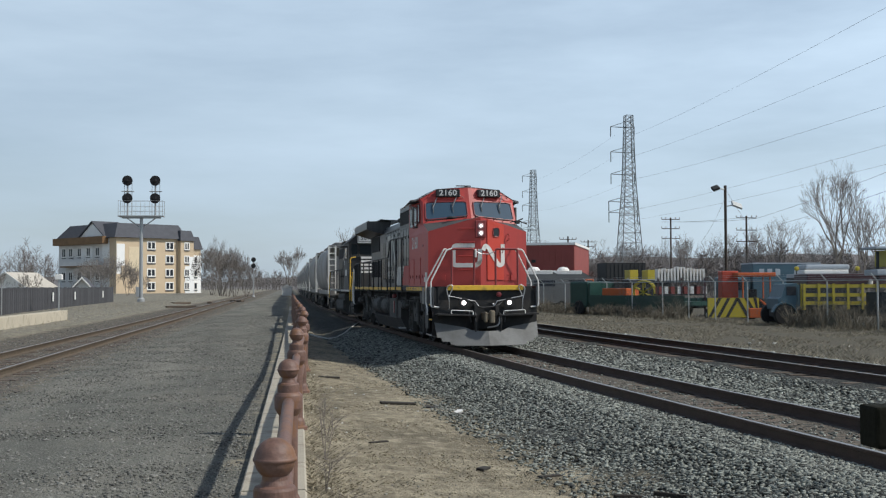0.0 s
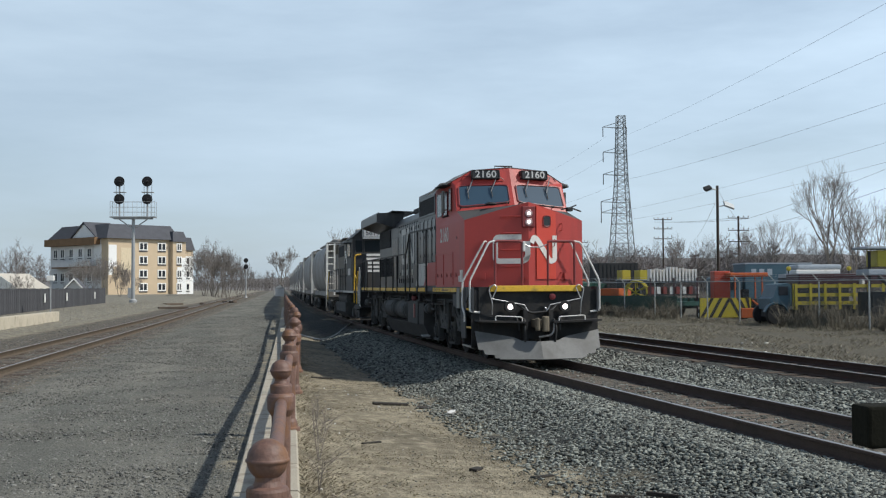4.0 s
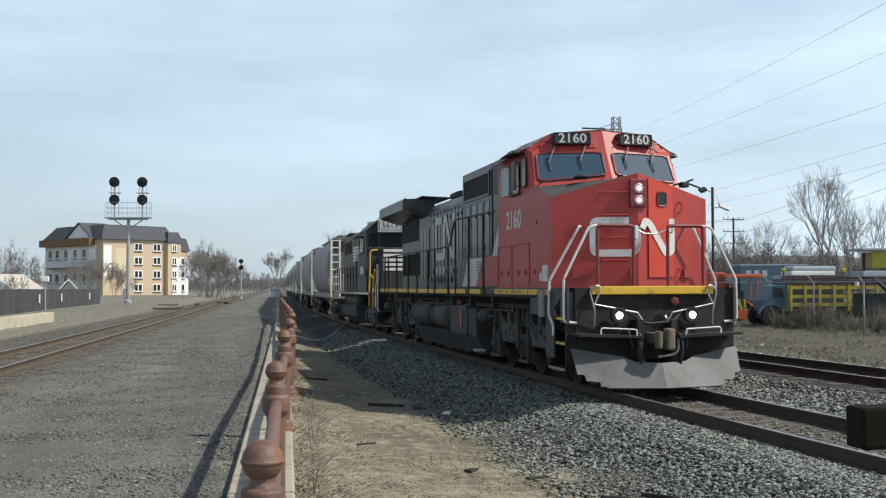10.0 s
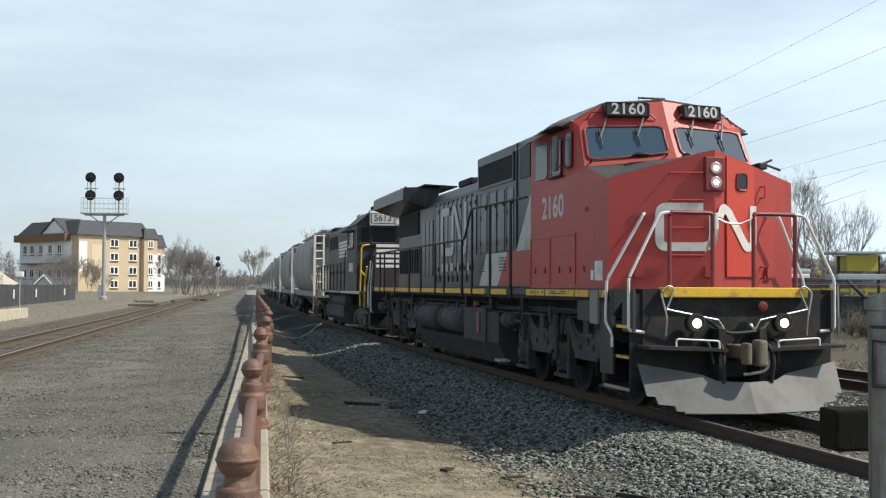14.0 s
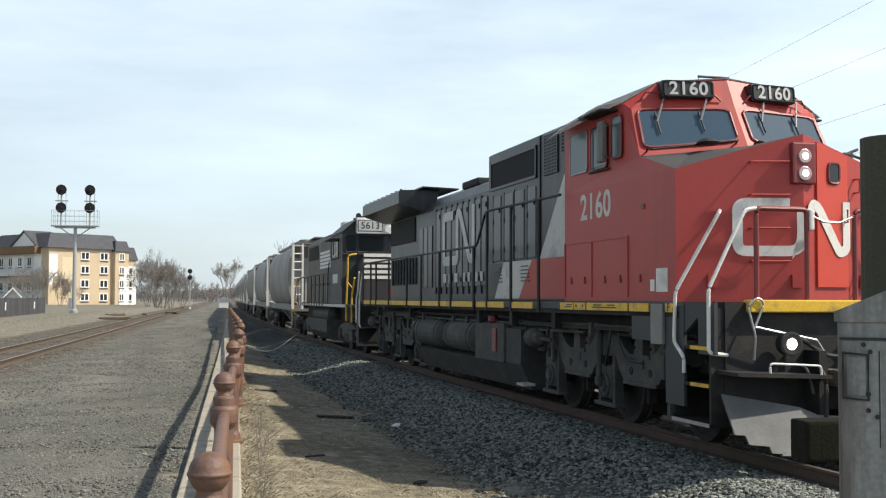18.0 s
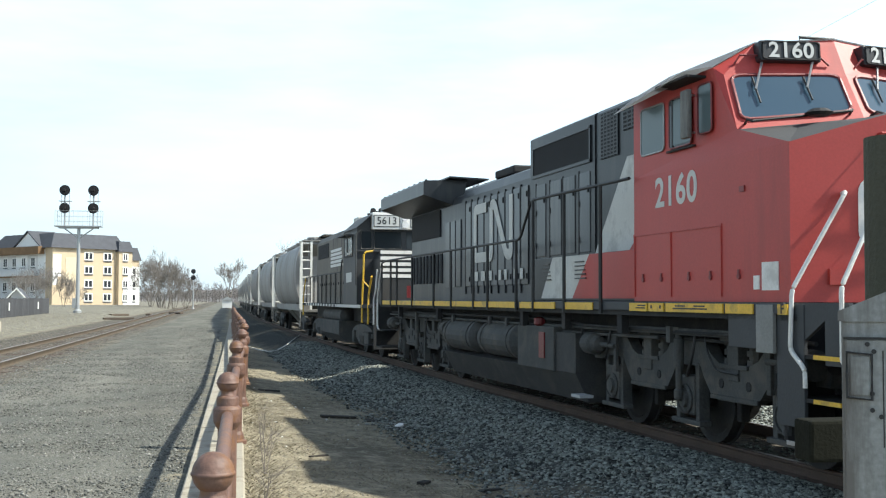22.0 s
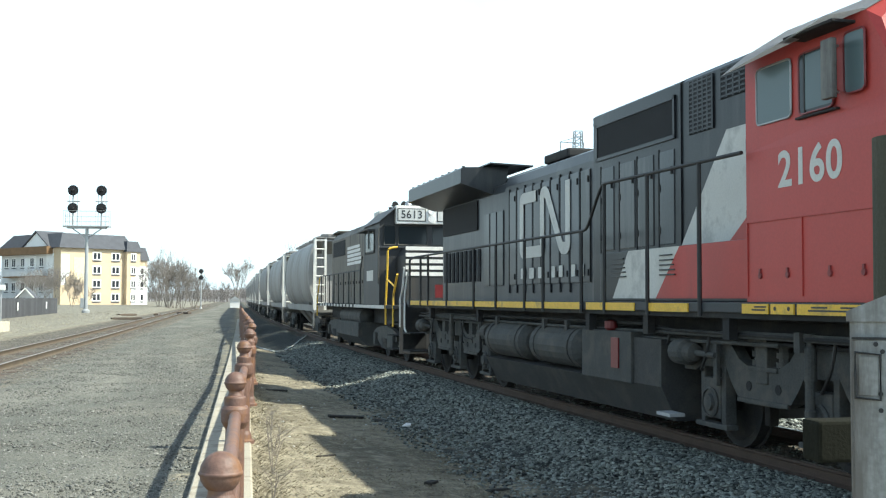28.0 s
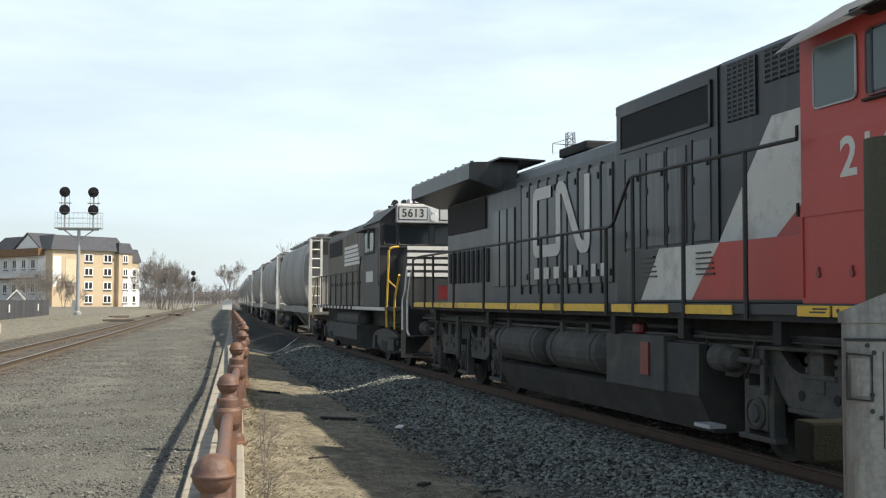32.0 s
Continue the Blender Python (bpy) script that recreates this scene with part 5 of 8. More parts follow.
            turned(bm, [(0.05, y0), (0.2, y0 + 0.03), (0.31, y0 + 0.14), (0.31, y0 + 0.3), (0.325, y0 + 0.3), (0.325, y0 + 0.36), (0.31, y0 + 0.36), (0.31, y1 - 0.36), (0.325, y1 - 0.36), (0.325, y1 - 0.3), (0.31, y1 - 0.3), (0.31, y1 - 0.14), (0.2, y1 - 0.03), (0.05, y1)], 20, at=(s * 1.16, 0, 0.98), axis="y")
            part("air_reservoir", bm, M_truck, th, "dusty grey air reservoir")
        part("equipment_box", boxes((min(s * 1.0, s * 1.4), max(s * 1.0, s * 1.4), 6.45, 8.15, 0.6, 1.27), bevel=0.02), M_truck, th, "dusty grey equipment box")
        part("red_tag", boxes((s * 1.41 - 0.012, s * 1.41 + 0.012, 6.82, 7.05, 0.78, 1.18)), M_redtag, th, "red painted panel")
        part("filler_cap", turned(bmesh.new(), [(0.06, 0), (0.09, 0.03), (0.09, 0.12), (0.03, 0.14)], 12, at=(s * 1.35, 7.2, 1.27)), M_redtag, th)
        part("tank_step", boxes((s * 1.35 - 0.1, s * 1.35 + 0.1, 5.25, 5.6, 0.3, 0.34)), M_roofgrey, th)
        part("conduit", tubes([[(s * 1.3, 0.3, 1.3), (s * 1.32, 5.5, 1.32), (s * 1.28, 6.2, 1.38), (s * 1.28, 18.5, 1.36)], [(s * 1.2, 0.3, 1.22), (s * 1.2, 18, 1.28)]], 0.022, 6), M_frame, th)
    six_wheel_truck(th, 2.6, LOCO_WHEELS)
    six_wheel_truck(th, 15.8, LOCO_WHEELS)
    rc = boxes((-0.15, 0.15, 19.1, 20.0, 0.74, 0.98), bevel=0.03)
    part("coupler", rc, M_frame, th)
    return th


loco = red_engine()
# ---- the second engine, black with white stripes ----
M_nsblack = mat("dull_black_engine_paint", (0.03, 0.03, 0.031), 0.55, 0, 0.3, 1, 35, 0.06, dirt=(0.06, 0.053, 0.045), dirt_amt=0.35, dirt_scale=1.2, streak=True)
M_dust = mat("dusty_hood_paint", (0.17, 0.148, 0.118), 0.7, 0, 0.4, 1, 35, 0.06, dirt=(0.03, 0.029, 0.027), dirt_amt=0.5, dirt_scale=1.1, streak=True)
M_hopper = mat("pale_grey_hopper_paint", (0.27, 0.26, 0.245), 0.55, 0, 0.14, 0.8, 30, 0.05, dirt=(0.17, 0.155, 0.135), dirt_amt=0.5, dirt_scale=0.8, per_piece=0.2, streak=True)
M_ladder = mat("white_ladder_paint", (0.74, 0.72, 0.66), 0.6, 0, 0.12, 2, 30, 0.03)
# darker copy of the hopper grey, the shade of the ends put into it
M_hopend = mat("hopper_grey_darkened_as_shade", (0.2, 0.19, 0.17), 0.7, 0, 0.2, 1, 30, 0.05)
GP_WHEELS, HOP_WHEELS = [], []


def two_axle_truck(parent, y, wheels, r, base, wide=1.12):
    tr = part("truck", boxes((-1.0, 1.0, y - 0.25, y + 0.25, 0.5, 0.85)), M_frame, parent)
    for s in (-1, 1):
        bm = bmesh.new()
        h = base / 2
        prism(bm, [(y + a, b) for a, b in ((-h - 0.4, 0.75), (-h + 0.1, 0.85), (-0.4, 0.92), (0.4, 0.92), (h - 0.1, 0.85), (h + 0.4, 0.75), (h + 0.4, 0.55), (h - 0.2, 0.5), (0.45, 0.3), (-0.45, 0.3), (-h + 0.2, 0.5), (-h - 0.4, 0.55))], s * (wide - 0.12), s * wide)
        part("side_frame", bm, M_truck, tr)
        for k in (-h, h):
            part("journal_box", boxes((s * wide - 0.08, s * wide + 0.08, y + k - 0.15, y + k + 0.15, r - 0.16, r + 0.2), bevel=0.03), M_truck, tr)
        for d in (-0.22, 0, 0.22):
            part("spring", turned(bmesh.new(), [(0.08, 0.32), (0.08, 0.4), (0.06, 0.4), (0.06, 0.48), (0.08, 0.48), (0.08, 0.58)], 8, at=(s * (wide - 0.02), y + d, 0)), M_truck, tr)
    for k in (-base / 2, base / 2):
        wheels.append((wheelset(parent, y + k, r), r))


def black_engine():
    th = thing("locomotive", Matrix(), "dusty black diesel locomotive with white stripes and yellow step rails", "locomotive")
    # long hood
    def hood(y0, y1, top, w, material, name):
        prof = [(-w, 1.5), (-w, top - 0.25), (-w + 0.2, top), (w - 0.2, top), (w, top - 0.25), (w, 1.5)]
        return part(name, loft(bmesh.new(), [[(x, y, z) for x, z in prof] for y in (y0, y1)]), material, th)

    long = hood(6.0, 17.3, 4.2, 0.88, M_dust, "long_hood")
    nose = hood(1.95, 3.4, 3.1, 0.95, M_nsblack, "short_hood")
    bm = bmesh.new()
    W = 1.42
    prof = [(-W, 1.5), (-W, 3.82), (-0.95, 4.22), (0, 4.3), (0.95, 4.22), (W, 3.82), (W, 1.5)]
    loft(bm, [[(x, y, z) for x, z in prof] for y in (3.3, 6.0)])
    cab = part("cab", bm, M_nsblack, th, "black cab with a white number board")
    bm = bmesh.new()
    rp = [(-W - 0.06, 3.8), (-0.96, 4.25), (0, 4.34), (0.96, 4.25), (W + 0.06, 3.8), (0.96, 4.22), (0, 4.3), (-0.96, 4.22)]
    loft(bm, [[(x, y, z) for x, z in rp] for y in (3.1, 6.15)])
    part("cab_roof", bm, M_nsblack, th)
    nb = part("number_board", boxes((-1.0, 1.0, 3.08, 3.32, 3.76, 4.27), bevel=0.03), M_white, th, "white number box with black numerals")
    for c in (-0.56, 0.56):
        part("board_panel", boxes((c - 0.4, c + 0.4, 3.066, 3.09, 3.83, 4.19), bevel=0.01), M_boardblack, nb, "black panel rim")
        part("board_panel", boxes((c - 0.375, c + 0.375, 3.06, 3.07, 3.855, 4.165)), M_numwhite, nb, "white number panel")
    m = Matrix(((1, 0, 0, -0.56), (0, 0, -1, 3.055), (0, 1, 0, 4.01), (0, 0, 0, 1)))
    lettering("5613", 0.31, 0.002, M_boardblack, nb, m, 0.95, 0.01)
    for z in (3.9, 4.12):
        part("headlight", turned(bmesh.new(), [(0.1, 3.03), (0.1, 3.08), (0.03, 3.08)], 14, at=(0, 0, z), axis="y"), M_lens, th)
    part("bell", turned(bmesh.new(), [(0.12, 0), (0.09, 0.1), (0.04, 0.16)], 12, at=(-0.55, 3.6, 4.28)), M_steel, th)
    for x0, x1 in ((-1.3, -0.98), (-0.9, -0.08), (0.08, 0.9), (0.98, 1.3)):
        part("windscreen", boxes((x0, x1, 3.285, 3.31, 3.2, 3.7), bevel=0.005), M_darkglass, cab)
    for s in (-1, 1):
        x = s * (W + 0.004)
        for y0, y1 in ((4.15, 4.75), (4.85, 5.6)):
            part("side_window", boxes((x - 0.012, x + 0.012, y0, y1, 3.05, 3.6), bevel=0.005), M_paleglass, cab)
        part("sun_visor", boxes((min(s * W, s * 1.7), max(s * W, s * 1.7), 4.1, 5.7, 3.62, 3.66)), M_nsblack, cab)
    for i in range(5):
        z = 2.3 + i * 0.17
        part("nose_stripe", boxes((-0.95, 0.95, 1.93, 1.955, z, z + 0.1)), M_white, nose, "white painted bar")
        part("hood_bar", boxes((-0.895, -0.875, 9.8 + 0.1 * i, 13.0, 2.88 + i * 0.14, 2.98 + i * 0.14)), M_white, long, "white painted bar")
    for x0, x1 in ((-1.3, -0.98), (-0.9, -0.08)):
        part("window_frame", tubes([[(x0, 3.28, 3.18), (x1, 3.28, 3.18), (x1, 3.28, 3.72), (x0, 3.28, 3.72), (x0, 3.28, 3.18)]], 0.02, 5), M_truck, cab)
    part("front_ledge", boxes((-1.42, 1.42, 3.22, 3.3, 3.1, 3.15)), M_deckgrey, cab)
    part("front_grab", tubes([arc_path([(-1.44, 3.3, 2.1), (-1.46, 3.24, 2.1), (-1.46, 3.24, 3.62), (-1.3, 3.24, 3.75), (-1.3, 3.3, 3.75)], 0.06, 3)], 0.018, 6), M_truck, cab)
    part("window_frame", tubes([[(-W - 0.012, 4.1, 3.0), (-W - 0.012, 5.65, 3.0), (-W - 0.012, 5.65, 3.64), (-W - 0.012, 4.1, 3.64), (-W - 0.012, 4.1, 3.0)]], 0.022, 5), M_truck, cab)
    part("mirror", boxes((-W - 0.2, -W - 0.17, 3.95, 4.1, 3.1, 3.6), bevel=0.01), M_truck, cab)
    for k, (x, yy) in enumerate(((-0.45, 6.6), (-0.2, 6.5), (0.05, 6.55))):
        part("horn_bell", turned(bmesh.new(), [(0.03, 0.5), (0.04, 0.2), (0.1, 0.0)], 10, at=(x, yy - 0.5, 4.55), axis="y"), M_frame, th)
    part("horn_mount", tubes([[(-0.5, 6.9, 4.5), (0.15, 6.9, 4.5)], [(-0.2, 6.9, 4.2), (-0.2, 6.9, 4.5)]], 0.04, 6), M_frame, th)
    part("antenna", boxes((-0.3, 0.3, 4.4, 4.7, 4.28, 4.42), bevel=0.02), M_frame, th)
    part("exhaust_box", boxes((-0.95, -0.6, 6.1, 7.0, 3.75, 4.35), bevel=0.03), M_letter, th, "pale dusty hood side box")
    part("red_plate", boxes((-0.42, 0.2, 0.72, 0.76, 1.72, 2.05)), M_redtag, th)
    part("cab_number", boxes((-W - 0.008, -W - 0.002, 4.3, 5.4, 2.2, 2.5)), M_letter, cab, "worn pale bar of cab lettering")
    for i in range(16):
        y = 6.5 + i * 0.64
        part("hood_door", boxes((-0.897, -0.875, y - 0.27, y + 0.27, 1.75, 2.7), bevel=0.006), M_dust, long)
        part("latch", boxes((-0.92, -0.89, y - 0.24, y - 0.2, 2.2, 2.3)), M_frame, long)
    part("radiator_screen", boxes((-0.9, -0.86, 13.6, 16.8, 3.3, 3.86)), M_screen, long, "black radiator screen")
    part("air_intake", boxes((-0.92, -0.86, 6.3, 7.6, 3.2, 3.85)), M_screen, long)
    for y in (8.4, 13.9, 15.0, 16.1):
        part("roof_fan", turned(bmesh.new(), [(0.5, 4.14), (0.5, 4.26), (0.42, 4.32), (0.1, 4.3)], 18, at=(0, y, 0)), M_frame, th)
    for y in (10.0, 11.4):
        part("exhaust_pipe", boxes((-0.25, 0.25, y - 0.3, y + 0.3, 4.14, 4.42), bevel=0.04), M_frame, th)
    part("air_horn", tubes([[(-0.2, 7.2, 4.15), (-0.2, 7.2, 4.5), (-0.2, 6.8, 4.55)]], 0.06, 8), M_frame, th)
    part("roof_blister", boxes((-0.7, 0.7, 6.2, 7.6, 4.12, 4.3), bevel=0.05), M_frame, th)
    part("walkway", boxes((-1.48, 1.48, 0.75, 17.3, 1.42, 1.52), bevel=0.01), M_frame, th)
    part("underframe", boxes((-0.85, 0.85, 0.7, 17.3, 0.95, 1.42)), M_frame, th)
    for s in (-1, 1):
        part("sill_stripe", boxes((s * 1.485 - 0.006, s * 1.485 + 0.006, 2.2, 7.0, 1.42, 1.51)), M_letter, th, "worn white sill stripe")
        for k in range(12):
            part("sill_stripe", boxes((s * 1.485 - 0.006, s * 1.485 + 0.006, 7.1 + k * 0.78, 7.5 + k * 0.78, 1.42, 1.51)), M_letter, th, "worn white sill stripe")
        x = s * 1.47
        part("handrail", tubes([[(x, 6.0, 2.95), (x, 6.3, 2.55), (x, 16.3, 2.55)]], 0.02, 6), M_hose, th, "black side handrail")
        for y in (6.3, 7.5, 8.7, 9.9, 11.1, 12.3, 13.5, 14.7, 15.9):
            part("stanchion", tubes([[(x, y, 1.5), (x, y, 2.55)]], 0.022, 6), M_hose, th)
        part("step_rail", tubes([arc_path([(s * 1.2, 1.8, 3.05), (x, 1.75, 3.02), (x, 1.8, 2.4), (x, 2.0, 1.6), (x, 2.0, 1.0)], 0.12, 4)], 0.028, 8), M_yellow, th, "yellow bent step rail")
        part("step_rail", tubes([arc_path([(x, 0.4, 2.3), (x, 0.95, 1.75), (x, 0.95, 0.98)], 0.1, 4)], 0.028, 8), M_yellow, th, "yellow bent step rail")
        part("step_rail", tubes([[(x, 1.85, 2.2), (x, 0.75, 2.0)]], 0.02, 8), M_yellow, th, "yellow bent step rail")
        part("rear_step_rail", tubes([arc_path([(x, 16.4, 2.5), (x, 17.2, 1.7), (x, 17.2, 1.0)], 0.1, 4)], 0.026, 8), M_yellow, th, "yellow rear step rail")
        for z in (0.4, 0.75, 1.1):
            part("step_tread", boxes((s * 1.2 - 0.25, s * 1.2 + 0.25, 1.0, 1.95, z - 0.03, z)), M_frame, th)
            part("step_tread", boxes((s * 1.2 - 0.25, s * 1.2 + 0.25, 16.4, 17.2, z - 0.03, z)), M_frame, th)
        part("step_panel", boxes((s * 0.95 - 0.02, s * 0.95 + 0.02, 0.95, 2.0, 0.4, 1.42)), M_nsblack, th)
        part("air_reservoir", turned(bmesh.new(), [(0.05, 7.4), (0.26, 7.5), (0.26, 11.9), (0.05, 12.0)], 16, at=(s * 1.05, 0, 1.12), axis="y"), M_truck, th, "dusty grey air reservoir")
    part("pilot", boxes((-1.35, 1.35, 0.7, 0.76, 0.3, 1.5)), M_nsblack, th)
    bm = bmesh.new()
    prism(bm, [(-1.38, 0.5), (-1.1, 0.22), (1.1, 0.22), (1.38, 0.5), (1.38, 0.95), (-1.38, 0.95)], 7.2, 12.2, "y")
    part("fuel_tank", bm, M_truck, th, "dusty grey fuel tank")
    two_axle_truck(th, 3.8, GP_WHEELS, 0.508, 2.74, 1.16)
    two_axle_truck(th, 14.2, GP_WHEELS, 0.508, 2.74, 1.16)
    part("coupler", boxes((-0.13, 0.13, 0.0, 0.8, 0.74, 0.98), bevel=0.02), M_frame, th)
    part("coupler", boxes((-0.13, 0.13, 17.2, 18.0, 0.74, 0.98), bevel=0.02), M_frame, th)
    return th


gp = black_engine()


# ---- covered hopper cars ----
def hopper_car():
    th = thing("hopper_car", Matrix(), "pale grey covered hopper car with rounded sides", "freight car", group="hopper cars of the train")
    prof = []
    for k in range(13):
        a = math.pi * (0.5 - 1.0 * k / 12)
        prof.append((-1.06 - 0.46 * math.cos(a), 2.8 + 1.38 * math.sin(a)))
    prof = [(-0.75, 4.36)] + prof + [(-1.1, 1.4)]
    full = prof + [(-x, z) for x, z in prof[::-1]]
    bm = bmesh.new()
    loft(bm, [[(x, y, z) for x, z in full] for y in (2.35, 2.4, 15.35, 15.4)])
    for f in bm.faces:
        f.smooth = abs(f.normal.y) < 0.5
    part("body", bm, M_hopper, th, "pale grey rounded hopper body")
    for y in (2.32, 15.43):
        bm = bmesh.new()
        loft(bm, [[(x * 1.01, y + d, z) for x, z in full] for d in (-0.04, 0.04)])
        part("end_rim", bm, M_hopper, th)
    for y in (6.5, 11.3):
        bm = bmesh.new()
        loft(bm, [[(x * 1.004, y + d, z) for x, z in full] for d in (-0.02, 0.02)])
        part("side_weld", bm, M_hopper, th)
    for s, e in ((1, 1.7), (-1, 16.05)):
        bm = bmesh.new()
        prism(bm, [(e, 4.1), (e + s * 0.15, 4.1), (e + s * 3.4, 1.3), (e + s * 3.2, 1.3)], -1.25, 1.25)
        part("slope_sheet", bm, M_hopend, th, "sloping end sheet, its grey darkened as shade")
        for x in (-1.42, -1.0):
            part("ladder_rail", boxes((x - 0.045, x + 0.045, e - s * 1.15 - 0.03, e - s * 1.15 + 0.03, 1.2, 4.2)), M_ladder, th)
        for i in range(8):
            z = 1.5 + i * 0.37
            part("ladder_rung", tubes([[(-1.42, e - s * 1.15, z), (-1.0, e - s * 1.15, z)]], 0.03, 5), M_ladder, th)
        for x in (-1.0, 1.0):
            part("end_post", boxes((x - 0.05, x + 0.05, e - s * 0.3 - 0.05, e - s * 0.3 + 0.05, 1.2, 4.15)), M_hopper, th)
        for x in (-1.42,):
            for i in range(7):
                z = 1.5 + i * 0.42
                part("side_rung", tubes([[(x, e - s * 1.15, z), (x, e - s * 0.6, z)]], 0.018, 5), M_ladder, th)
            part("ladder_rail", boxes((x - 0.03, x + 0.03, e - s * 0.6 - 0.03, e - s * 0.6 + 0.03, 1.2, 4.2)), M_ladder, th)
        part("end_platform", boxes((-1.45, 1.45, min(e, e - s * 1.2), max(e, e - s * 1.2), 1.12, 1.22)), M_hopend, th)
        part("end_walk", boxes((-1.42, -0.6, min(e, e - s * 1.2), max(e, e - s * 1.2), 4.18, 4.22)), M_hopper, th)
        part("coupler", boxes((-0.13, 0.13, min(e - s * 1.2, e - s * 1.7), max(e - s * 1.2, e - s * 1.7), 0.72, 0.98)), M_frame, th)
        part("grab_iron", tubes([arc_path([(-1.47, e - s * 1.2, 1.15), (-1.47, e - s * 1.2, 0.5), (-1.47, e - s * 0.8, 0.5), (-1.47, e - s * 0.8, 1.15)], 0.05, 3)], 0.016, 5), M_hopper, th)
    part("roof_walk", boxes((-0.45, 0.45, 0.6, 17.2, 4.46, 4.5)), M_hopend, th)
    for i in range(8):
        y = 2.6 + i * 1.8
        part("hatch", turned(bmesh.new(), [(0.38, 4.34), (0.38, 4.43), (0.3, 4.47)], 14, at=(-0.62, y, 0)), M_hopper, th)
    for s in (-1, 1):
        part("side_sill", boxes((s * 1.2 - 0.1, s * 1.2 + 0.1, 0.55, 17.2, 1.14, 1.42)), M_hopper, th)
    for y in (5.6, 8.9, 12.2):
        bm = bmesh.new()
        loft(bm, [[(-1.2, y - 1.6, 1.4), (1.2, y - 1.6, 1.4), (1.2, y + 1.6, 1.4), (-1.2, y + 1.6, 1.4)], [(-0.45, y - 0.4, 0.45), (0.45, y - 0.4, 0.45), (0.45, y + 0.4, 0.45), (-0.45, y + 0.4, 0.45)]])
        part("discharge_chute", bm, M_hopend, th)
    two_axle_truck(th, 2.6, HOP_WHEELS, 0.457, 1.78)
    two_axle_truck(th, 15.2, HOP_WHEELS, 0.457, 1.78)
    return th


hop = hopper_car()
HOPPERS = [hop] + [copy_thing(hop, Matrix()) for _ in range(9)]


# ---- iron railing with ball posts along the concrete edge ----
POST_Y = [4.85 + 4.75 * k for k in range(17)]


def post_x(y):
    return float(np.interp(y, [4.85, 9.6, 14.35, 19.1, 23.9, 28.6, 38, 50, 82], [-0.063, -0.012, 0.085, 0.2, 0.3, 0.31, 0.27, 0.22, 0.2]))


def post_z(y):
    return 0.045 - float(np.interp(y, [4.85, 9.6, 14.35, 19.1], [0.14, 0.11, 0.02, 0.0]))


def railing():
    first = thing("railing_post", pose(post_x(4.85), 4.85, post_z(4.85)), "rust-red turned iron post with a ball top", "railing post", group="ball posts of the railing")
    bm = bmesh.new()
    turned(bm, [(0.14, 0), (0.14, 0.04), (0.11, 0.06), (0.1, 0.12), (0.08, 0.16), (0.08, 0.82), (0.1, 0.85), (0.116, 0.88), (0.12, 0.95), (0.116, 0.99), (0.104, 1.01), (0.092, 1.018), (0.092, 1.08), (0.087, 1.092), (0.064, 1.1), (0.056, 1.12), (0.054, 1.14)], 32)
    part("shaft", bm, M_rust, first)
    bm = bmesh.new()
    prof = [(0.045, 1.12)] + [(0.09 * math.sin(a), 1.21 - 0.09 * math.cos(a)) for a in [0.55 + k * 0.2 for k in range(5)]] + [(0.0905, 1.2), (0.0945, 1.203), (0.0945, 1.213), (0.0905, 1.216)] + \
           [(0.09 * math.sin(a), 1.21 - 0.09 * math.cos(a)) for a in [1.65 + k * 0.24 for k in range(6)]] + [(0.004, 1.3)]
    turned(bm, prof, 28)
    part("ball", bm, M_rust, first, smooth=True)
    for y in POST_Y[1:]:
        copy_thing(first, pose(post_x(y), y, post_z(y), 0, 0, 40 * y))
    for a, b in zip(POST_Y, POST_Y[1:]):
        for z, lab in ((0.975, "rust-red top rail pipe"), (0.5, "rust-red lower rail pipe")):
            bm = bmesh.new()
            tube(bm, [(post_x(a), a + 0.06, z + post_z(a) - 0.045), (post_x(b), b - 0.06, z + post_z(b) - 0.045)], 0.05, 20, cap=False)
            tagged(link("railing_pipe", bm, M_rust, smooth=True), lab + " between two ball posts", "railing", group="pipes of the railing")


railing()


# ---- wooden post, steel cabinet and timber beside the track ----
M_wood = mat("weathered_grey_wood", (0.085, 0.08, 0.058), 0.95, 0, 0.35, 3, 40, 0.6, dirt=(0.06, 0.06, 0.042), dirt_amt=0.5, dirt_scale=2, streak=True)
M_galv = mat("stained_galvanised_steel", (0.27, 0.275, 0.265), 0.6, 0.2, 0.3, 3, 40, 0.1, dirt=(0.12, 0.11, 0.1), dirt_amt=0.5, dirt_scale=5, streak=True)


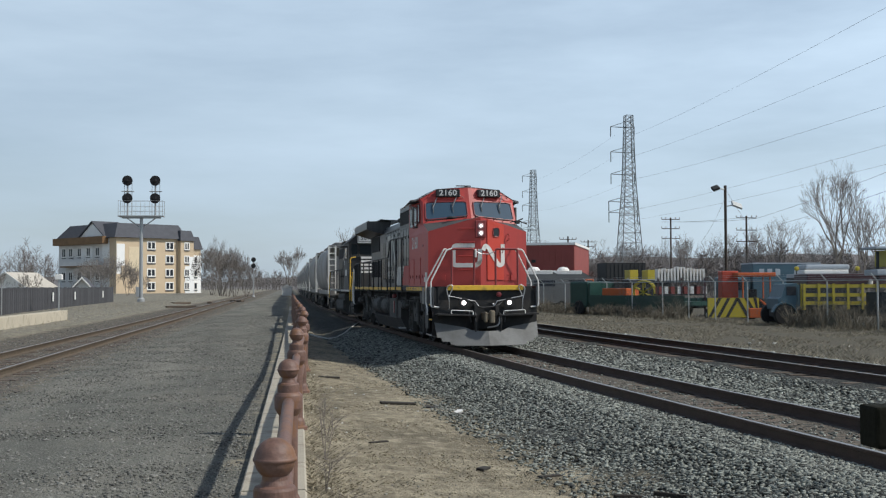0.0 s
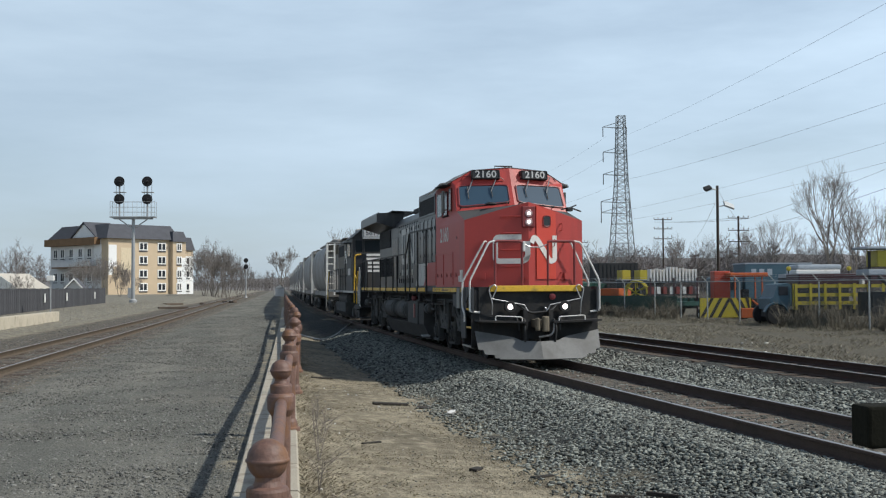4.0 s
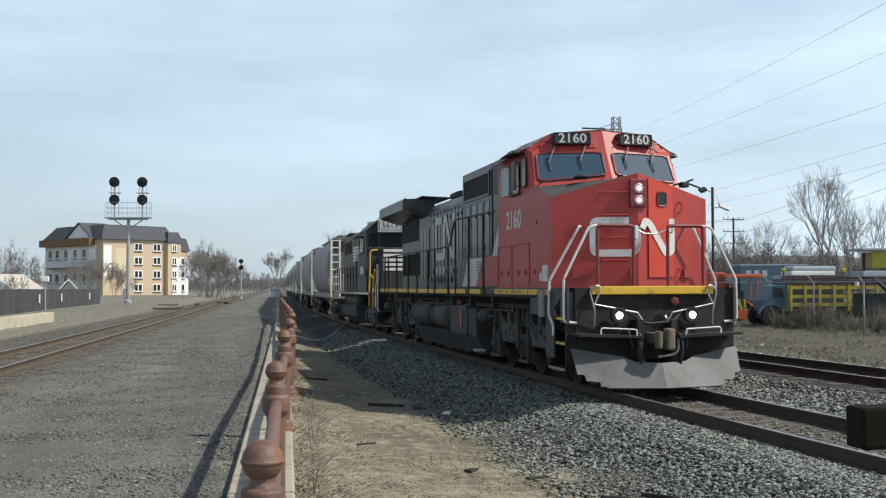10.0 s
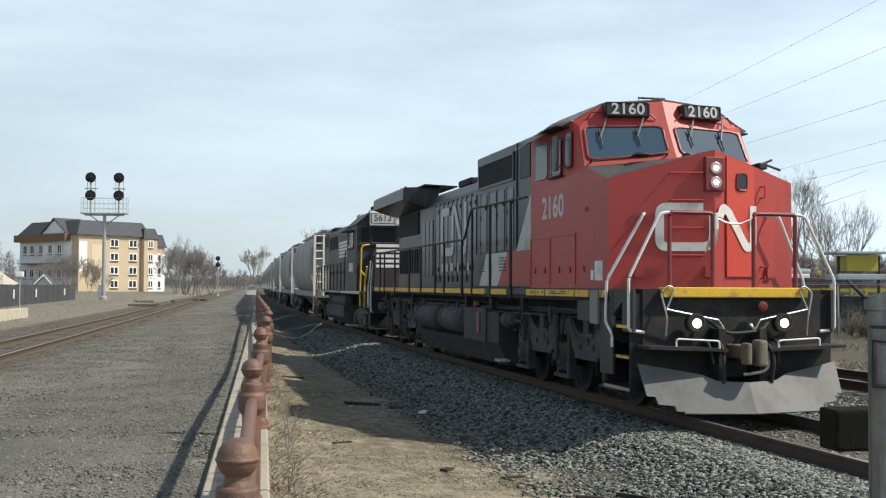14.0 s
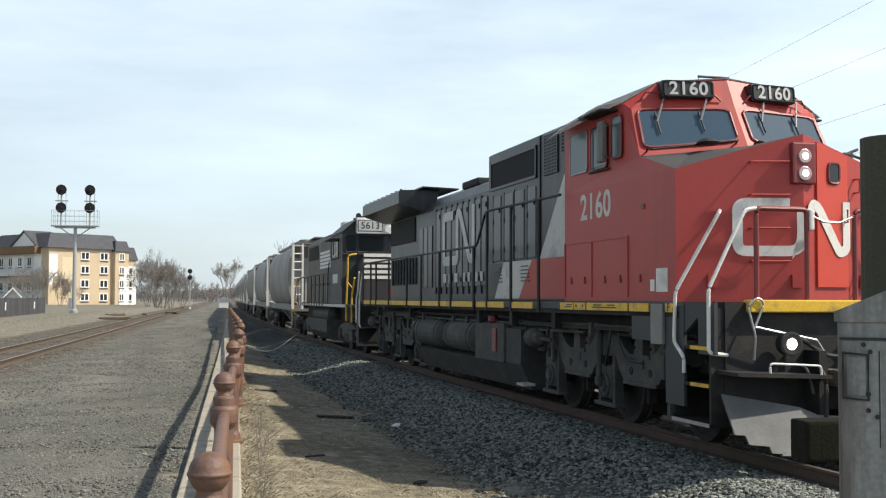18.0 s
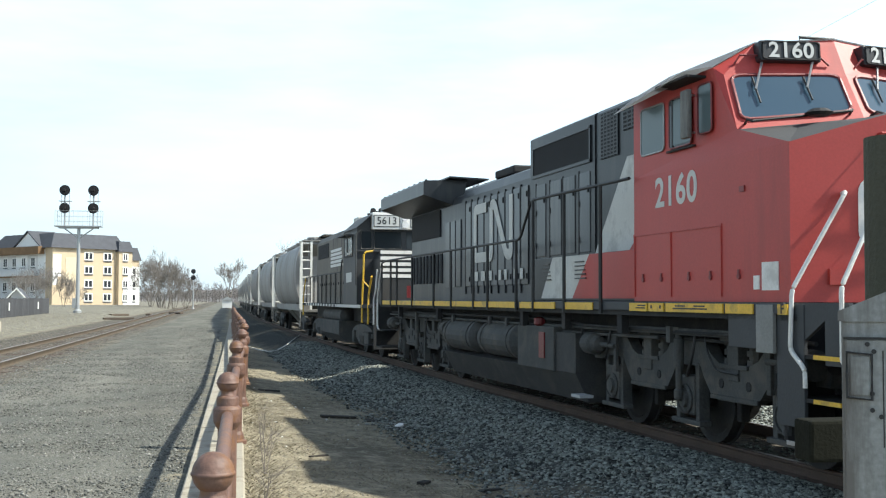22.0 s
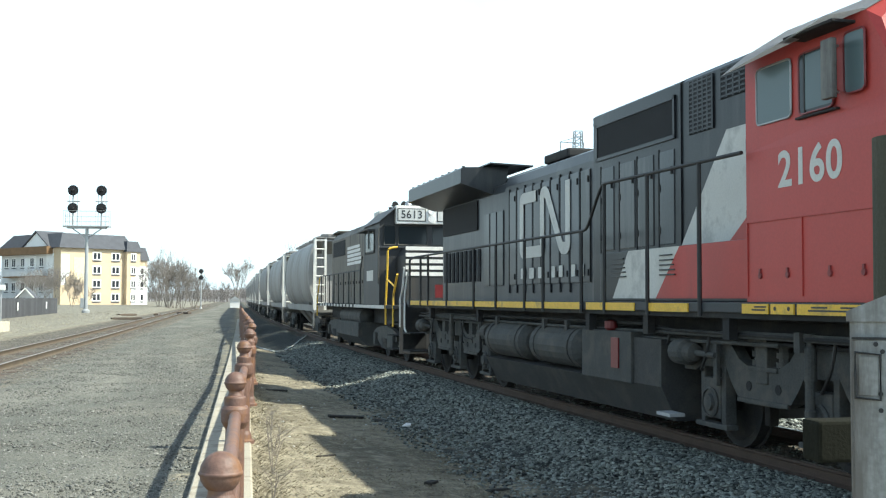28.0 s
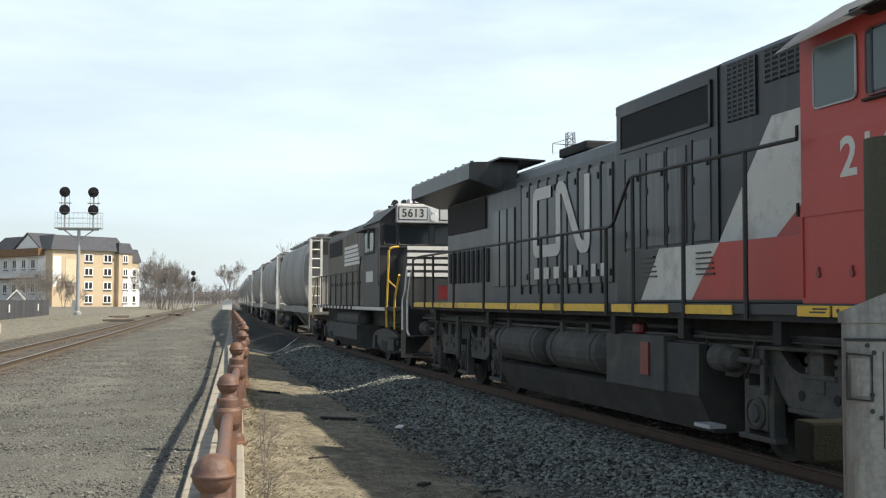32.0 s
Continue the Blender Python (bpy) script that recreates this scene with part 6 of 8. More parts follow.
def lineside():
    bm = bmesh.new()
    tube(bm, [(4.04, 6.25, -0.35), (4.06, 6.25, 0.6), (4.07, 6.25, 1.6), (4.075, 6.25, 2.87)], 0.19, 20)
    tagged(link("wooden_post", bm, M_wood, smooth=False), "short weathered round wooden post beside the cabinet", "post")
    bm = boxes((3.28, 4.1, 5.9, 6.1, 0.92, 1.16), bevel=0.02)
    tb = tagged(link("timber", bm, mat("creosoted_timber", (0.016, 0.0165, 0.012), 0.95, 0, 0.35, 3, 40, 0.25, spec=0.1, streak=True)), "old squared timber bolted to the wooden post", "timber")
    th = thing("steel_cabinet", pose(3.33, 5.15, ground_z(3.3, 5.15) - 0.03, 0, 0, -33), "stained grey galvanised steel equipment cabinet with a peaked lid", "cabinet")
    top = 1.91 - (ground_z(3.3, 5.15) - 0.03)
    part("body", boxes((-0.24, 0.24, -0.3, 0.3, 0.0, top - 0.14), bevel=0.008), M_galv, th)
    bm = bmesh.new()
    prism(bm, [(-0.255, top - 0.16), (-0.255, top - 0.11), (0, top), (0.255, top - 0.11), (0.255, top - 0.16)], -0.315, 0.33, "y")
    part("lid", bm, M_galv, th, "peaked steel lid")
    part("door", boxes((-0.225, 0.225, -0.312, -0.298, 0.15, top - 0.25), bevel=0.004), M_galv, th)
    part("drip_edge", boxes((-0.23, 0.23, -0.322, -0.3, top - 0.246, top - 0.236)), M_hose, th)
    hz = top - 0.42
    rim_ = [(-0.215, hz), (-0.215, hz - 0.11), (-0.1, hz - 0.12), (-0.1, hz + 0.1), (-0.215, hz + 0.11), (-0.215, hz)]
    part("hasp", tubes([[(a, -0.325, b) for a, b in rim_]], 0.008, 6), M_hose, th, "bent dark steel hasp")
    part("hasp_plate", boxes((-0.2, -0.11, -0.32, -0.31, hz - 0.1, hz + 0.09), bevel=0.003), M_galv, th)
    part("hinge_slot", boxes((-0.052, -0.046, -0.3135, -0.308, hz - 0.35, hz + 0.12)), M_hose, th)
    for a, b in ((-0.12, hz + 0.15), (-0.09, hz + 0.115), (-0.1, hz - 0.09), (-0.1, hz - 0.17), (-0.06, hz - 0.2), (0.16, hz - 0.6)):
        part("bolt", turned(bmesh.new(), [(0.012, -0.322), (0.012, -0.305)], 8, at=(a, 0, b), axis="y"), M_hose, th)


lineside()
# ---- signals and buildings beyond the lot ----
M_mast = mat("dull_silver_mast", (0.36, 0.37, 0.37), 0.55, 0.3, 0.15, 2, 30, 0.05)
M_disc = mat("matt_black_disc", (0.012, 0.012, 0.014), 0.9)
M_stucco = mat("ochre_stucco", (0.54, 0.425, 0.29), 0.9, 0, 0.1, 0.4, 8, 0.05, dirt=(0.5, 0.4, 0.27), dirt_amt=0.3, dirt_scale=0.3)
M_wrap = mat("white_building_wrap", (0.78, 0.78, 0.76), 0.8, 0, 0.06, 0.5, 8, 0.03)
M_bluewall = mat("pale_grey_siding", (0.64, 0.63, 0.61), 0.85, 0, 0.1, 0.5, 8, 0.05)
M_shingle = mat("dark_grey_shingle", (0.075, 0.078, 0.088), 0.95, 0, 0.2, 1, 12, 0.2)
M_brownroof = mat("brown_shingle_band", (0.2, 0.12, 0.06), 0.9, 0, 0.25, 1, 12, 0.2)
M_trim = mat("white_trim", (0.75, 0.74, 0.7), 0.7, 0, 0.06)
M_pane = glass("dark_window_pane", (0.03, 0.033, 0.04), 0.2, 0.25)
M_boards = mat("charcoal_fence_boards", (0.055, 0.055, 0.06), 0.9, 0, 0.25, 2, 20, 0.2, per_piece=0.2)
M_beige = mat("beige_concrete_wall", (0.5, 0.45, 0.35), 0.9, 0, 0.15, 1, 20, 0.2, dirt=(0.33, 0.29, 0.22), dirt_amt=0.35)


def signal_mast():
    th = thing("signal_mast", pose(-14.85, 115, 0.36, 0, 0, -4), "tall silver signal mast with four dark round heads", "railway signal")
    part("mast", turned(bmesh.new(), [(0.4, 0), (0.4, 0.25), (0.2, 0.4), (0.19, 4), (0.16, 8.4)], 16), M_mast, th)
    part("relay_box", boxes((-0.5, -0.17, -0.2, 0.2, 0.5, 1.5), bevel=0.03), M_mast, th)
    part("bracket", boxes((-1.9, 1.9, -0.35, 0.35, 8.4, 8.62)), M_mast, th)
    for s in (-1, 1):
        part("brace", tubes([[(0, 0, 7.4), (s * 1.4, 0, 8.4)]], 0.06, 6), M_mast, th)
    for x in (-2.2, 2.2):
        for y in (-0.5, 0.5):
            part("rail_post", tubes([[(x, y, 8.5), (x, y, 10.2)]], 0.022, 5), M_mast, th)
    part("platform", boxes((-2.25, 2.25, -0.55, 0.55, 8.56, 8.66)), M_mast, th)
    for z in (9.1, 9.6, 10.15):
        for y in (-0.5, 0.5):
            part("guard_rail", tubes([[(-2.2, y, z), (2.2, y, z)]], 0.014, 5), M_mast, th)
    for i in range(9):
        x = -1.8 + i * 0.45
        if abs(abs(x) - 1.35) > 0.3:
            part("baluster", tubes([[(x, -0.5, 8.6), (x, -0.5, 10.15)]], 0.012, 4), M_mast, th)
    for s in (-1, 1):
        part("head_pole", tubes([[(s * 1.38, 0, 8.6), (s * 1.38, 0, 12.4)]], 0.09, 8), M_mast, th)
        for x in (-0.38, 0.38):
            part("ladder_rail", tubes([[(s * 1.38 + x, 0.25, 8.7), (s * 1.38 + x, 0.25, 12.0)]], 0.03, 5), M_mast, th)
        part("ladder_stage", boxes((s * 1.38 - 0.6, s * 1.38 + 0.6, -0.1, 0.5, 11.1, 11.16)), M_mast, th)
        for z in (10.42, 12.2):
            h = part("signal_head", turned(bmesh.new(), [(0.1, -0.22), (0.52, -0.2), (0.52, -0.14), (0.2, -0.1), (0.2, 0.3), (0.05, 0.32)], 24, at=(s * 1.38, 0, z), axis="y"), M_disc, th, "matt black round signal head")
            part("hood", turned(bmesh.new(), [(0.12, -0.5), (0.14, -0.2)], 14, at=(s * 1.38, 0, z), axis="y"), M_disc, h)


signal_mast()


def small_signal(x, y, zb, top):
    th = thing("signal_mast", pose(x, y, zb), "slim signal mast with two dark round heads", "railway signal")
    part("mast", turned(bmesh.new(), [(0.3, 0), (0.12, 0.3), (0.1, top)], 10), M_mast, th)
    for z in (top - 1.1, top):
        part("signal_head", turned(bmesh.new(), [(0.1, -0.25), (0.42, -0.22), (0.42, -0.14), (0.2, 0.2)], 18, at=(0, 0, z), axis="y"), M_disc, th, "matt black round signal head")


small_signal(-6.4, 200, 0.0, 6.6)


def window(th, x, z, w, h, face_y=0.0, side=False):
    """A twin white-framed window on a wall that faces -y, or -x."""
    m = Matrix.Rotation(radians(-90), 4, "Z") if side else Matrix()
    fr = boxes((-w / 2 - 0.26, w / 2 + 0.26, -0.1, 0.05, -h / 2 - 0.24, h / 2 + 0.24))
    at_ = Matrix.Translation((0, x, z)) @ m if side else Matrix.Translation((x, face_y, z))
    fr.transform(at_)
    wd = part("window", fr, M_trim, th, "white-framed twin window")
    for a, b in ((-w / 2, -0.13), (0.13, w / 2)):
        pn = boxes((a, b, -0.13, -0.09, -h / 2, h / 2))
        pn.transform(at_)
        part("pane", pn, M_pane, wd)
    sl = boxes((-w / 2 - 0.2, w / 2 + 0.2, -0.16, 0.0, -h / 2 - 0.5, -h / 2 - 0.3))
    sl.transform(at_)
    part("sill_vent", sl, M_shingle, wd)


def apartment_house():
    th = thing("apartment_house", pose(-36.1, 240, 0.2, 0, 0, 39.7) @ Matrix.Diagonal((0.94, 0.86, 0.96, 1)), "ochre four-storey apartment house under construction with a dark roof", "apartment building")
    # local x runs along the sunlit front, y into the depth
    part("front_wall", boxes((0, 18.2, 0, 27.6, 0, 12.6)), M_stucco, th, "ochre stucco walls")
    part("side_cladding", boxes((-0.06, 0.0, 3.0, 27.6, 0, 11.4)), M_bluewall, th, "pale grey siding in the shade")
    part("side_patch", boxes((-0.12, -0.05, 3.2, 6.2, 8.0, 12.4)), M_wrap, th, "white wrapped wall patch")
    part("side_patch", boxes((-0.12, -0.05, 11.0, 16.5, 7.2, 11.0)), M_wrap, th, "white wrapped wall patch")
    part("corner_panel", boxes((3.2, 6.0, -0.05, 0.0, 5.2, 10.6)), mat("pale_stucco", (0.62, 0.52, 0.36), 0.9), th, "paler stucco panel")
    part("corner_wrap", boxes((0.1, 2.1, -0.06, 0.0, 6.4, 11.2)), M_wrap, th, "white wrapped wall patch")
    part("corner_wrap", boxes((0.1, 1.3, -0.06, 0.0, 4.6, 6.4)), M_wrap, th, "white wrapped wall patch")
    bm = bmesh.new()
    a = [(-0.8, -0.8, 12.6), (18.6, -0.8, 12.6), (18.6, 28.4, 12.6), (-0.8, 28.4, 12.6)]
    b = [(1.5, 2.2, 15.9), (17.6, 2.2, 15.9), (17.6, 25, 15.9), (1.5, 25, 15.9)]
    loft(bm, [a, b])
    part("roof", bm, M_shingle, th, "dark grey shingle roof")
    bm = bmesh.new()
    prism(bm, [(3.6, 12.5), (10.0, 16.2), (17.0, 12.5)], -0.5, 5.0, "x")
    part("gable", bm, M_wrap, th, "white unfinished gable")
    bm = bmesh.new()
    prism(bm, [(3.2, 12.55), (10.0, 16.5), (10.0, 16.2), (3.6, 12.5)], -0.9, 6.0, "x")
    part("gable_roof", bm, M_shingle, th)
    bm = bmesh.new()
    prism(bm, [(10.0, 16.2), (10.0, 16.5), (17.4, 12.55), (17.0, 12.5)], -0.9, 6.0, "x")
    part("gable_roof", bm, M_shingle, th)
    part("roof_band", boxes((-1.6, 0.0, 3.4, 27.8, 11.3, 12.9)), M_brownroof, th, "brown roof band")
    part("balcony", boxes((-1.6, -0.05, 5.5, 24, 6.2, 6.5)), M_brownroof, th)
    part("balcony_rail", boxes((-1.6, -1.5, 5.5, 24, 6.5, 7.6)), M_bluewall, th)
    # stepped end bays
    part("end_bay", boxes((16.2, 19.8, -1.2, 20, 0, 12.2)), M_stucco, th, "ochre stucco walls")
    part("end_bay", boxes((19.0, 23.6, 1.6, 22, 0, 10.4)), M_stucco, th, "ochre stucco walls")
    part("wrap", boxes((19.4, 23.64, 1.52, 1.6, 0, 7.4)), M_wrap, th, "white wrapped wall patch")
    part("wrap", boxes((21.4, 23.64, 1.52, 1.6, 7.4, 9.0)), M_wrap, th, "white wrapped wall patch")
    part("wrap", boxes((17.4, 19.84, -1.28, -1.2, 0, 6.4)), M_wrap, th, "white wrapped wall patch")
    part("wrap", boxes((18.6, 19.84, -1.28, -1.2, 6.4, 8.6)), M_wrap, th, "white wrapped wall patch")
    for x0, x1, y0, y1, z0, z1 in ((15.9, 20.1, -1.6, 20.4, 12.2, 14.6), (18.8, 24.0, 1.2, 22.4, 10.4, 13.4)):
        bm = bmesh.new()
        loft(bm, [[(x0, y0, z0), (x1, y0, z0), (x1, y1, z0), (x0, y1, z0)], [(x0 + 0.8, y0 + 1.2, z1), (x1 - 0.5, y0 + 1.2, z1), (x1 - 0.5, y1 - 1, z1), (x0 + 0.8, y1 - 1, z1)]])
        part("roof", bm, M_shingle, th, "dark grey shingle roof")
    for z in (1.9, 4.9, 7.95, 11.0):
        window(th, 9.0, z, 1.75, 1.35)
        window(th, 13.9, z, 1.75, 1.35)
        window(th, 17.9, z, 0.95, 1.3, -1.2)
        if z < 10:
            window(th, 21.6, z, 1.5, 1.3, 1.5)
    for z in (4.2, 9.6):
        for y in (8.5, 12.8, 17.2, 21.5, 25.0):
            window(th, y, z, 1.5, 1.7, side=True)


apartment_house()


def house(x, y, z, rz, w, d, h, roof, wallm, label, roofm=M_shingle):
    th = thing("house", pose(x, y, z, 0, 0, rz), label, "house")
    part("wall", boxes((-w / 2, w / 2, 0, d, 0, h)), wallm, th)
    bm = bmesh.new()
    prism(bm, [(-w / 2, h), (0, h + roof), (w / 2, h)], 0, d, "y")
    part("gable", bm, wallm, th)
    for s in (-1, 1):
        bm = bmesh.new()
        prism(bm, [(0, h + roof + 0.25), (s * (w / 2 + 0.5), h - 0.3), (s * (w / 2 + 0.5), h - 0.1 + 0.1), (0, h + roof + 0.02)], -0.5, d + 0.5, "y")
        part("roof", bm, roofm, th)
        bm = bmesh.new()
        prism(bm, [(0, h + roof + 0.05), (s * (w / 2 + 0.45), h - 0.35), (s * (w / 2 + 0.45), h - 0.1), (0, h + roof + 0.3)], -0.6, -0.5, "y")
        part("bargeboard", bm, M_trim, th, "white bargeboard")
    for xx in (-w / 4, w / 4):
        window(th, xx, h * 0.6, 1.0, 1.2)


house(-44.0, 182, 0.4, -20, 7.0, 8, 1.4, 2.2, M_trim, "pale house with a low sunlit tan roof", mat("tan_shingle", (0.45, 0.42, 0.36), 0.9, 0, 0.15, 1, 12, 0.2))
house(-27.2, 152, 0.4, 5, 2.6, 6, 1.0, 1.5, M_bluewall, "low grey house with a white-edged gable")


def board_fence():
    th = thing("board_fence", Matrix(), "charcoal board fence with pale posts along the bank", "fence")
    pts = [(-12.2, 40.0), (-15.3, 62.0), (-16.3, 85.0), (-17.1, 112.0)]
    rnd = random.Random(3)
    shared = None
    total = 0.0
    for (xa, ya), (xb, yb) in zip(pts, pts[1:]):
        length = math.hypot(xb - xa, yb - ya)
        k = int(length / 0.6)
        for i in range(k):
            f = (i + 0.5) / k
            x, y = xa + (xb - xa) * f, ya + (yb - ya) * f
            if shared is None:
                ob = part("board", boxes((-0.285, 0.285, -0.02, 0.02, 0, 1.5)), M_boards, th)
                shared = ob.data
            else:
                ob = new("board", shared)
                ob.parent = th
            ob.matrix_basis = Matrix.Translation((x, y, ground_z(x, y) - 0.05 + rnd.uniform(-0.03, 0.03))) @ Matrix.Rotation(math.atan2(yb - ya, xb - xa), 4, "Z")
            if i % 2 == 0 and ya < 50:
                part("fence_post", tubes([[(x + 0.08, y, ground_z(x, y) - 0.1), (x + 0.08, y, ground_z(x, y) + 1.62)]], 0.028, 6), M_mast, th)
    part("marker", boxes((-16.32, -16.28, 88.0, 88.35, 0.9, 1.5)), M_trim, th)
    part("marker", boxes((-15.9, -15.86, 78.0, 78.3, 0.9, 1.5)), M_trim, th)
    part("marker", boxes((-16.85, -16.8, 104.0, 104.4, 0.9, 1.5)), M_trim, th)


board_fence()
bm = bmesh.new()
box(bm, -12.2, -11.75, 30, 61.5, -0.2, 0.62, bevel=0.03)
tagged(link("retaining_wall", bm, M_beige), "low beige concrete retaining wall", "wall", kind="structure")
th_ = thing("lamp_post", pose(-13.9, 70, 0.3), "thin pole with a small white lamp box", "lamp post")
part("pole", tubes([[(0, 0, 0), (0, 0, 2.1)]], 0.05, 8), M_mast, th_)
part("lamp_box", boxes((-0.22, 0.22, -0.15, 0.15, 2.0, 2.32), bevel=0.04), M_trim, th_)
th_ = thing("lineside_hut", pose(-0.6, 232, 0.0) @ Matrix.Scale(0.75, 4), "small pale lineside hut with a peaked roof", "hut")
part("wall", boxes((-1.3, 1.3, 0, 2, -0.2, 2.2)), M_bluewall, th_)
bm = bmesh.new()
prism(bm, [(-1.6, 2.1), (0, 3.0), (1.6, 2.1)], -0.3, 2.3, "y")
part("roof", bm, M_mast, th_)
# crossing timbers far down the platform track
for k, (x, y) in enumerate(((-9.5, 100), (-11.2, 118), (-8.9, 128), (-6.5, 140))):
    bm = boxes((-1.3, 1.3, -0.25, 0.25, 0, 0.22), bevel=0.03)
    ob = tagged(link("old_tie", bm, M_tie), "dark old wooden tie lying by the track", "tie", group="old ties by the far track")
    ob.matrix_world = pose(x, y, ground_z(x, y), 0, 0, 20 + 35 * k)
# ---- the works yard beyond the second track ----
M_chain = mat("grey_chain_link_wire", (0.2, 0.22, 0.21), 0.6, 0.4, 0.15)
M_post = mat("grey_fence_pipe", (0.42, 0.44, 0.43), 0.55, 0.4, 0.2)
M_tyellow = mat("yellow_machine_paint", (0.42, 0.35, 0.03), 0.5, 0, 0.15, 2, 30, 0.05, dirt=(0.35, 0.27, 0.05), dirt_amt=0.3)
M_torange = mat("orange_machine_paint", (0.46, 0.1, 0.022), 0.5, 0, 0.15, 2, 30, 0.05, dirt=(0.3, 0.09, 0.03), dirt_amt=0.3)
M_tgreen = mat("dark_green_truck_paint", (0.012, 0.05, 0.04), 0.45, 0, 0.2, 2, 30, 0.05)
M_tblue = mat("dusty_blue_truck_paint", (0.05, 0.105, 0.14), 0.5, 0, 0.2, 2, 30, 0.05)
M_tdark = mat("dark_steel", (0.02, 0.021, 0.022), 0.7, 0.1, 0.3)
M_maroon = mat("maroon_paint", (0.05, 0.02, 0.025), 0.5, 0, 0.2)
M_palegrey = mat("pale_machine_grey", (0.36, 0.4, 0.44), 0.5, 0.1, 0.15)
M_brick = mat("red_metal_siding", (0.25, 0.06, 0.05), 0.75, 0, 0.15, 1, 20, 0.1)
M_rubber = mat("tyre_rubber", (0.018, 0.018, 0.018), 0.85, 0, 0.2)
M_polewood = mat("dark_pole_wood", (0.06, 0.045, 0.035), 0.95, 0, 0.25, 2, 20, 0.2)
M_lattice = mat("galvanised_lattice", (0.24, 0.26, 0.27), 0.6, 0.4, 0.15)


def chain_fence():
    th = thing("chain_link_fence", Matrix(), "grey chain-link fence with slanted barbed-wire arms", "fence")
    p0, p1 = Vector((16.5, 100.0, 0)), Vector((26.2, 34.0, 0))
    d = (p1 - p0)
    length = d.length
    d.normalize()
    ys = [100, 93, 87, 82.5, 78.3, 74.28, 71.2, 67.49, 63.45, 60.34, 57.45, 54.27, 51.12, 47.65, 44.19, 40.7, 37.3, 34]
    def on(y):
        f = (p0.y - y) / (p0.y - p1.y)
        q = p0.lerp(p1, f)
        return Vector((q.x, q.y, ground_z(q.x, q.y)))
    for y in ys:
        q = on(y)
        part("fence_post", tubes([[q + Vector((0, 0, -0.2)), q + Vector((0, 0, 2.15))]], 0.04, 8), M_post, th)
        part("barb_arm", tubes([[q + Vector((0, 0, 2.1)), q + Vector((-0.33, -0.05, 2.42))]], 0.025, 5), M_post, th)
    ends = [on(y) for y in ys]
    part("top_rail", tubes([[q + Vector((0, 0, 2.13)) for q in ends]], 0.028, 6), M_post, th)
    for k in (0.35, 0.7, 1.0):
        part("barbed_wire", tubes([[q + Vector((-0.33 * k, -0.05 * k, 2.1 + 0.32 * k)) for q in ends]], 0.006, 4), M_post, th)
    # woven wire, both slants
    verts, faces = [], []
    step = 0.085
    nrm = Vector((-d.y, d.x, 0)) * 0.01
    for s in (1, -1):
        k = int((length + 2.2) / step)
        for i in range(k):
            a0 = i * step - (2.1 if s > 0 else 0)
            a1 = a0 + 2.05 * s
            if min(a0, a1) < 0 or max(a0, a1) > length:
                continue
            q0, q1 = p0 + d * a0 + nrm * s, p0 + d * a1 + nrm * s
            z0 = ground_z(q0.x, q0.y) + 0.05
            w = d * 0.0028
            b = len(verts)
            verts += [tuple(q0 - w + Vector((0, 0, z0))), tuple(q0 + w + Vector((0, 0, z0))), tuple(q1 + w + Vector((0, 0, z0 + 2.05))), tuple(q1 - w + Vector((0, 0, z0 + 2.05)))]
            faces.append((b, b + 1, b + 2, b + 3))
    me = bpy.data.meshes.new("woven_wire")
    me.from_pydata(verts, [], faces)
    me.materials.append(M_chain)
    ob = new("woven_wire", me)
    ob.parent = th
    ob["kind"] = "stuff"


chain_fence()


def tyre(parent, x, y, r, w=0.28):
    t = part("wheel", turned(bmesh.new(), [(r * 0.55, -w / 2), (r * 0.9, -w / 2), (r, -w / 2 + 0.04), (r, w / 2 - 0.04), (r * 0.9, w / 2), (r * 0.55, w / 2)], 18, at=(x, y, r), axis="x"), M_rubber, parent)
    part("rim", turned(bmesh.new(), [(0.1, -w / 2 - 0.01), (r * 0.5, -w / 2 + 0.02), (r * 0.55, -w / 2 + 0.01), (r * 0.55, w / 2 - 0.01), (0.1, w / 2)], 14, at=(x, y, r), axis="x"), M_post, t)
    return t


def side_tyre(parent, x, y, r, w=0.28):
    t = part("wheel", turned(bmesh.new(), [(r * 0.55, -w / 2), (r * 0.9, -w / 2), (r, -w / 2 + 0.04), (r, w / 2 - 0.04), (r * 0.9, w / 2), (r * 0.55, w / 2)], 18, at=(x, y, r), axis="y"), M_rubber, parent)
    part("rim", turned(bmesh.new(), [(0.1, -w / 2 - 0.01), (r * 0.5, -w / 2 + 0.02), (r * 0.5, w / 2 - 0.02), (0.1, w / 2)], 14, at=(x, y, r), axis="y"), M_tdark, t)
    return t


def gz(x, y):
    return ground_z(x, y)


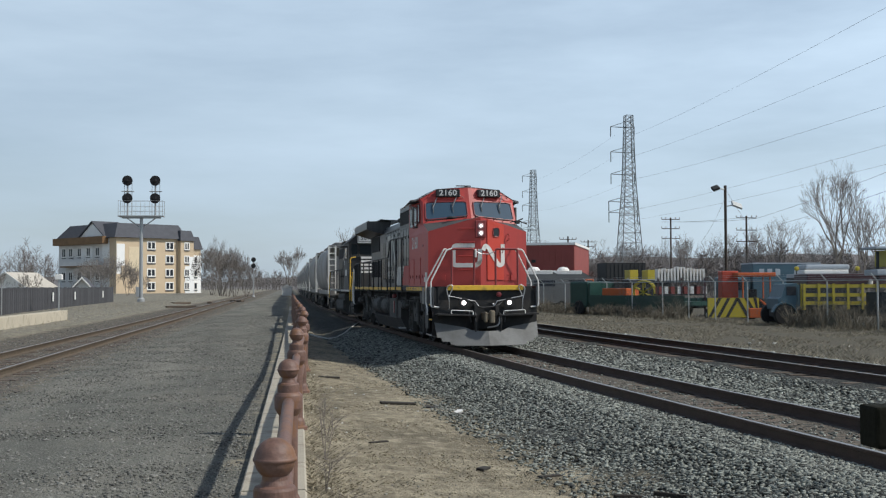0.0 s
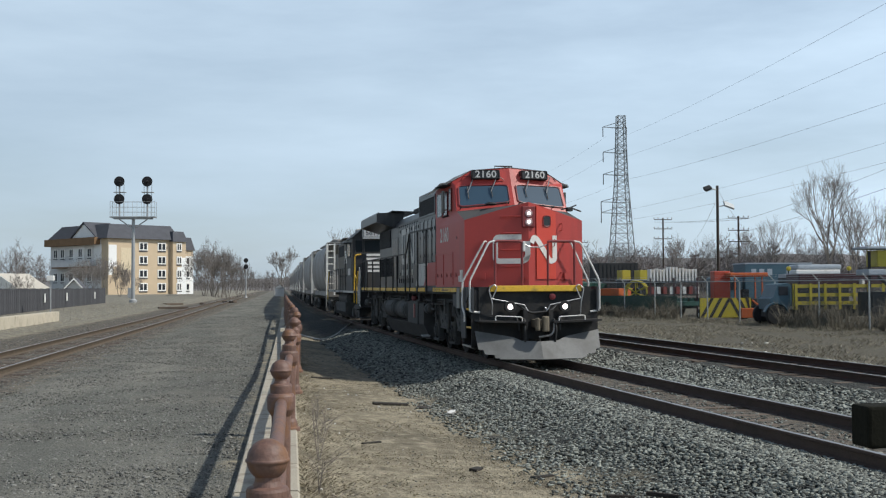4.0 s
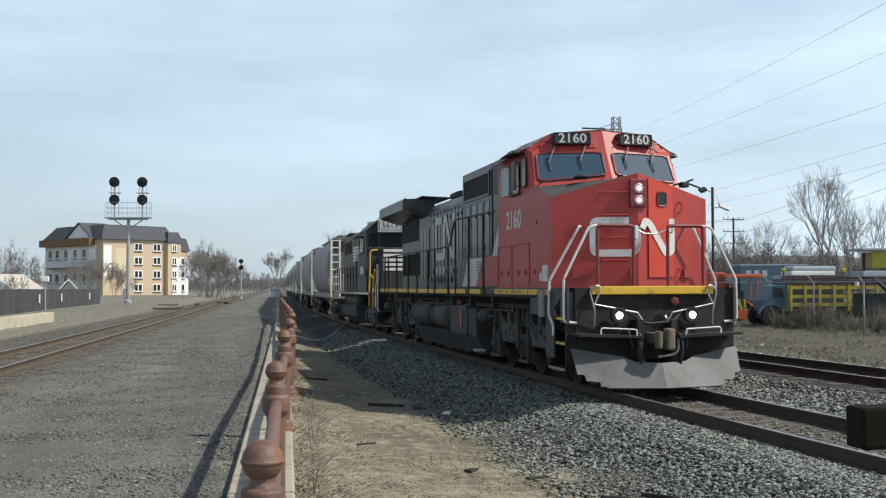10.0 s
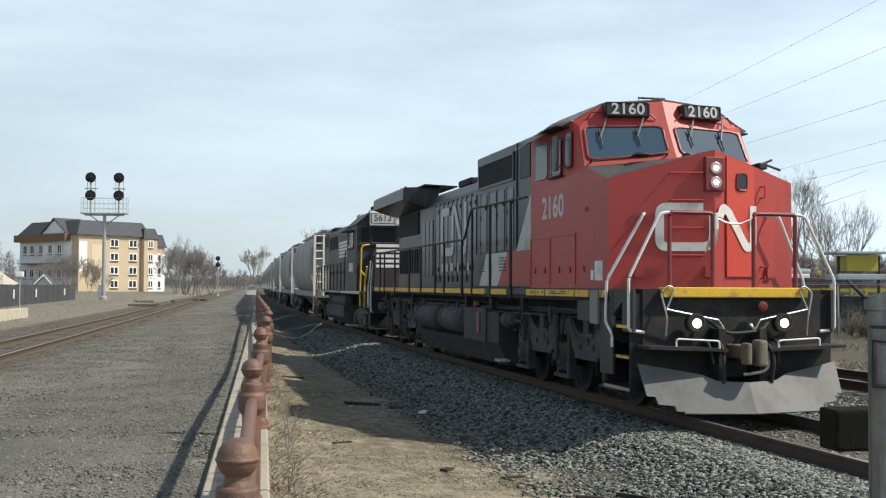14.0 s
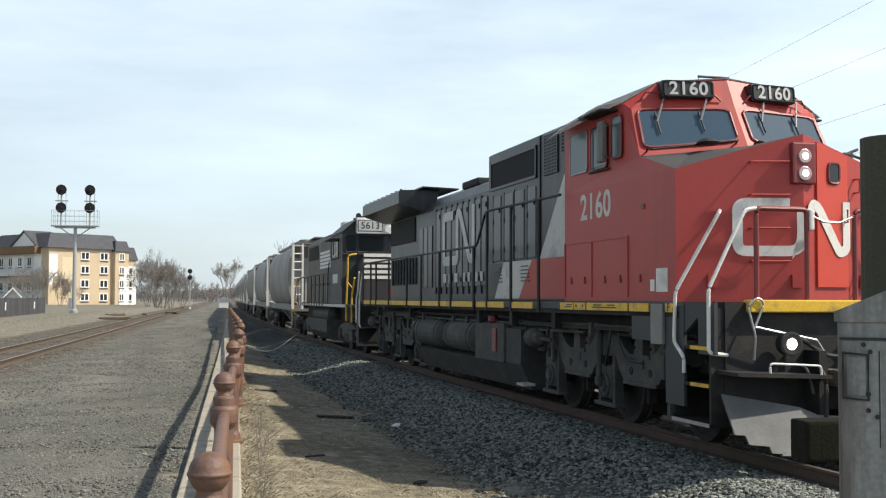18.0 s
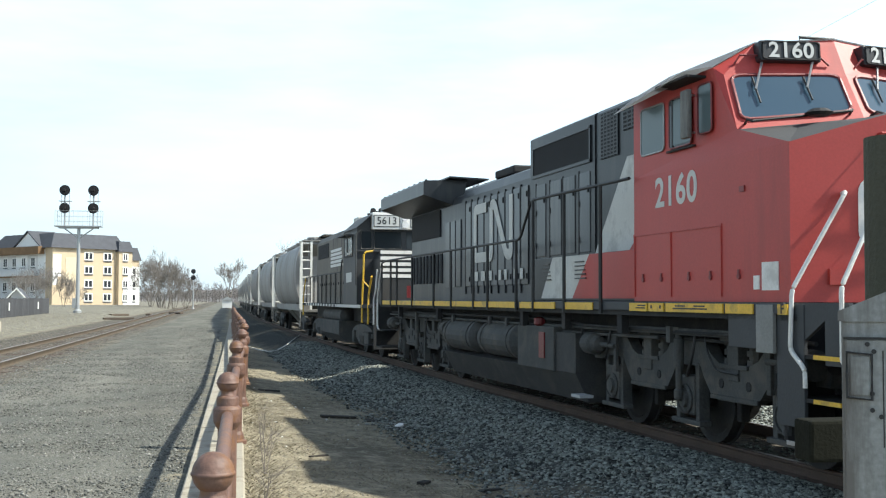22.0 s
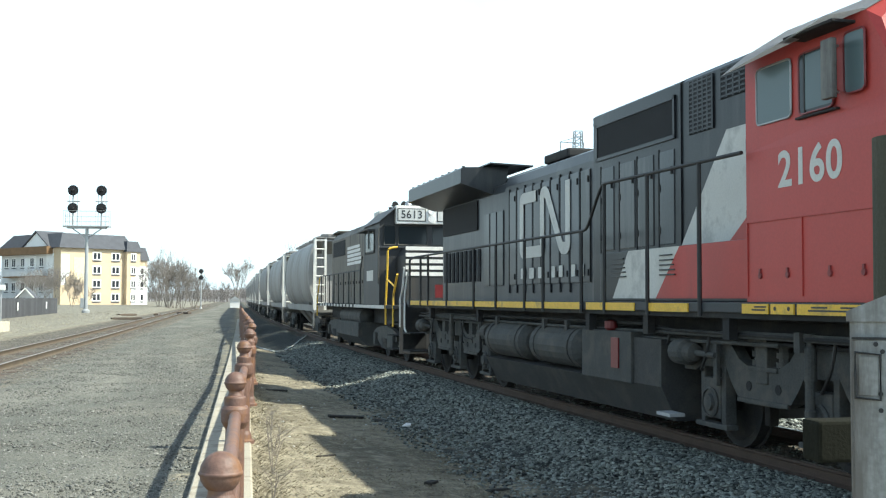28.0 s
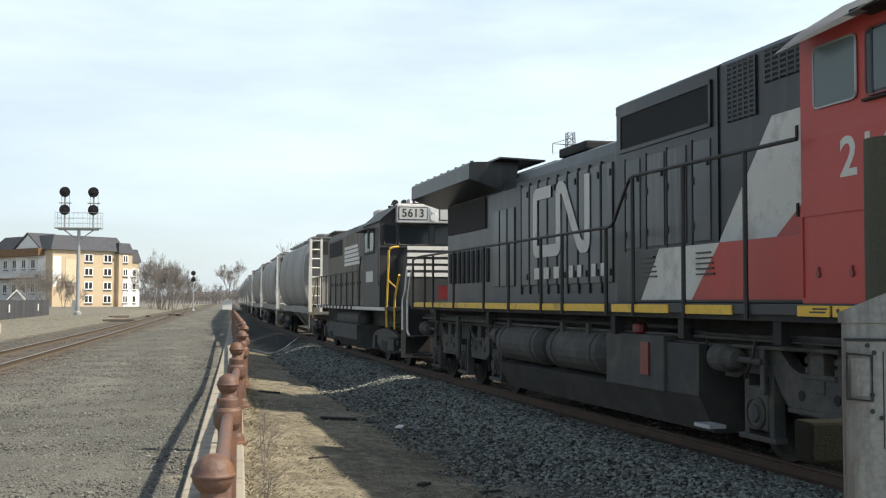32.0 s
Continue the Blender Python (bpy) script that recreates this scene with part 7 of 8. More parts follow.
def stake_truck():
    th = thing("stake_truck", pose(28.05, 50.5, gz(28, 50.5), 0, 0, -6), "yellow stake-sided flatbed truck with a dusty blue cab", "truck")
    # local x along the truck, its side faces -y
    part("bed", boxes((-3.9, 5.3, -1.1, 1.1, 0.72, 0.95)), M_tdark, th)
    for z in (0.98, 1.36, 1.78):
        part("side_board", boxes((-3.9, 5.3, -1.16, -1.11, z, z + 0.16)), M_tyellow, th)
    for i in range(14):
        x = -3.85 + i * 0.7
        part("stake", boxes((x - 0.06, x + 0.06, -1.2, -1.16, 0.75, 1.98)), M_tyellow, th)
    for i in range(5):
        y = -1.0 + i * 0.5
        part("stake", boxes((-3.96, -3.9, y - 0.06, y + 0.06, 0.75, 1.98)), M_tyellow, th)
    part("load", boxes((-3.6, 1.0, -0.9, 0.9, 1.9, 2.45), bevel=0.05), M_maroon, th, "dark maroon load on the bed")
    part("lamp", turned(bmesh.new(), [(0.12, 0), (0.12, 0.2), (0.05, 0.28)], 10, at=(-0.6, -1.0, 1.9)), M_lens, th)
    part("chassis", boxes((-5.0, 3.8, -0.5, 0.5, 0.4, 0.72)), M_tdark, th)
    for x in (-2.2, 2.6, 1.5):
        side_tyre(th, x, -0.95, 0.48)
        side_tyre(th, x, 0.95, 0.48)
    cb = bmesh.new()
    prism(cb, [(-5.0, 0.75), (-5.0, 1.25), (-4.85, 1.35), (-4.65, 1.95), (-4.1, 2.0), (-3.98, 1.9), (-3.98, 0.75)], -0.9, 0.9, "y")
    cab = part("cab", cb, M_tblue, th, "dusty blue truck cab")
    part("side_window", boxes((-4.6, -4.15, -0.92, -0.89, 1.42, 1.85), bevel=0.01), M_pane, cab)
    fb = bmesh.new()
    loft(fb, [[(-4.75 + r * math.cos(a), y, 0.5 + r * math.sin(a)) for r, y in ((0.55, -1.1), (0.6, -1.1), (0.6, -0.75), (0.55, -0.75))] for a in [0.2 + 0.3 * k for k in range(10)]])
    part("fender", fb, M_tblue, th, "dusty blue rounded fender")
    side_tyre(th, -4.75, -0.95, 0.5)
    side_tyre(th, -4.75, 0.95, 0.5)


stake_truck()


def grey_machine():
    th = thing("paving_machine", pose(28.35, 56.5, gz(28.3, 56.5), 0, 0, -6), "pale grey road machine with a ribbed top and round lamps", "machine")
    part("body", boxes((-1.6, 1.6, -0.9, 0.9, 0.5, 2.3), bevel=0.04), M_tdark, th)
    part("tray", boxes((-1.55, 1.55, -1.0, 1.0, 2.28, 2.5), bevel=0.03), M_palegrey, th)
    for i in range(7):
        part("rib", boxes((-1.5 + i * 0.48, -1.42 + i * 0.48, -1.02, -1.0, 2.28, 2.5)), M_white, th)
    part("tray", boxes((-1.2, 1.2, -0.8, 0.8, 2.5, 2.72), bevel=0.06), M_white, th)
    part("hood", boxes((-1.1, 1.3, -0.7, 0.7, 2.72, 3.0), bevel=0.1), M_palegrey, th)
    for x in (-1.65, 1.6):
        part("lamp_bracket", tubes([[(x, -0.9, 2.2), (x, -0.9, 2.75)]], 0.03, 6), M_tdark, th)
        part("round_lamp", turned(bmesh.new(), [(0.05, -1.0), (0.12, -0.98), (0.12, -0.86), (0.05, -0.8)], 14, at=(x, 0, 2.78), axis="y"), M_tyellow, th, "small yellow lamp")
    for x in (-1.0, 1.0):
        side_tyre(th, x, -0.85, 0.5)


grey_machine()


def yellow_loader():
    th = thing("loader", pose(27.2, 46.6, gz(27, 46.6), 0, 0, -6), "dark loader with a yellow roofed cab and a striped wheel", "machine")
    part("body", boxes((-1.3, 2.2, -0.8, 0.8, 0.5, 1.6), bevel=0.05), M_tdark, th)
    part("cab_post", boxes((-1.35, -1.25, -0.6, -0.5, 1.5, 3.4)), M_tdark, th)
    part("cab_post", boxes((0.5, 0.6, -0.6, -0.5, 1.5, 3.4)), M_tdark, th)
    part("cab_panel", boxes((-0.95, 0.5, -0.62, 0.6, 2.72, 3.45), bevel=0.03), M_tyellow, th, "yellow cab panel")
    part("cab_roof", boxes((-1.5, 0.8, -0.85, 0.85, 3.5, 3.62), bevel=0.03), M_palegrey, th)
    part("cab_sill", boxes((-1.4, 0.8, -0.7, 0.7, 2.35, 2.6), bevel=0.03), M_palegrey, th)
    part("boom", tubes([[(-1.0, -0.8, 2.3), (-0.3, -0.9, 1.6), (1.6, -0.9, 1.3)]], 0.1, 6), M_tdark, th)
    w = side_tyre(th, 0.9, -1.0, 0.85, 0.4)
    part("tyre_stripe", turned(bmesh.new(), [(0.7, -1.22), (0.78, -1.22), (0.78, -1.21), (0.7, -1.21)], 24, at=(0.9, 0, 0.85), axis="y"), M_tyellow, w)
    side_tyre(th, -1.0, -0.8, 0.5)


yellow_loader()


def chevron_trailer():
    th = thing("chevron_trailer", pose(24.85, 60.0, gz(24.8, 60) - 0.12, 0, 0, -3) @ Matrix.Diagonal((1.12, 1.0, 1.02, 1.0)), "yellow and black chevron board on a trailer", "road barrier")
    part("panel", boxes((-1.35, 1.3, -0.05, 0.03, 0.22, 1.3)), M_tyellow, th, "yellow board")
    for i in range(6):
        s = 1 if i < 3 else -1
        x0 = (-1.35 + i * 0.45) if s > 0 else (0.1 + (i - 3) * 0.45)
        bm = bmesh.new()
        lo, hi = (x0, x0 + 0.17)
        pts = [(lo, 0.23), (hi, 0.23), (hi + s * 0.55, 1.29), (lo + s * 0.55, 1.29)] if s > 0 else [(lo + 0.55, 0.23), (hi + 0.55, 0.23), (hi, 1.29), (lo, 1.29)]
        prism(bm, [(max(-1.34, min(1.29, a)), b) for a, b in pts], -0.06, -0.05, "y")
        part("black_stripe", bm, M_tdark, th, "black slanted stripe")
    part("drawbar", boxes((-0.1, 0.1, 0.0, 1.6, 0.3, 0.42)), M_tdark, th)
    tyre(th, -1.1, 0.6, 0.35)
    tyre(th, 1.1, 0.6, 0.35)
    part("leg", boxes((-1.3, -1.2, -0.05, 0.05, -0.02, 0.3)), M_tdark, th)


chevron_trailer()


def orange_tractor():
    th = thing("tractor", pose(27.6, 62.5, gz(27.6, 62.5) - 0.05, 0, 0, -6) @ Matrix.Scale(1.08, 4), "orange utility tractor with a canopy", "tractor")
    part("canopy", boxes((-1.5, 0.6, -0.7, 0.7, 2.28, 2.5), bevel=0.05), M_torange, th, "orange canopy")
    for x, y in ((-1.2, -0.6), (0.3, -0.6), (-1.2, 0.6), (0.3, 0.6)):
        part("canopy_post", tubes([[(x, y, 0.8), (x, y, 2.3)]], 0.045, 6), M_torange, th)
    part("engine_hood", boxes((-1.6, 0.1, -0.45, 0.45, 0.6, 1.1), bevel=0.06), M_tdark, th)
    part("loader_arm", tubes([[(-0.9, -0.4, 1.0), (-0.95, -2.9, 0.4)], [(-0.2, -0.4, 1.0), (-0.25, -2.9, 0.4)]], 0.06, 6), M_torange, th)
    part("front_blade", boxes((-1.65, -0.05, -3.15, -2.9, 0.12, 0.62), bevel=0.03), M_torange, th, "orange front blade")
    part("red_tank", boxes((-2.1, -1.2, 0.2, 1.0, 0.9, 2.6), bevel=0.05), mat("faded_red_paint", (0.42, 0.06, 0.03), 0.5), th, "faded red tank")
    part("seat", boxes((-0.7, -0.3, -0.25, 0.25, 1.1, 1.6), bevel=0.05), M_tdark, th)
    for x in (-1.1, 0.4):
        side_tyre(th, x, -0.75, 0.45)
        side_tyre(th, x, 0.75, 0.45)


orange_tractor()


def blue_truck():
    th = thing("box_truck", pose(30.3, 66, gz(30, 66), 0, 0, -6), "dusty blue box truck parked in the yard", "truck")
    part("box", boxes((-2.0, 2.2, -1.2, 1.2, 0.8, 3.25), bevel=0.03), M_tblue, th, "dusty blue box body")
    part("roof_edge", boxes((-2.02, 2.22, -1.22, 1.22, 3.2, 3.28)), M_palegrey, th)
    for i in range(3):
        part("faded_mark", boxes((-1.6 + i * 0.5, -1.3 + i * 0.5, -1.22, -1.2, 2.5, 2.9)), M_palegrey, th, "plain pale bar of lettering")
    part("chassis", boxes((-3.6, 2.2, -0.5, 0.5, 0.45, 0.8)), M_tdark, th)
    c = part("cab", boxes((-3.8, -2.1, -1.1, 1.1, 0.6, 2.4), bevel=0.12), M_tblue, th)
    part("side_window", boxes((-3.4, -2.5, -1.12, -1.09, 1.6, 2.2), bevel=0.01), M_pane, c)
    for x in (-3.0, 1.2):
        side_tyre(th, x, -1.0, 0.48)


blue_truck()


def green_truck():
    th = thing("flatbed_truck", pose(22.4, 68.5, gz(22.4, 68.5), 0, 0, -62), "dark green flatbed truck beside the fence", "truck")
    # local x along the truck toward the camera
    part("bed", boxes((-3.8, 4.4, -1.1, 1.1, 0.7, 0.95)), M_tgreen, th)
    part("side_skirt", boxes((-3.8, 4.4, -1.14, -1.1, 0.35, 1.3)), M_tgreen, th)
    part("load", boxes((-3.0, -0.8, -0.8, 0.8, 0.95, 1.75), bevel=0.03), M_torange, th, "orange crate load")
    part("headboard", boxes((-4.0, -3.8, -1.1, 1.1, 0.7, 2.1)), M_tgreen, th)
    c = part("cab", boxes((-5.8, -4.1, -1.1, 1.1, 0.5, 2.2), bevel=0.12), M_tgreen, th)
    part("windscreen", boxes((-4.12, -4.08, -0.9, 0.9, 1.4, 2.0)), M_pane, c)
    for x in (-4.9, -1.5, 2.6):
        side_tyre(th, x, -1.0, 0.48)
        side_tyre(th, x, 1.0, 0.48)


green_truck()


def rack():
    th = thing("barrier_rack", pose(24.0, 66.4, gz(24, 66.4), 0, 0, -6), "rack of upright white barrier boards", "rack")
    for z in (0.5, 1.3, 2.1):
        part("shelf", boxes((-1.5, 1.5, -0.5, 0.5, z, z + 0.1)), M_tdark, th)
    for x in (-1.45, 0, 1.45):
        part("upright", boxes((x - 0.05, x + 0.05, -0.5, -0.4, 0, 2.4)), M_maroon, th)
    rnd = random.Random(4)
    for i in range(15):
        x = -1.45 + i * 0.2
        part("barrier_board", boxes((x, x + 0.1, -0.45, 0.4, 2.2, 2.9 + rnd.uniform(0, 0.2))), M_white, th)
        if i % 2 == 0:
            part("barrier_board", boxes((x, x + 0.22, -0.48, 0.3, 1.4, 1.85)), M_white if i % 4 else M_brick, th)
            part("crate", boxes((x, x + 0.3, -0.48, 0.3, 0.6, 1.15)), M_tgreen, th)


rack()


def reel():
    th = thing("cable_reel", pose(22.3, 68.2, gz(22.3, 68.2), 0, 0, 55), "yellow cable reel standing by the fence", "reel")
    for x in (-0.2, 0.2):
        fb = bmesh.new()
        tube(fb, [(x, 0.72 * math.cos(k * 0.2618), 1.5 + 0.72 * math.sin(k * 0.2618)) for k in range(25)], 0.06, 6, cap=False)
        part("flange_rim", fb, M_tyellow, th, "yellow reel rim")
        for k in range(3):
            a = 0.5 + k * 1.0472
            part("spoke", tubes([[(x, 0.7 * math.cos(a), 1.5 + 0.7 * math.sin(a)), (x, -0.7 * math.cos(a), 1.5 - 0.7 * math.sin(a))]], 0.045, 5), M_tyellow, th)
    part("drum", turned(bmesh.new(), [(0.3, -0.2), (0.3, 0.2)], 16, at=(0, 0, 1.5), axis="x"), M_tdark, th)
    part("stand", boxes((-0.4, 0.4, -0.6, 0.6, 0, 0.8)), M_tgreen, th)
    th = thing("pallet_crate", pose(23.6, 71.5, gz(23.6, 71.5)), "stacked yellow crates on a dark frame", "crates")
    part("frame", boxes((-1.4, 1.4, -0.6, 0.6, 0, 2.3)), M_tdark, th)
    for x in (-1.1, 0.1, 0.75):
        part("yellow_crate", boxes((x - 0.28, x + 0.28, -0.62, 0.6, 2.32, 2.95), bevel=0.02), M_tyellow, th)
    part("tray", boxes((-1.5, 1.5, -0.7, 0.7, 2.28, 2.33)), M_palegrey, th)
    th = thing("black_container", pose(24.4, 80, gz(24.4, 80)), "black storage container in the yard", "container")
    part("body", boxes((-1.5, 1.5, -1.2, 1.2, 0, 3.6), bevel=0.03), M_tdark, th)
    for i in range(10):
        part("corrugation", boxes((-1.45 + i * 0.3, -1.3 + i * 0.3, -1.23, -1.2, 0.1, 3.5)), M_tdark, th)
    th = thing("orange_gate_frame", pose(20.8, 76, gz(20.8, 76)), "leaning orange steel frame behind the fence", "frame")
    part("upright", tubes([[(0, 0, 0), (-0.2, 0, 2.4)]], 0.07, 6), M_torange, th)
    part("upright", tubes([[(0.7, 0, 0), (0.3, 0, 2.4)]], 0.07, 6), M_torange, th)
    part("crossbar", tubes([[(-0.2, 0, 2.35), (0.3, 0, 2.35)]], 0.06, 6), M_torange, th)


reel()


M_vangrey = mat("dull_grey_van_paint", (0.14, 0.14, 0.135), 0.6, 0, 0.2, 1, 20, 0.05)


def van(x, y, rz, label, material):
    th = thing("van", pose(x, y, gz(x, y), 0, 0, rz), label, "van")
    bm = bmesh.new()
    prism(bm, [(-2.4, 0.5), (-2.4, 2.95), (-2.2, 3.15), (0.8, 3.15), (1.6, 2.7), (2.4, 2.2), (2.5, 0.5)], -0.95, 0.95, "y")
    b = part("body", bm, M_vangrey, th, "dull grey lower body")
    part("roof", boxes((-2.25, 0.9, -0.97, 0.97, 2.86, 3.19), bevel=0.05), material, b, "white roof")
    part("side_window", boxes((-0.6, 1.1, -0.97, -0.94, 1.9, 2.4), bevel=0.01), M_pane, b)
    part("roof_vent", turned(bmesh.new(), [(0.5, 3.1), (0.5, 3.3), (0.35, 3.45), (0.1, 3.5)], 14, at=(-0.6, 0, 0)), material, b)
    for xx in (-1.5, 1.6):
        side_tyre(th, xx, -0.85, 0.36)


van(23.6, 92, -10, "grey van with a white roof in the yard", M_white)
van(20.6, 90, -10, "grey van with a raised white roof", M_white)


def red_building():
    th = thing("warehouse", pose(26.5, 112, 0, 0, 0, -20), "red metal-sided warehouse with a white roof edge", "warehouse")
    part("wall", boxes((-14, 2.6, 0, 18, -0.2, 6.0)), M_brick, th, "red metal siding")
    part("fascia", boxes((-14.1, 2.7, -0.12, 18.1, 6.0, 6.25)), M_trim, th, "white roof edge")
    for i in range(28):
        part("rib", boxes((-13.8 + i * 0.6, -13.74 + i * 0.6, -0.05, 0.0, 0, 5.95)), M_brick, th)
    part("wall_lamp", boxes((-1.8, -1.4, -0.3, 0, 4.2, 4.5)), M_tdark, th)


red_building()


# ---- poles, pylons and wires ----
def light_pole():
    th = thing("light_pole", pose(28.5, 70, gz(28, 70)), "dark wooden pole with two yard floodlights", "light pole")
    part("pole", tubes([[(0, 0, -0.3), (0, 0, 8.5)]], 0.09, 10), M_polewood, th)
    for s, z, y in ((-1, 8.3, -0.2), (1, 7.2, -0.1)):
        part("arm", tubes([[(0, 0, z - 0.1), (s * 0.5, y, z)]], 0.04, 6), M_post, th)
        bm = boxes((-0.24, 0.24, -0.2, 0.2, -0.09, 0.09), bevel=0.04) if s < 0 else boxes((-0.36, 0.36, -0.3, 0.3, -0.07, 0.07), bevel=0.04)
        bm.transform(pose(s * 0.75, y, z, 35, s * 20, 0))
        part("floodlight", bm, M_tdark if s < 0 else M_post, th, "box floodlight")


light_pole()


def utility_pole(x, y, z, h, arms, label="dark wooden utility pole with crossarms"):
    th = thing("utility_pole", pose(x, y, z), label, "utility pole", group="poles behind the yard")
    part("pole", tubes([[(0, 0, -0.5), (0, 0, h)]], 0.12, 8), M_polewood, th)
    for a in arms:
        part("crossarm", boxes((-1.3, 1.3, -0.05, 0.05, h - a, h - a + 0.1)), M_polewood, th)
        for xx in (-1.3, -0.7, 0.7, 1.3):
            part("insulator", turned(bmesh.new(), [(0.05, 0), (0.08, 0.1), (0.04, 0.22)], 6, at=(xx, 0, h - a + 0.14)), M_mast, th)


utility_pole(53.0, 150, 0.3, 11.0, (0.3, 1.6, 3.0))
utility_pole(55.6, 130, 0.3, 10.0, (0.3, 1.8, 3.2))
utility_pole(52.0, 190, 0.3, 9.5, (0.4, 1.2))
utility_pole(42.0, 165, 0.3, 9.0, (0.5, 1.3))


def pylon(x, y, z, h, w, label, turn=0):
    th = thing("pylon", pose(x, y, z, 0, 0, turn), label, "pylon", group="lattice pylons")
    def wid(v):
        f = v / h
        return w * (1 - f / 0.62) + 1.3 * f / 0.62 if f < 0.62 else 1.3 - 0.45 * (f - 0.62) / 0.38
    levels = [0]
    while levels[-1] < h - 1.0:
        levels.append(min(h, levels[-1] + max(1.4, wid(levels[-1]) * 1.05)))
    for sx in (-1, 1):
        for sy in (-1, 1):
            part("leg", tubes([[(sx * wid(v), sy * wid(v), v) for v in levels]], 0.12, 4), M_lattice, th)
    for a, b in zip(levels, levels[1:]):
        p, q = wid(a), wid(b)
        for face_ in range(4):
            rot = Matrix.Rotation(face_ * math.pi / 2, 3, "Z")
            for va, vb in (((-p, -p, a), (q, -q, b)), ((p, -p, a), (-q, -q, b)), ((-q, -q, b), (q, -q, b))):
                part("brace", tubes([[rot @ Vector(va), rot @ Vector(vb)]], 0.055, 3), M_lattice, th)
    arms = (h - 3.2, h - 9.2, h - 14.5, h - 21.0, h - 23.6)
    for i, v in enumerate(arms):
        for s in (-1, 1):
            r = (4.4 if i < 3 else 5.0) if s < 0 else (1.4 if i < 3 else 2.0)
            bm = tubes([[(0, -0.4, v), (s * r, 0, v + 0.2)], [(0, 0.4, v), (s * r, 0, v + 0.2)], [(0, 0, v + 1.6), (s * r, 0, v + 0.25)]], 0.07, 4)
            part("arm", bm, M_lattice, th)
            part("insulator", tubes([[(s * r, 0, v + 0.2), (s * r, 0, v - 2.2)]], 0.1, 6), M_tdark, th)
    return [(x + (-4.4 if i < 3 else -5.0), y, z + v - 2.2) for i, v in enumerate(arms)]


pylon(79.9, 255, 0.5, 42.0, 3.0, "grey lattice power pylon behind the yard")
pylon(92.6, 417, 0.8, 46.0, 3.0, "distant grey lattice power pylon", 8)


def wires():
    M_w = mat("grey_power_wire", (0.12, 0.13, 0.14), 0.5, 0.5, 0.05, bump=0)
    runs = [((80.9, 255, 37.5), (60.0, 110, 32.2)), ((80.9, 255, 32.5), (63.0, 110, 28.7)), ((80.9, 255, 27.0), (62.9, 110, 23.3)), ((82.4, 255, 20.0), (79.9, 140, 22.6)), ((82.4, 255, 17.5), (80.0, 140, 20.0)),
            ((76.6, 255, 37.5), (91.0, 417, 41.5)), ((76.6, 255, 32.5), (90.8, 417, 36.0)), ((81.0, 255, 27.0), (92.8, 417, 30.2)),
            ((56.9, 130, 10.0), (62.0, 105, 14.0)), ((54.3, 150, 10.7), (56.9, 130, 10.0)), ((51.7, 150, 10.7), (54.3, 130, 10.0)), ((56.9, 130, 8.5), (62.0, 105, 12.0)), ((28.5, 70, 8.2), (40.0, 92, 6.6)), ((28.5, 70, 7.6), (42.0, 110, 6.2))]
    ext = []
    for a, b in runs[:5]:
        a, b = Vector(a), Vector(b)
        ext.append((tuple(a), tuple(b + (b - a) * 1.1)))
    for a, b in ext + runs[5:]:
        a, b = Vector(a), Vector(b)
        n = 24
        sag = (b - a).length * 0.008
        bm = bmesh.new()
        tube(bm, [a.lerp(b, k / n) - Vector((0, 0, 4 * sag * (k / n) * (1 - k / n))) for k in range(n + 1)], 0.016 if a.y > 100 else 0.01, 4)
        tagged(link("power_wire", bm, M_w), "thin grey power wire in long sagging spans", "power line", group="power wires")


wires()
# ---- bare trees, brush and dry grass ----
M_bark = mat("grey_brown_bark", (0.17, 0.15, 0.13), 0.95, 0, 0.25, 3, 30, 0.2)
M_twigs = mat("bare_twigs", (0.19, 0.168, 0.15), 0.95, 0, 0.2, 1, 10, 0)
M_brush = mat("dry_brush_stems", (0.15, 0.132, 0.098), 0.95, 0, 0.3, 1, 10, 0)
M_woods = mat("far_bare_woods", (0.18, 0.163, 0.153), 1.0, 0, 0.3, 0.15, 2, 0)


class Sticks:
    """Gathers thin three-sided sticks for one mesh."""

    def __init__(self):
        self.v, self.f, self.thin = [], [], 0.0

    def add(self, a, b, ra, rb):
        d = b - a
        if d.length < 1e-6:
            return
        ra, rb = max(ra, self.thin), max(rb, self.thin)
        d = d.normalized()
        s = d.cross(Vector((0.3, 0.2, 1)) if abs(d.z) < 0.9 else Vector((1, 0.1, 0))).normalized()
        t = d.cross(s)
        k = len(self.v)
        for p, r in ((a, ra), (b, rb)):
            for i in range(3):
                an = 2.0944 * i
                self.v.append(tuple(p + r * (math.cos(an) * s + math.sin(an) * t)))
        for i in range(3):
            j = (i + 1) % 3
            self.f.append((k + i, k + j, k + 3 + j, k + 3 + i))

    def mesh(self, name, material, parent=None):
        me = bpy.data.meshes.new(name)
        me.from_pydata(self.v, [], self.f)
        me.materials.append(material)
        ob = new(name, me)
        if parent:
            ob.parent = parent
        return ob


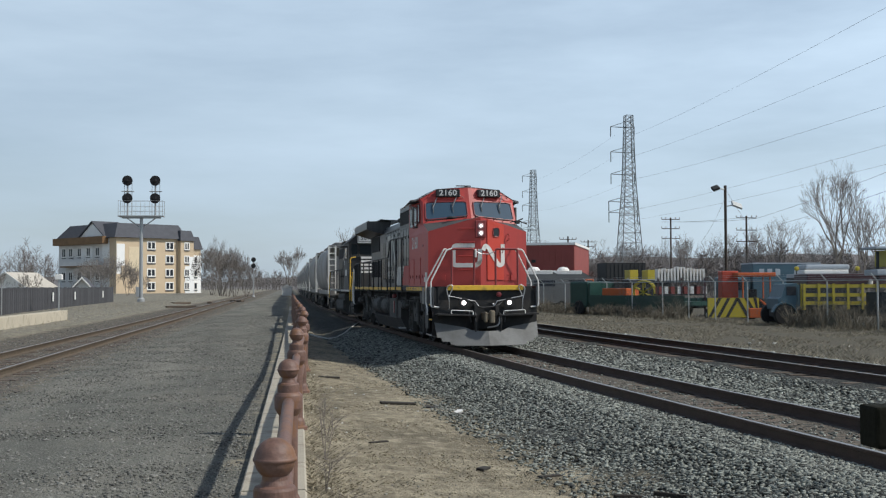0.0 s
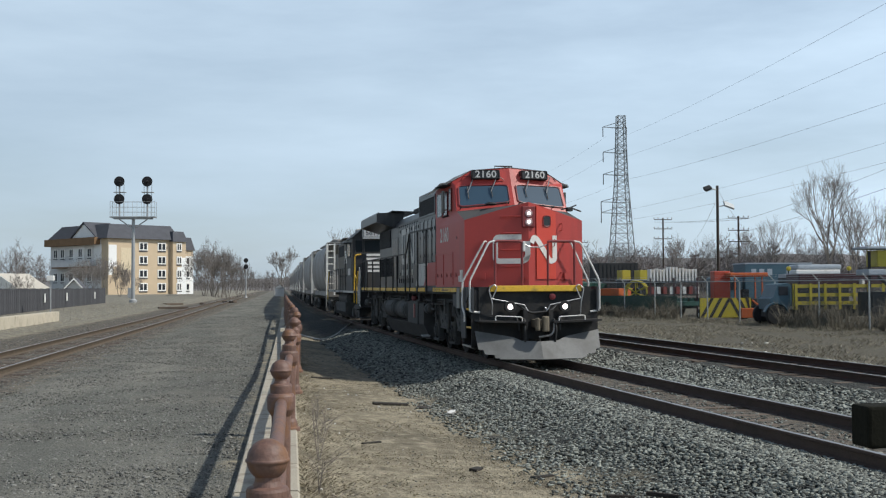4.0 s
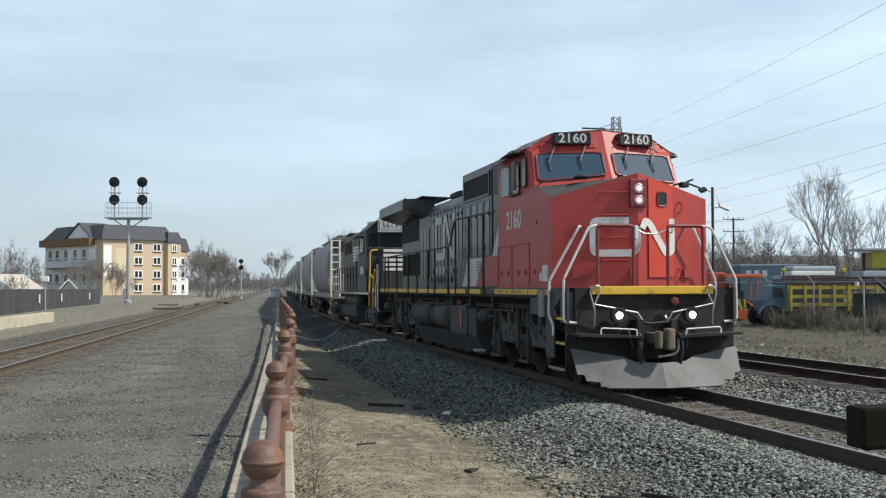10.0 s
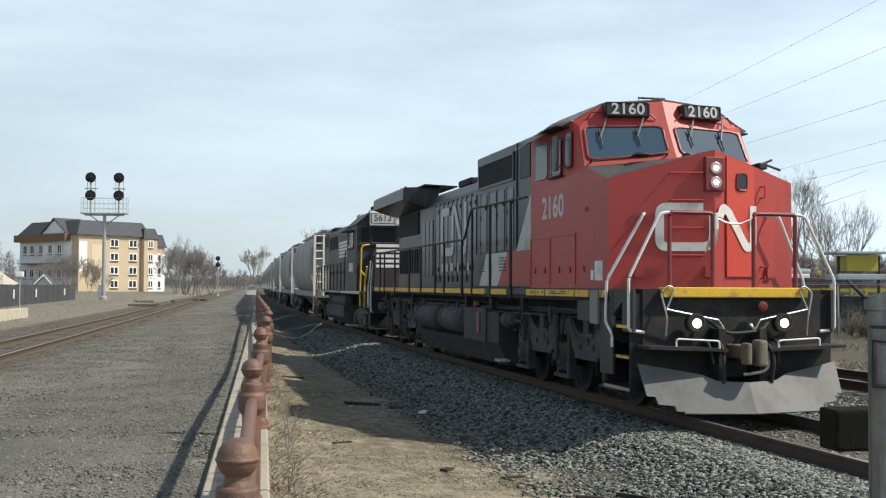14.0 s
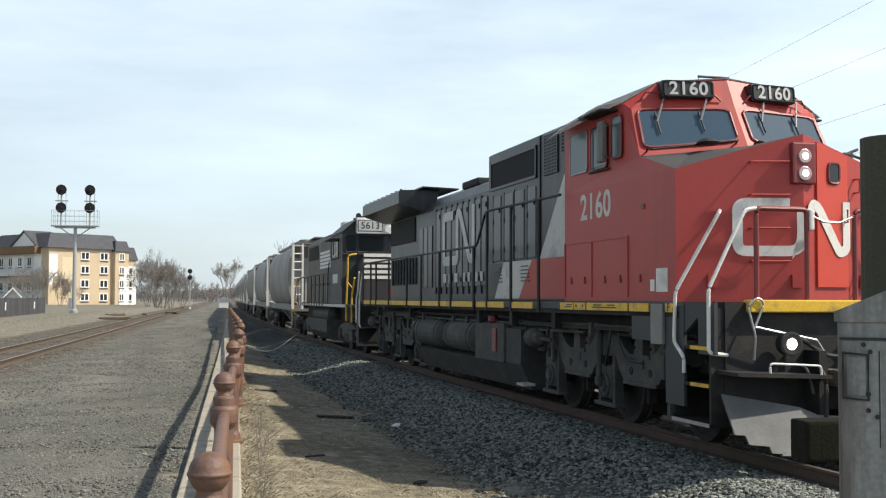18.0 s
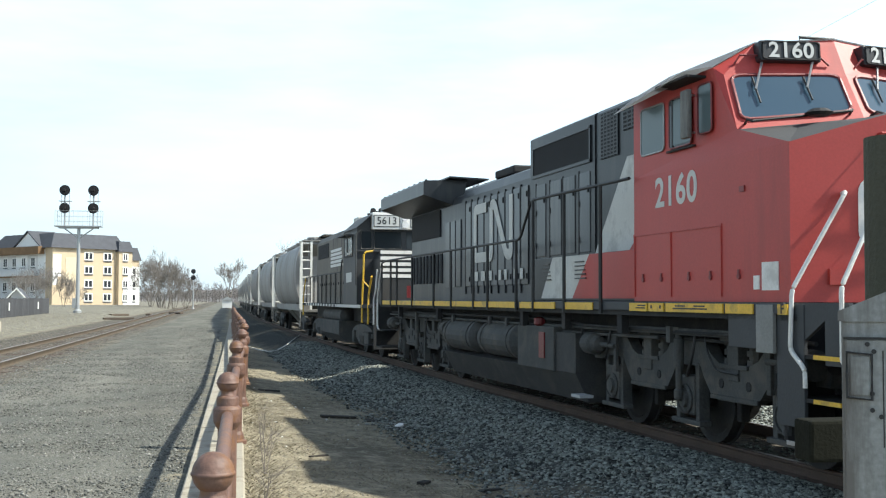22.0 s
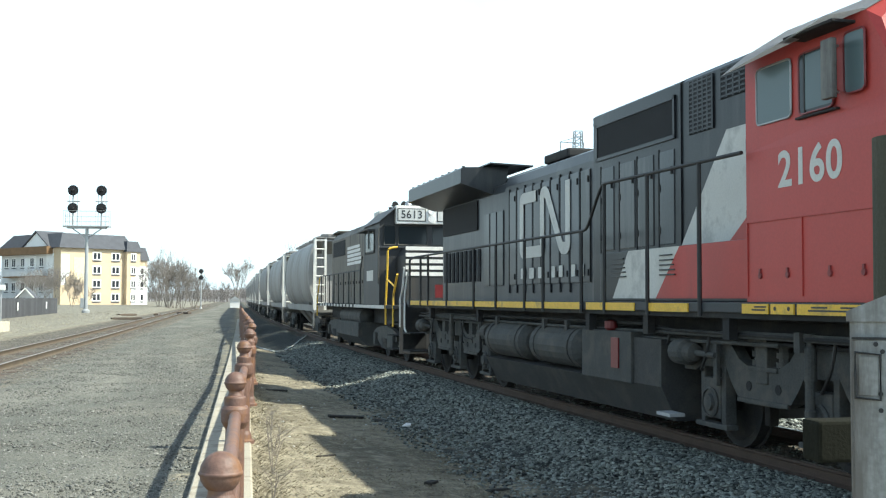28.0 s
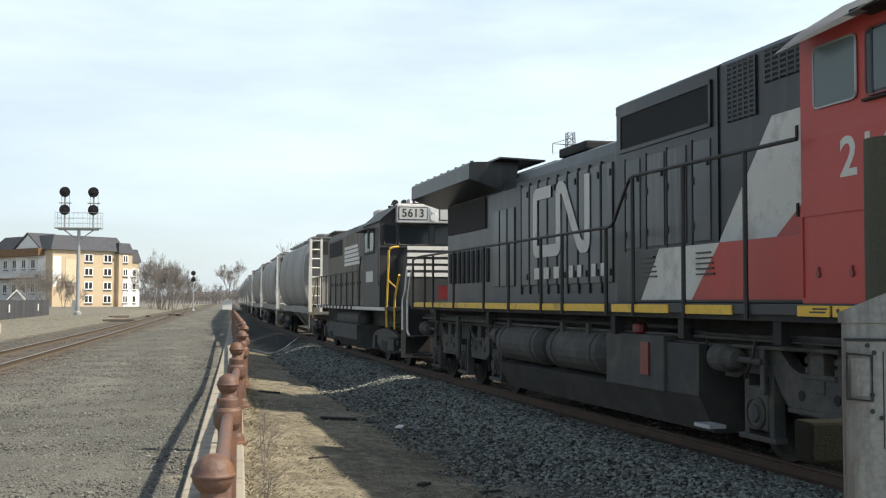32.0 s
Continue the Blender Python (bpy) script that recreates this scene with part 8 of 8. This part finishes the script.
def bare_tree(x, y, h, seed, label, wide=0.62, low=0.28, levels=7, lean=0.0, group="", limbs=5):
    """A leafless tree that forks again and again, its shoots turning upward; drawn to its height and spread at the end."""
    th = thing("bare_tree", pose(x, y, ground_z(x, y) - 0.1), label, "tree", group=group)
    rnd = random.Random(seed)
    segs = []

    def turned_off(d, angle):
        side = d.cross(Vector((rnd.uniform(-1, 1), rnd.uniform(-1, 1), rnd.uniform(-1, 1)))).normalized()
        return (d * math.cos(angle) + side * math.sin(angle)).normalized()

    def grow(p, d, length, level):
        for _ in range(2):
            d = (d + Vector((rnd.uniform(-0.14, 0.14), rnd.uniform(-0.14, 0.14), 0.09))).normalized()
            q = p + d * length * 0.5
            segs.append((p, q, level))
            p = q
            if level > 1 and rnd.random() < 0.7:
                e = (turned_off(d, rnd.uniform(0.4, 0.8)) + Vector((0, 0, 0.25))).normalized()
                segs.append((p, p + e * length * rnd.uniform(0.3, 0.7), levels))
        if level >= levels:
            return
        grow(p, turned_off(d, rnd.uniform(0.1, 0.3)), length * rnd.uniform(0.78, 0.92), level + 1)
        for _ in range(1 if rnd.random() < 0.7 else 2):
            grow(p, turned_off(d, rnd.uniform(0.4, 0.75)), length * rnd.uniform(0.65, 0.85), level + 1)

    base = Vector((0, 0, 0))
    stem = Vector((0, 0, low * 4.2))
    if low > 0.1:
        segs.append((base, stem, 0))
        for k in range(3):
            a = k * 2.1 + rnd.uniform(-0.5, 0.5)
            grow(stem.copy(), Vector((math.cos(a) * 0.42, math.sin(a) * 0.42, 1)).normalized(), rnd.uniform(0.8, 1.0), 1)
    else:
        for k in range(limbs):
            a = k * 6.28 / limbs + rnd.uniform(-0.4, 0.4)
            grow(Vector((math.cos(a) * 0.15, math.sin(a) * 0.15, 0)), Vector((math.cos(a) * 0.5, math.sin(a) * 0.5, 1)).normalized(), rnd.uniform(0.7, 1.0), 2)
    top = max(q.z for _, q, _ in segs)
    reach = sorted(math.hypot(q.x, q.y) for _, q, _ in segs)[int(len(segs) * 0.97)]
    kz, kr = h / top, wide * h / 2 / reach
    fit = lambda v: Vector((v.x * kr + lean * v.z * kz, v.y * kr, v.z * kz))
    big, small = Sticks(), Sticks()
    small.thin = y * 0.00005
    r0 = h * 0.018
    for a, b, level in segs:
        ra, rb = r0 * 0.62 ** level, r0 * 0.62 ** (level + 0.8)
        (big if level < 3 else small).add(fit(a), fit(b), ra, rb)
    big.mesh("trunk", M_bark, th)
    small.mesh("crown", M_twigs, th)
    return th


bare_tree(57.0, 110, 15.2, 11, "tall bare tree with upswept grey limbs behind the yard", 0.5, 0.34, 8)
bare_tree(54.6, 100, 11.0, 12, "dark bare tree leaning behind the yard", 0.55, 0.3, 7, -0.12)
bare_tree(60.5, 106, 12.0, 13, "dark bare tree with forked trunks", 0.55, 0.25, 7, 0.12)
bare_tree(60.5, 130, 10.5, 14, "wide bare tree with crooked limbs", 0.9, 0.25, 7, -0.1)
bare_tree(66, 120, 12.5, 15, "tall bare tree with upswept grey limbs behind the yard", 0.6, 0.3, 7)
bare_tree(52.5, 140, 8.5, 18, "bare tree behind the yard's poles", 0.9, 0.2, 7)
bare_tree(-0.15, 262, 11.8, 19, "lone bare tree with a round crown down the line", 0.8, 0.2, 8)
bare_tree(10.5, 185, 12.5, 17, "bare tree rising behind the train", 0.75, 0.25, 7)
for i, (x, y, h) in enumerate(((-13.9, 205, 8.6), (-12.0, 200, 10.6), (-10.0, 208, 8.6), (-12.9, 216, 9.8), (-8.2, 214, 7.0), (-11.2, 206, 9.2))):
    bare_tree(x, y, h * 1.05, 30 + i, "bare tree in a clump beside the line", 0.85, 0.03, 8, group="clump of bare trees", limbs=6)
for i, (x, y, h) in enumerate(((-31.5, 190, 7.2), (-29.0, 185, 7.6), (-27.0, 192, 6.4), (-34, 196, 7.0), (-24.5, 186, 5.0))):
    bare_tree(x, y, h, 50 + i, "bare shrubby tree in front of the apartment house", 0.95, 0.03, 8, group="bare trees by the house", limbs=5)
for i, (x, y, h) in enumerate(((-36, 125, 5.0), (-33.5, 128, 4.6), (-39, 130, 5.8), (-31, 124, 3.8), (-29, 130, 3.6), (-42, 126, 6.4))):
    bare_tree(x, y, h, 70 + i, "low bare tree behind the board fence", 0.9, 0.05, 7, group="bare trees by the fence", limbs=6)


def woods(name, spots, seed, label):
    """Far bare woods: many thin crowns in one body."""
    rnd = random.Random(seed)
    st = Sticks()
    for x, y, z, h in spots:
        for _ in range(3):
            base = Vector((x + rnd.uniform(-2.5, 2.5), y + rnd.uniform(-3, 3), z))
            top = base + Vector((rnd.uniform(-1, 1), 0, h * rnd.uniform(0.7, 0.95)))
            st.add(base, top, 0.09, 0.03)
            for _ in range(20):
                f = rnd.uniform(0.2, 1.0)
                p = base.lerp(top, f)
                a = rnd.uniform(0, 6.28)
                e = p + Vector((math.cos(a) * h * 0.26 * (1.25 - f), math.sin(a) * h * 0.2, h * rnd.uniform(0.06, 0.2)))
                st.add(p, e, 0.04, 0.02)
                for _ in range(7):
                    q = p.lerp(e, rnd.uniform(0.2, 1))
                    st.add(q, q + Vector((rnd.uniform(-1, 1) * h * 0.07, rnd.uniform(-1, 1), h * rnd.uniform(0.0, 0.09))), 0.022, 0.01)
    return tagged(st.mesh(name, M_woods), label, "woods", kind="stuff")


rnd_w = random.Random(9)
woods("far_woods", [(62 + rnd_w.uniform(0, 1) ** 1.0 * 190, rnd_w.uniform(215, 330), 0.3, rnd_w.uniform(8, 13)) for _ in range(230)], 1, "belt of bare brown woods behind the yard")
woods("lineside_woods", [(x, y, 0.3, h) for x, y, h in [(rnd_w.uniform(-60, 45), rnd_w.uniform(420, 560), rnd_w.uniform(4, 8.5)) for _ in range(150)]], 2, "distant bare woods along the line")
woods("town_woods", [(rnd_w.uniform(-150, -45), rnd_w.uniform(230, 330), 0.5, rnd_w.uniform(7, 11)) for _ in range(70)], 3, "bare trees behind the houses")
woods("yard_brush", [(rnd_w.uniform(34, 75), rnd_w.uniform(100, 170), 0.2, rnd_w.uniform(3, 6)) for _ in range(70)], 4, "low bare brush behind the yard")


def hill():
    me = bpy.data.meshes.new("wooded_hill")
    v, f = [], []
    n = 90
    for i in range(n + 1):
        a = i / n
        x = -700 + 1900 * a
        y = 760 + 60 * math.sin(a * 9)
        hgt = 8 + 12 * smooth_step(0.38, 0.5, a) + 5 * noise.noise((x * 0.01, 0, 0)) + 2.5 * noise.noise((x * 0.06, 3, 0))
        v += [(x, y - 120, -1), (x, y - 40, hgt * 0.6), (x, y, hgt), (x, y + 300, hgt)]
    for i in range(n):
        for k in range(3):
            f.append((4 * i + k, 4 * i + 4 + k, 4 * i + 5 + k, 4 * i + 1 + k))
    me.from_pydata(v, [], f)
    me.materials.append(mat("far_wooded_hillside", (0.14, 0.132, 0.13), 1.0, 0, 0.4, 0.12, 0.6, 0.6))
    tagged(new("backdrop_hill", me), "long low brown wooded hill on the horizon", "hill", kind="structure")


hill()


def dry_grass():
    rnd = random.Random(21)
    verts, faces = [], []

    def blade(x, y, z, h, w, lean):
        a = rnd.uniform(0, 6.28)
        dx, dy = math.cos(a) * w, math.sin(a) * w
        b = rnd.uniform(0, 6.28)
        lx, ly = math.cos(b) * lean * h, math.sin(b) * lean * h
        k = len(verts)
        verts.extend([(x - dx, y - dy, z), (x + dx, y + dy, z), (x + lx * 0.4 + dx * 0.6, y + ly * 0.4 + dy * 0.6, z + h * 0.6), (x + lx, y + ly, z + h)])
        faces.append((k, k + 1, k + 2))
        faces.append((k, k + 2, k + 3))

    # rank growth along the yard fence
    for _ in range(26000):
        y = 34 * (100 / 34) ** rnd.random()
        f = (100 - y) / 66
        x = 16.5 + 9.7 * f - abs(rnd.gauss(0, 1.0)) * (1.3 if rnd.random() < 0.7 else 2.6) + rnd.uniform(0, 1.2)
        n = noise.noise((x * 0.35, y * 0.35, 2))
        if n < -0.25:
            continue
        h = rnd.uniform(0.1, 0.45) * (0.6 + 0.9 * max(0, n + 0.2))
        if 52 < y < 61:
            h *= 0.6
        h *= max(0.22, 1 - 0.45 * max(0.0, 16.5 + 9.7 * f - x))
        blade(x, y, ground_z(x, y) - 0.02, h, rnd.uniform(0.008, 0.02), 0.45)
    # thin tufts on the dirt, the bank and by the rails
    for _ in range(20000):
        y = 7.4 * (32 / 7.4) ** rnd.random()
        x = rnd.choice((rnd.uniform(0.2, 0.55), 0.22 + abs(rnd.gauss(0, 0.45)), rnd.uniform(0.3, 3.0)))
        if x > 0.7 and noise.noise((x * 1.4, y * 0.9, 5)) < 0.1:
            continue
        blade(x, y, ground_z(x, y) - 0.01, rnd.uniform(0.015, 0.05), rnd.uniform(0.003, 0.009), 1.9)
    for _ in range(2500):
        y = rnd.uniform(30, 130)
        x = -11.2 - abs(rnd.gauss(0, 2.2))
        blade(x, y, ground_z(x, y), rnd.uniform(0.03, 0.1), 0.012, 0.8)
    # short growth between the second track and the fence
    for _ in range(40000):
        y = 24 * (95 / 24) ** rnd.random()
        f = (100 - y) / 66
        lo, hi = side_x(y) + 2.3, 16.8 + 9.7 * f
        x = rnd.uniform(lo, hi)
        if noise.noise((x * 0.5, y * 0.3, 8)) < -0.12:
            continue
        blade(x, y, ground_z(x, y) - 0.01, rnd.uniform(0.03, 0.13), rnd.uniform(0.003, 0.009), 1.2)
    me = bpy.data.meshes.new("dry_grass")
    me.from_pydata(verts, [], faces)
    me.materials.append(M_twig)
    tagged(new("dry_grass", me), "straw-brown dry grass and weeds along the fence", "grass", kind="stuff")
    # bushes of stalks in the fence line
    st = Sticks()
    for _ in range(240):
        y = 36 * (98 / 36) ** rnd.random()
        if 52 < y < 60:
            continue
        f = (100 - y) / 66
        x = 16.5 + 9.7 * f + rnd.uniform(-1.6, 0.6)
        h = rnd.uniform(0.3, 1.0) * (1.4 if y < 50 or rnd.random() < 0.2 else 0.85)
        o = Vector((x, y, ground_z(x, y) - 0.05))
        for _ in range(16):
            e = o + Vector((rnd.uniform(-0.5, 0.5) * h, rnd.uniform(-0.5, 0.5) * h, h * rnd.uniform(0.6, 1.1)))
            m_ = o.lerp(e, 0.5) + Vector((rnd.uniform(-0.1, 0.1), 0, 0.08))
            st.add(o, m_, 0.014, 0.01)
            st.add(m_, e, 0.01, 0.004)
            for _ in range(3):
                q = m_.lerp(e, rnd.random())
                st.add(q, q + Vector((rnd.uniform(-0.25, 0.25), rnd.uniform(-0.25, 0.25), rnd.uniform(0.02, 0.3))), 0.007, 0.003)
    tagged(st.mesh("fence_brush", M_brush), "tangled bare brush along the chain-link fence", "brush", kind="stuff")


dry_grass()


weeds, weeds_n = Sticks(), [0]


def dead_weed(x, y, h, seed):
    rnd = random.Random(seed)
    st = Sticks()
    o = Vector((0, 0, -0.02))
    for _ in range(4):
        e = Vector((rnd.uniform(-0.12, 0.2) * h, rnd.uniform(-0.2, 0.2) * h, h * rnd.uniform(0.6, 1)))
        mid_ = o.lerp(e, 0.5) + Vector((rnd.uniform(-0.04, 0.04), 0, 0))
        st.add(o, mid_, 0.006, 0.005)
        st.add(mid_, e, 0.005, 0.002)
        for _ in range(4):
            q = o.lerp(e, rnd.uniform(0.4, 1))
            st.add(q, q + Vector((rnd.uniform(-0.15, 0.25), rnd.uniform(-0.1, 0.1), rnd.uniform(0.03, 0.18))), 0.003, 0.0015)
    weeds.v += [(a + x, b + y, c + ground_z(x, y)) for a, b, c in st.v]
    weeds.f += [tuple(i + weeds_n[0] for i in f) for f in st.f]
    weeds_n[0] = len(weeds.v)


dead_weed(0.42, 13.2, 0.75, 1)
dead_weed(0.5, 15.0, 0.5, 2)
dead_weed(0.35, 11.0, 0.4, 3)
dead_weed(0.55, 18.0, 0.4, 4)
dead_weed(0.45, 9.4, 0.35, 5)
tagged(weeds.mesh("dead_weeds", M_twigs), "thin dead weed stalks on the bare dirt", "weeds", kind="stuff")


M_char = mat("blackened_wood", (0.03, 0.026, 0.021), 0.95, 0, 0.4, 6, 50, 0.4)
# scraps of wood lying on the dirt, and a loose cable
for k, (x, y, l, w, rz) in enumerate(((2.0, 20.8, 0.66, 0.17, 8), (2.55, 20.2, 0.26, 0.2, -20), (3.0, 12.7, 0.3, 0.07, 25), (3.6, 11.3, 0.5, 0.05, -8), (4.0, 10.9, 0.7, 0.03, -30), (1.2, 15.2, 0.35, 0.05, 40), (0.9, 26, 0.5, 0.1, 5), (2.3, 13.2, 0.25, 0.1, 60))):
    bm = boxes((-l / 2, l / 2, -w / 2, w / 2, 0, 0.045), bevel=0.012)
    for v in bm.verts:
        v.co.z += 0.015 * noise.noise(v.co * 5 + Vector((k, 0, 0)))
    ob = tagged(link("wood_scrap", bm, M_char), "dark splintered scrap of wood on the dirt", "scrap", group="scraps on the dirt")
    ob.matrix_world = pose(x, y, ground_z(x, y) - 0.01, 0, 3, rz)
bm = bmesh.new()
tube(bm, [(0.5 + 0.36 * k, 50.5 - 4.0 * math.sin(min(1.0, k / 4.5) * math.pi / 2) + max(0, k - 4) ** 1.5 * 1.15, ground_z(0.5 + 0.36 * k, 48) + 0.02) for k in range(9)], 0.035, 6)
tagged(link("loose_cable", bm, M_letter), "pale cable lying across the dirt", "cable")
bm = bmesh.new()
pts_ = [(0, 0), (0.12, 0.05), (0.2, -0.03), (0.14, -0.12), (0.02, -0.1)]
prism(bm, pts_, 0, 0.05, "z")
ob = tagged(link("paper_scrap", bm, M_white), "crumpled white paper scrap on the stones", "litter")
ob.matrix_world = pose(2.85, 19.3, ground_z(2.85, 19.3), 12, -15, 20) @ Matrix.Scale(0.8, 4)
# ---- what moves ----
def nose_y(t):
    """Where the red engine's nose stands: it slows down all the way."""
    u = t - 16.0
    return ((((4.0759e-07 * u - 3.7719e-07) * u - 3.66952e-4) * u + 0.01995104) * u - 0.70019386) * u + 13.4135


STATIONS = [(y * 0.5, track_x(y * 0.5)) for y in range(-120, 700)]
CHAIN = np.concatenate([[0.0], np.cumsum([math.hypot(b[0] - a[0], b[1] - a[1]) for a, b in zip(STATIONS, STATIONS[1:])])])
SY = np.array([s[0] for s in STATIONS])


def on_track(c):
    y = float(np.interp(c, CHAIN, SY))
    return Vector((track_x(y), y, RAIL))


def vehicle_pose(t, back, pin_a, pin_b):
    """The pose of a vehicle whose front lies that far behind the nose, carried by two pins."""
    c = float(np.interp(nose_y(t), SY, CHAIN)) + back
    a, b = on_track(c + pin_a), on_track(c + pin_b)
    d = (b - a).normalized()
    o = a - d * pin_a
    return Matrix.Translation(o) @ Matrix.Rotation(-math.atan2(d.x, d.y), 4, "Z")


def motions():
    steps = [k * 0.5 for k in range(65)]
    walk(loco, [(t, vehicle_pose(t, 0.0, 2.6, 15.8)) for t in steps])
    walk(gp, [(t, vehicle_pose(t, 20.0, 3.8, 14.2)) for t in steps])
    for k, h in enumerate(HOPPERS):
        walk(h, [(t, vehicle_pose(t, 38.0 + 17.75 * k, 2.6, 15.2)) for t in steps])
    turns = [k * 0.4 for k in range(81)]
    for w, r in LOCO_WHEELS + GP_WHEELS + HOP_WHEELS:
        o = w.location.copy()
        walk(w, [(t, Matrix.Translation(o) @ Matrix.Rotation((nose_y(0) - nose_y(t)) / r, 4, "X")) for t in turns])


motions()
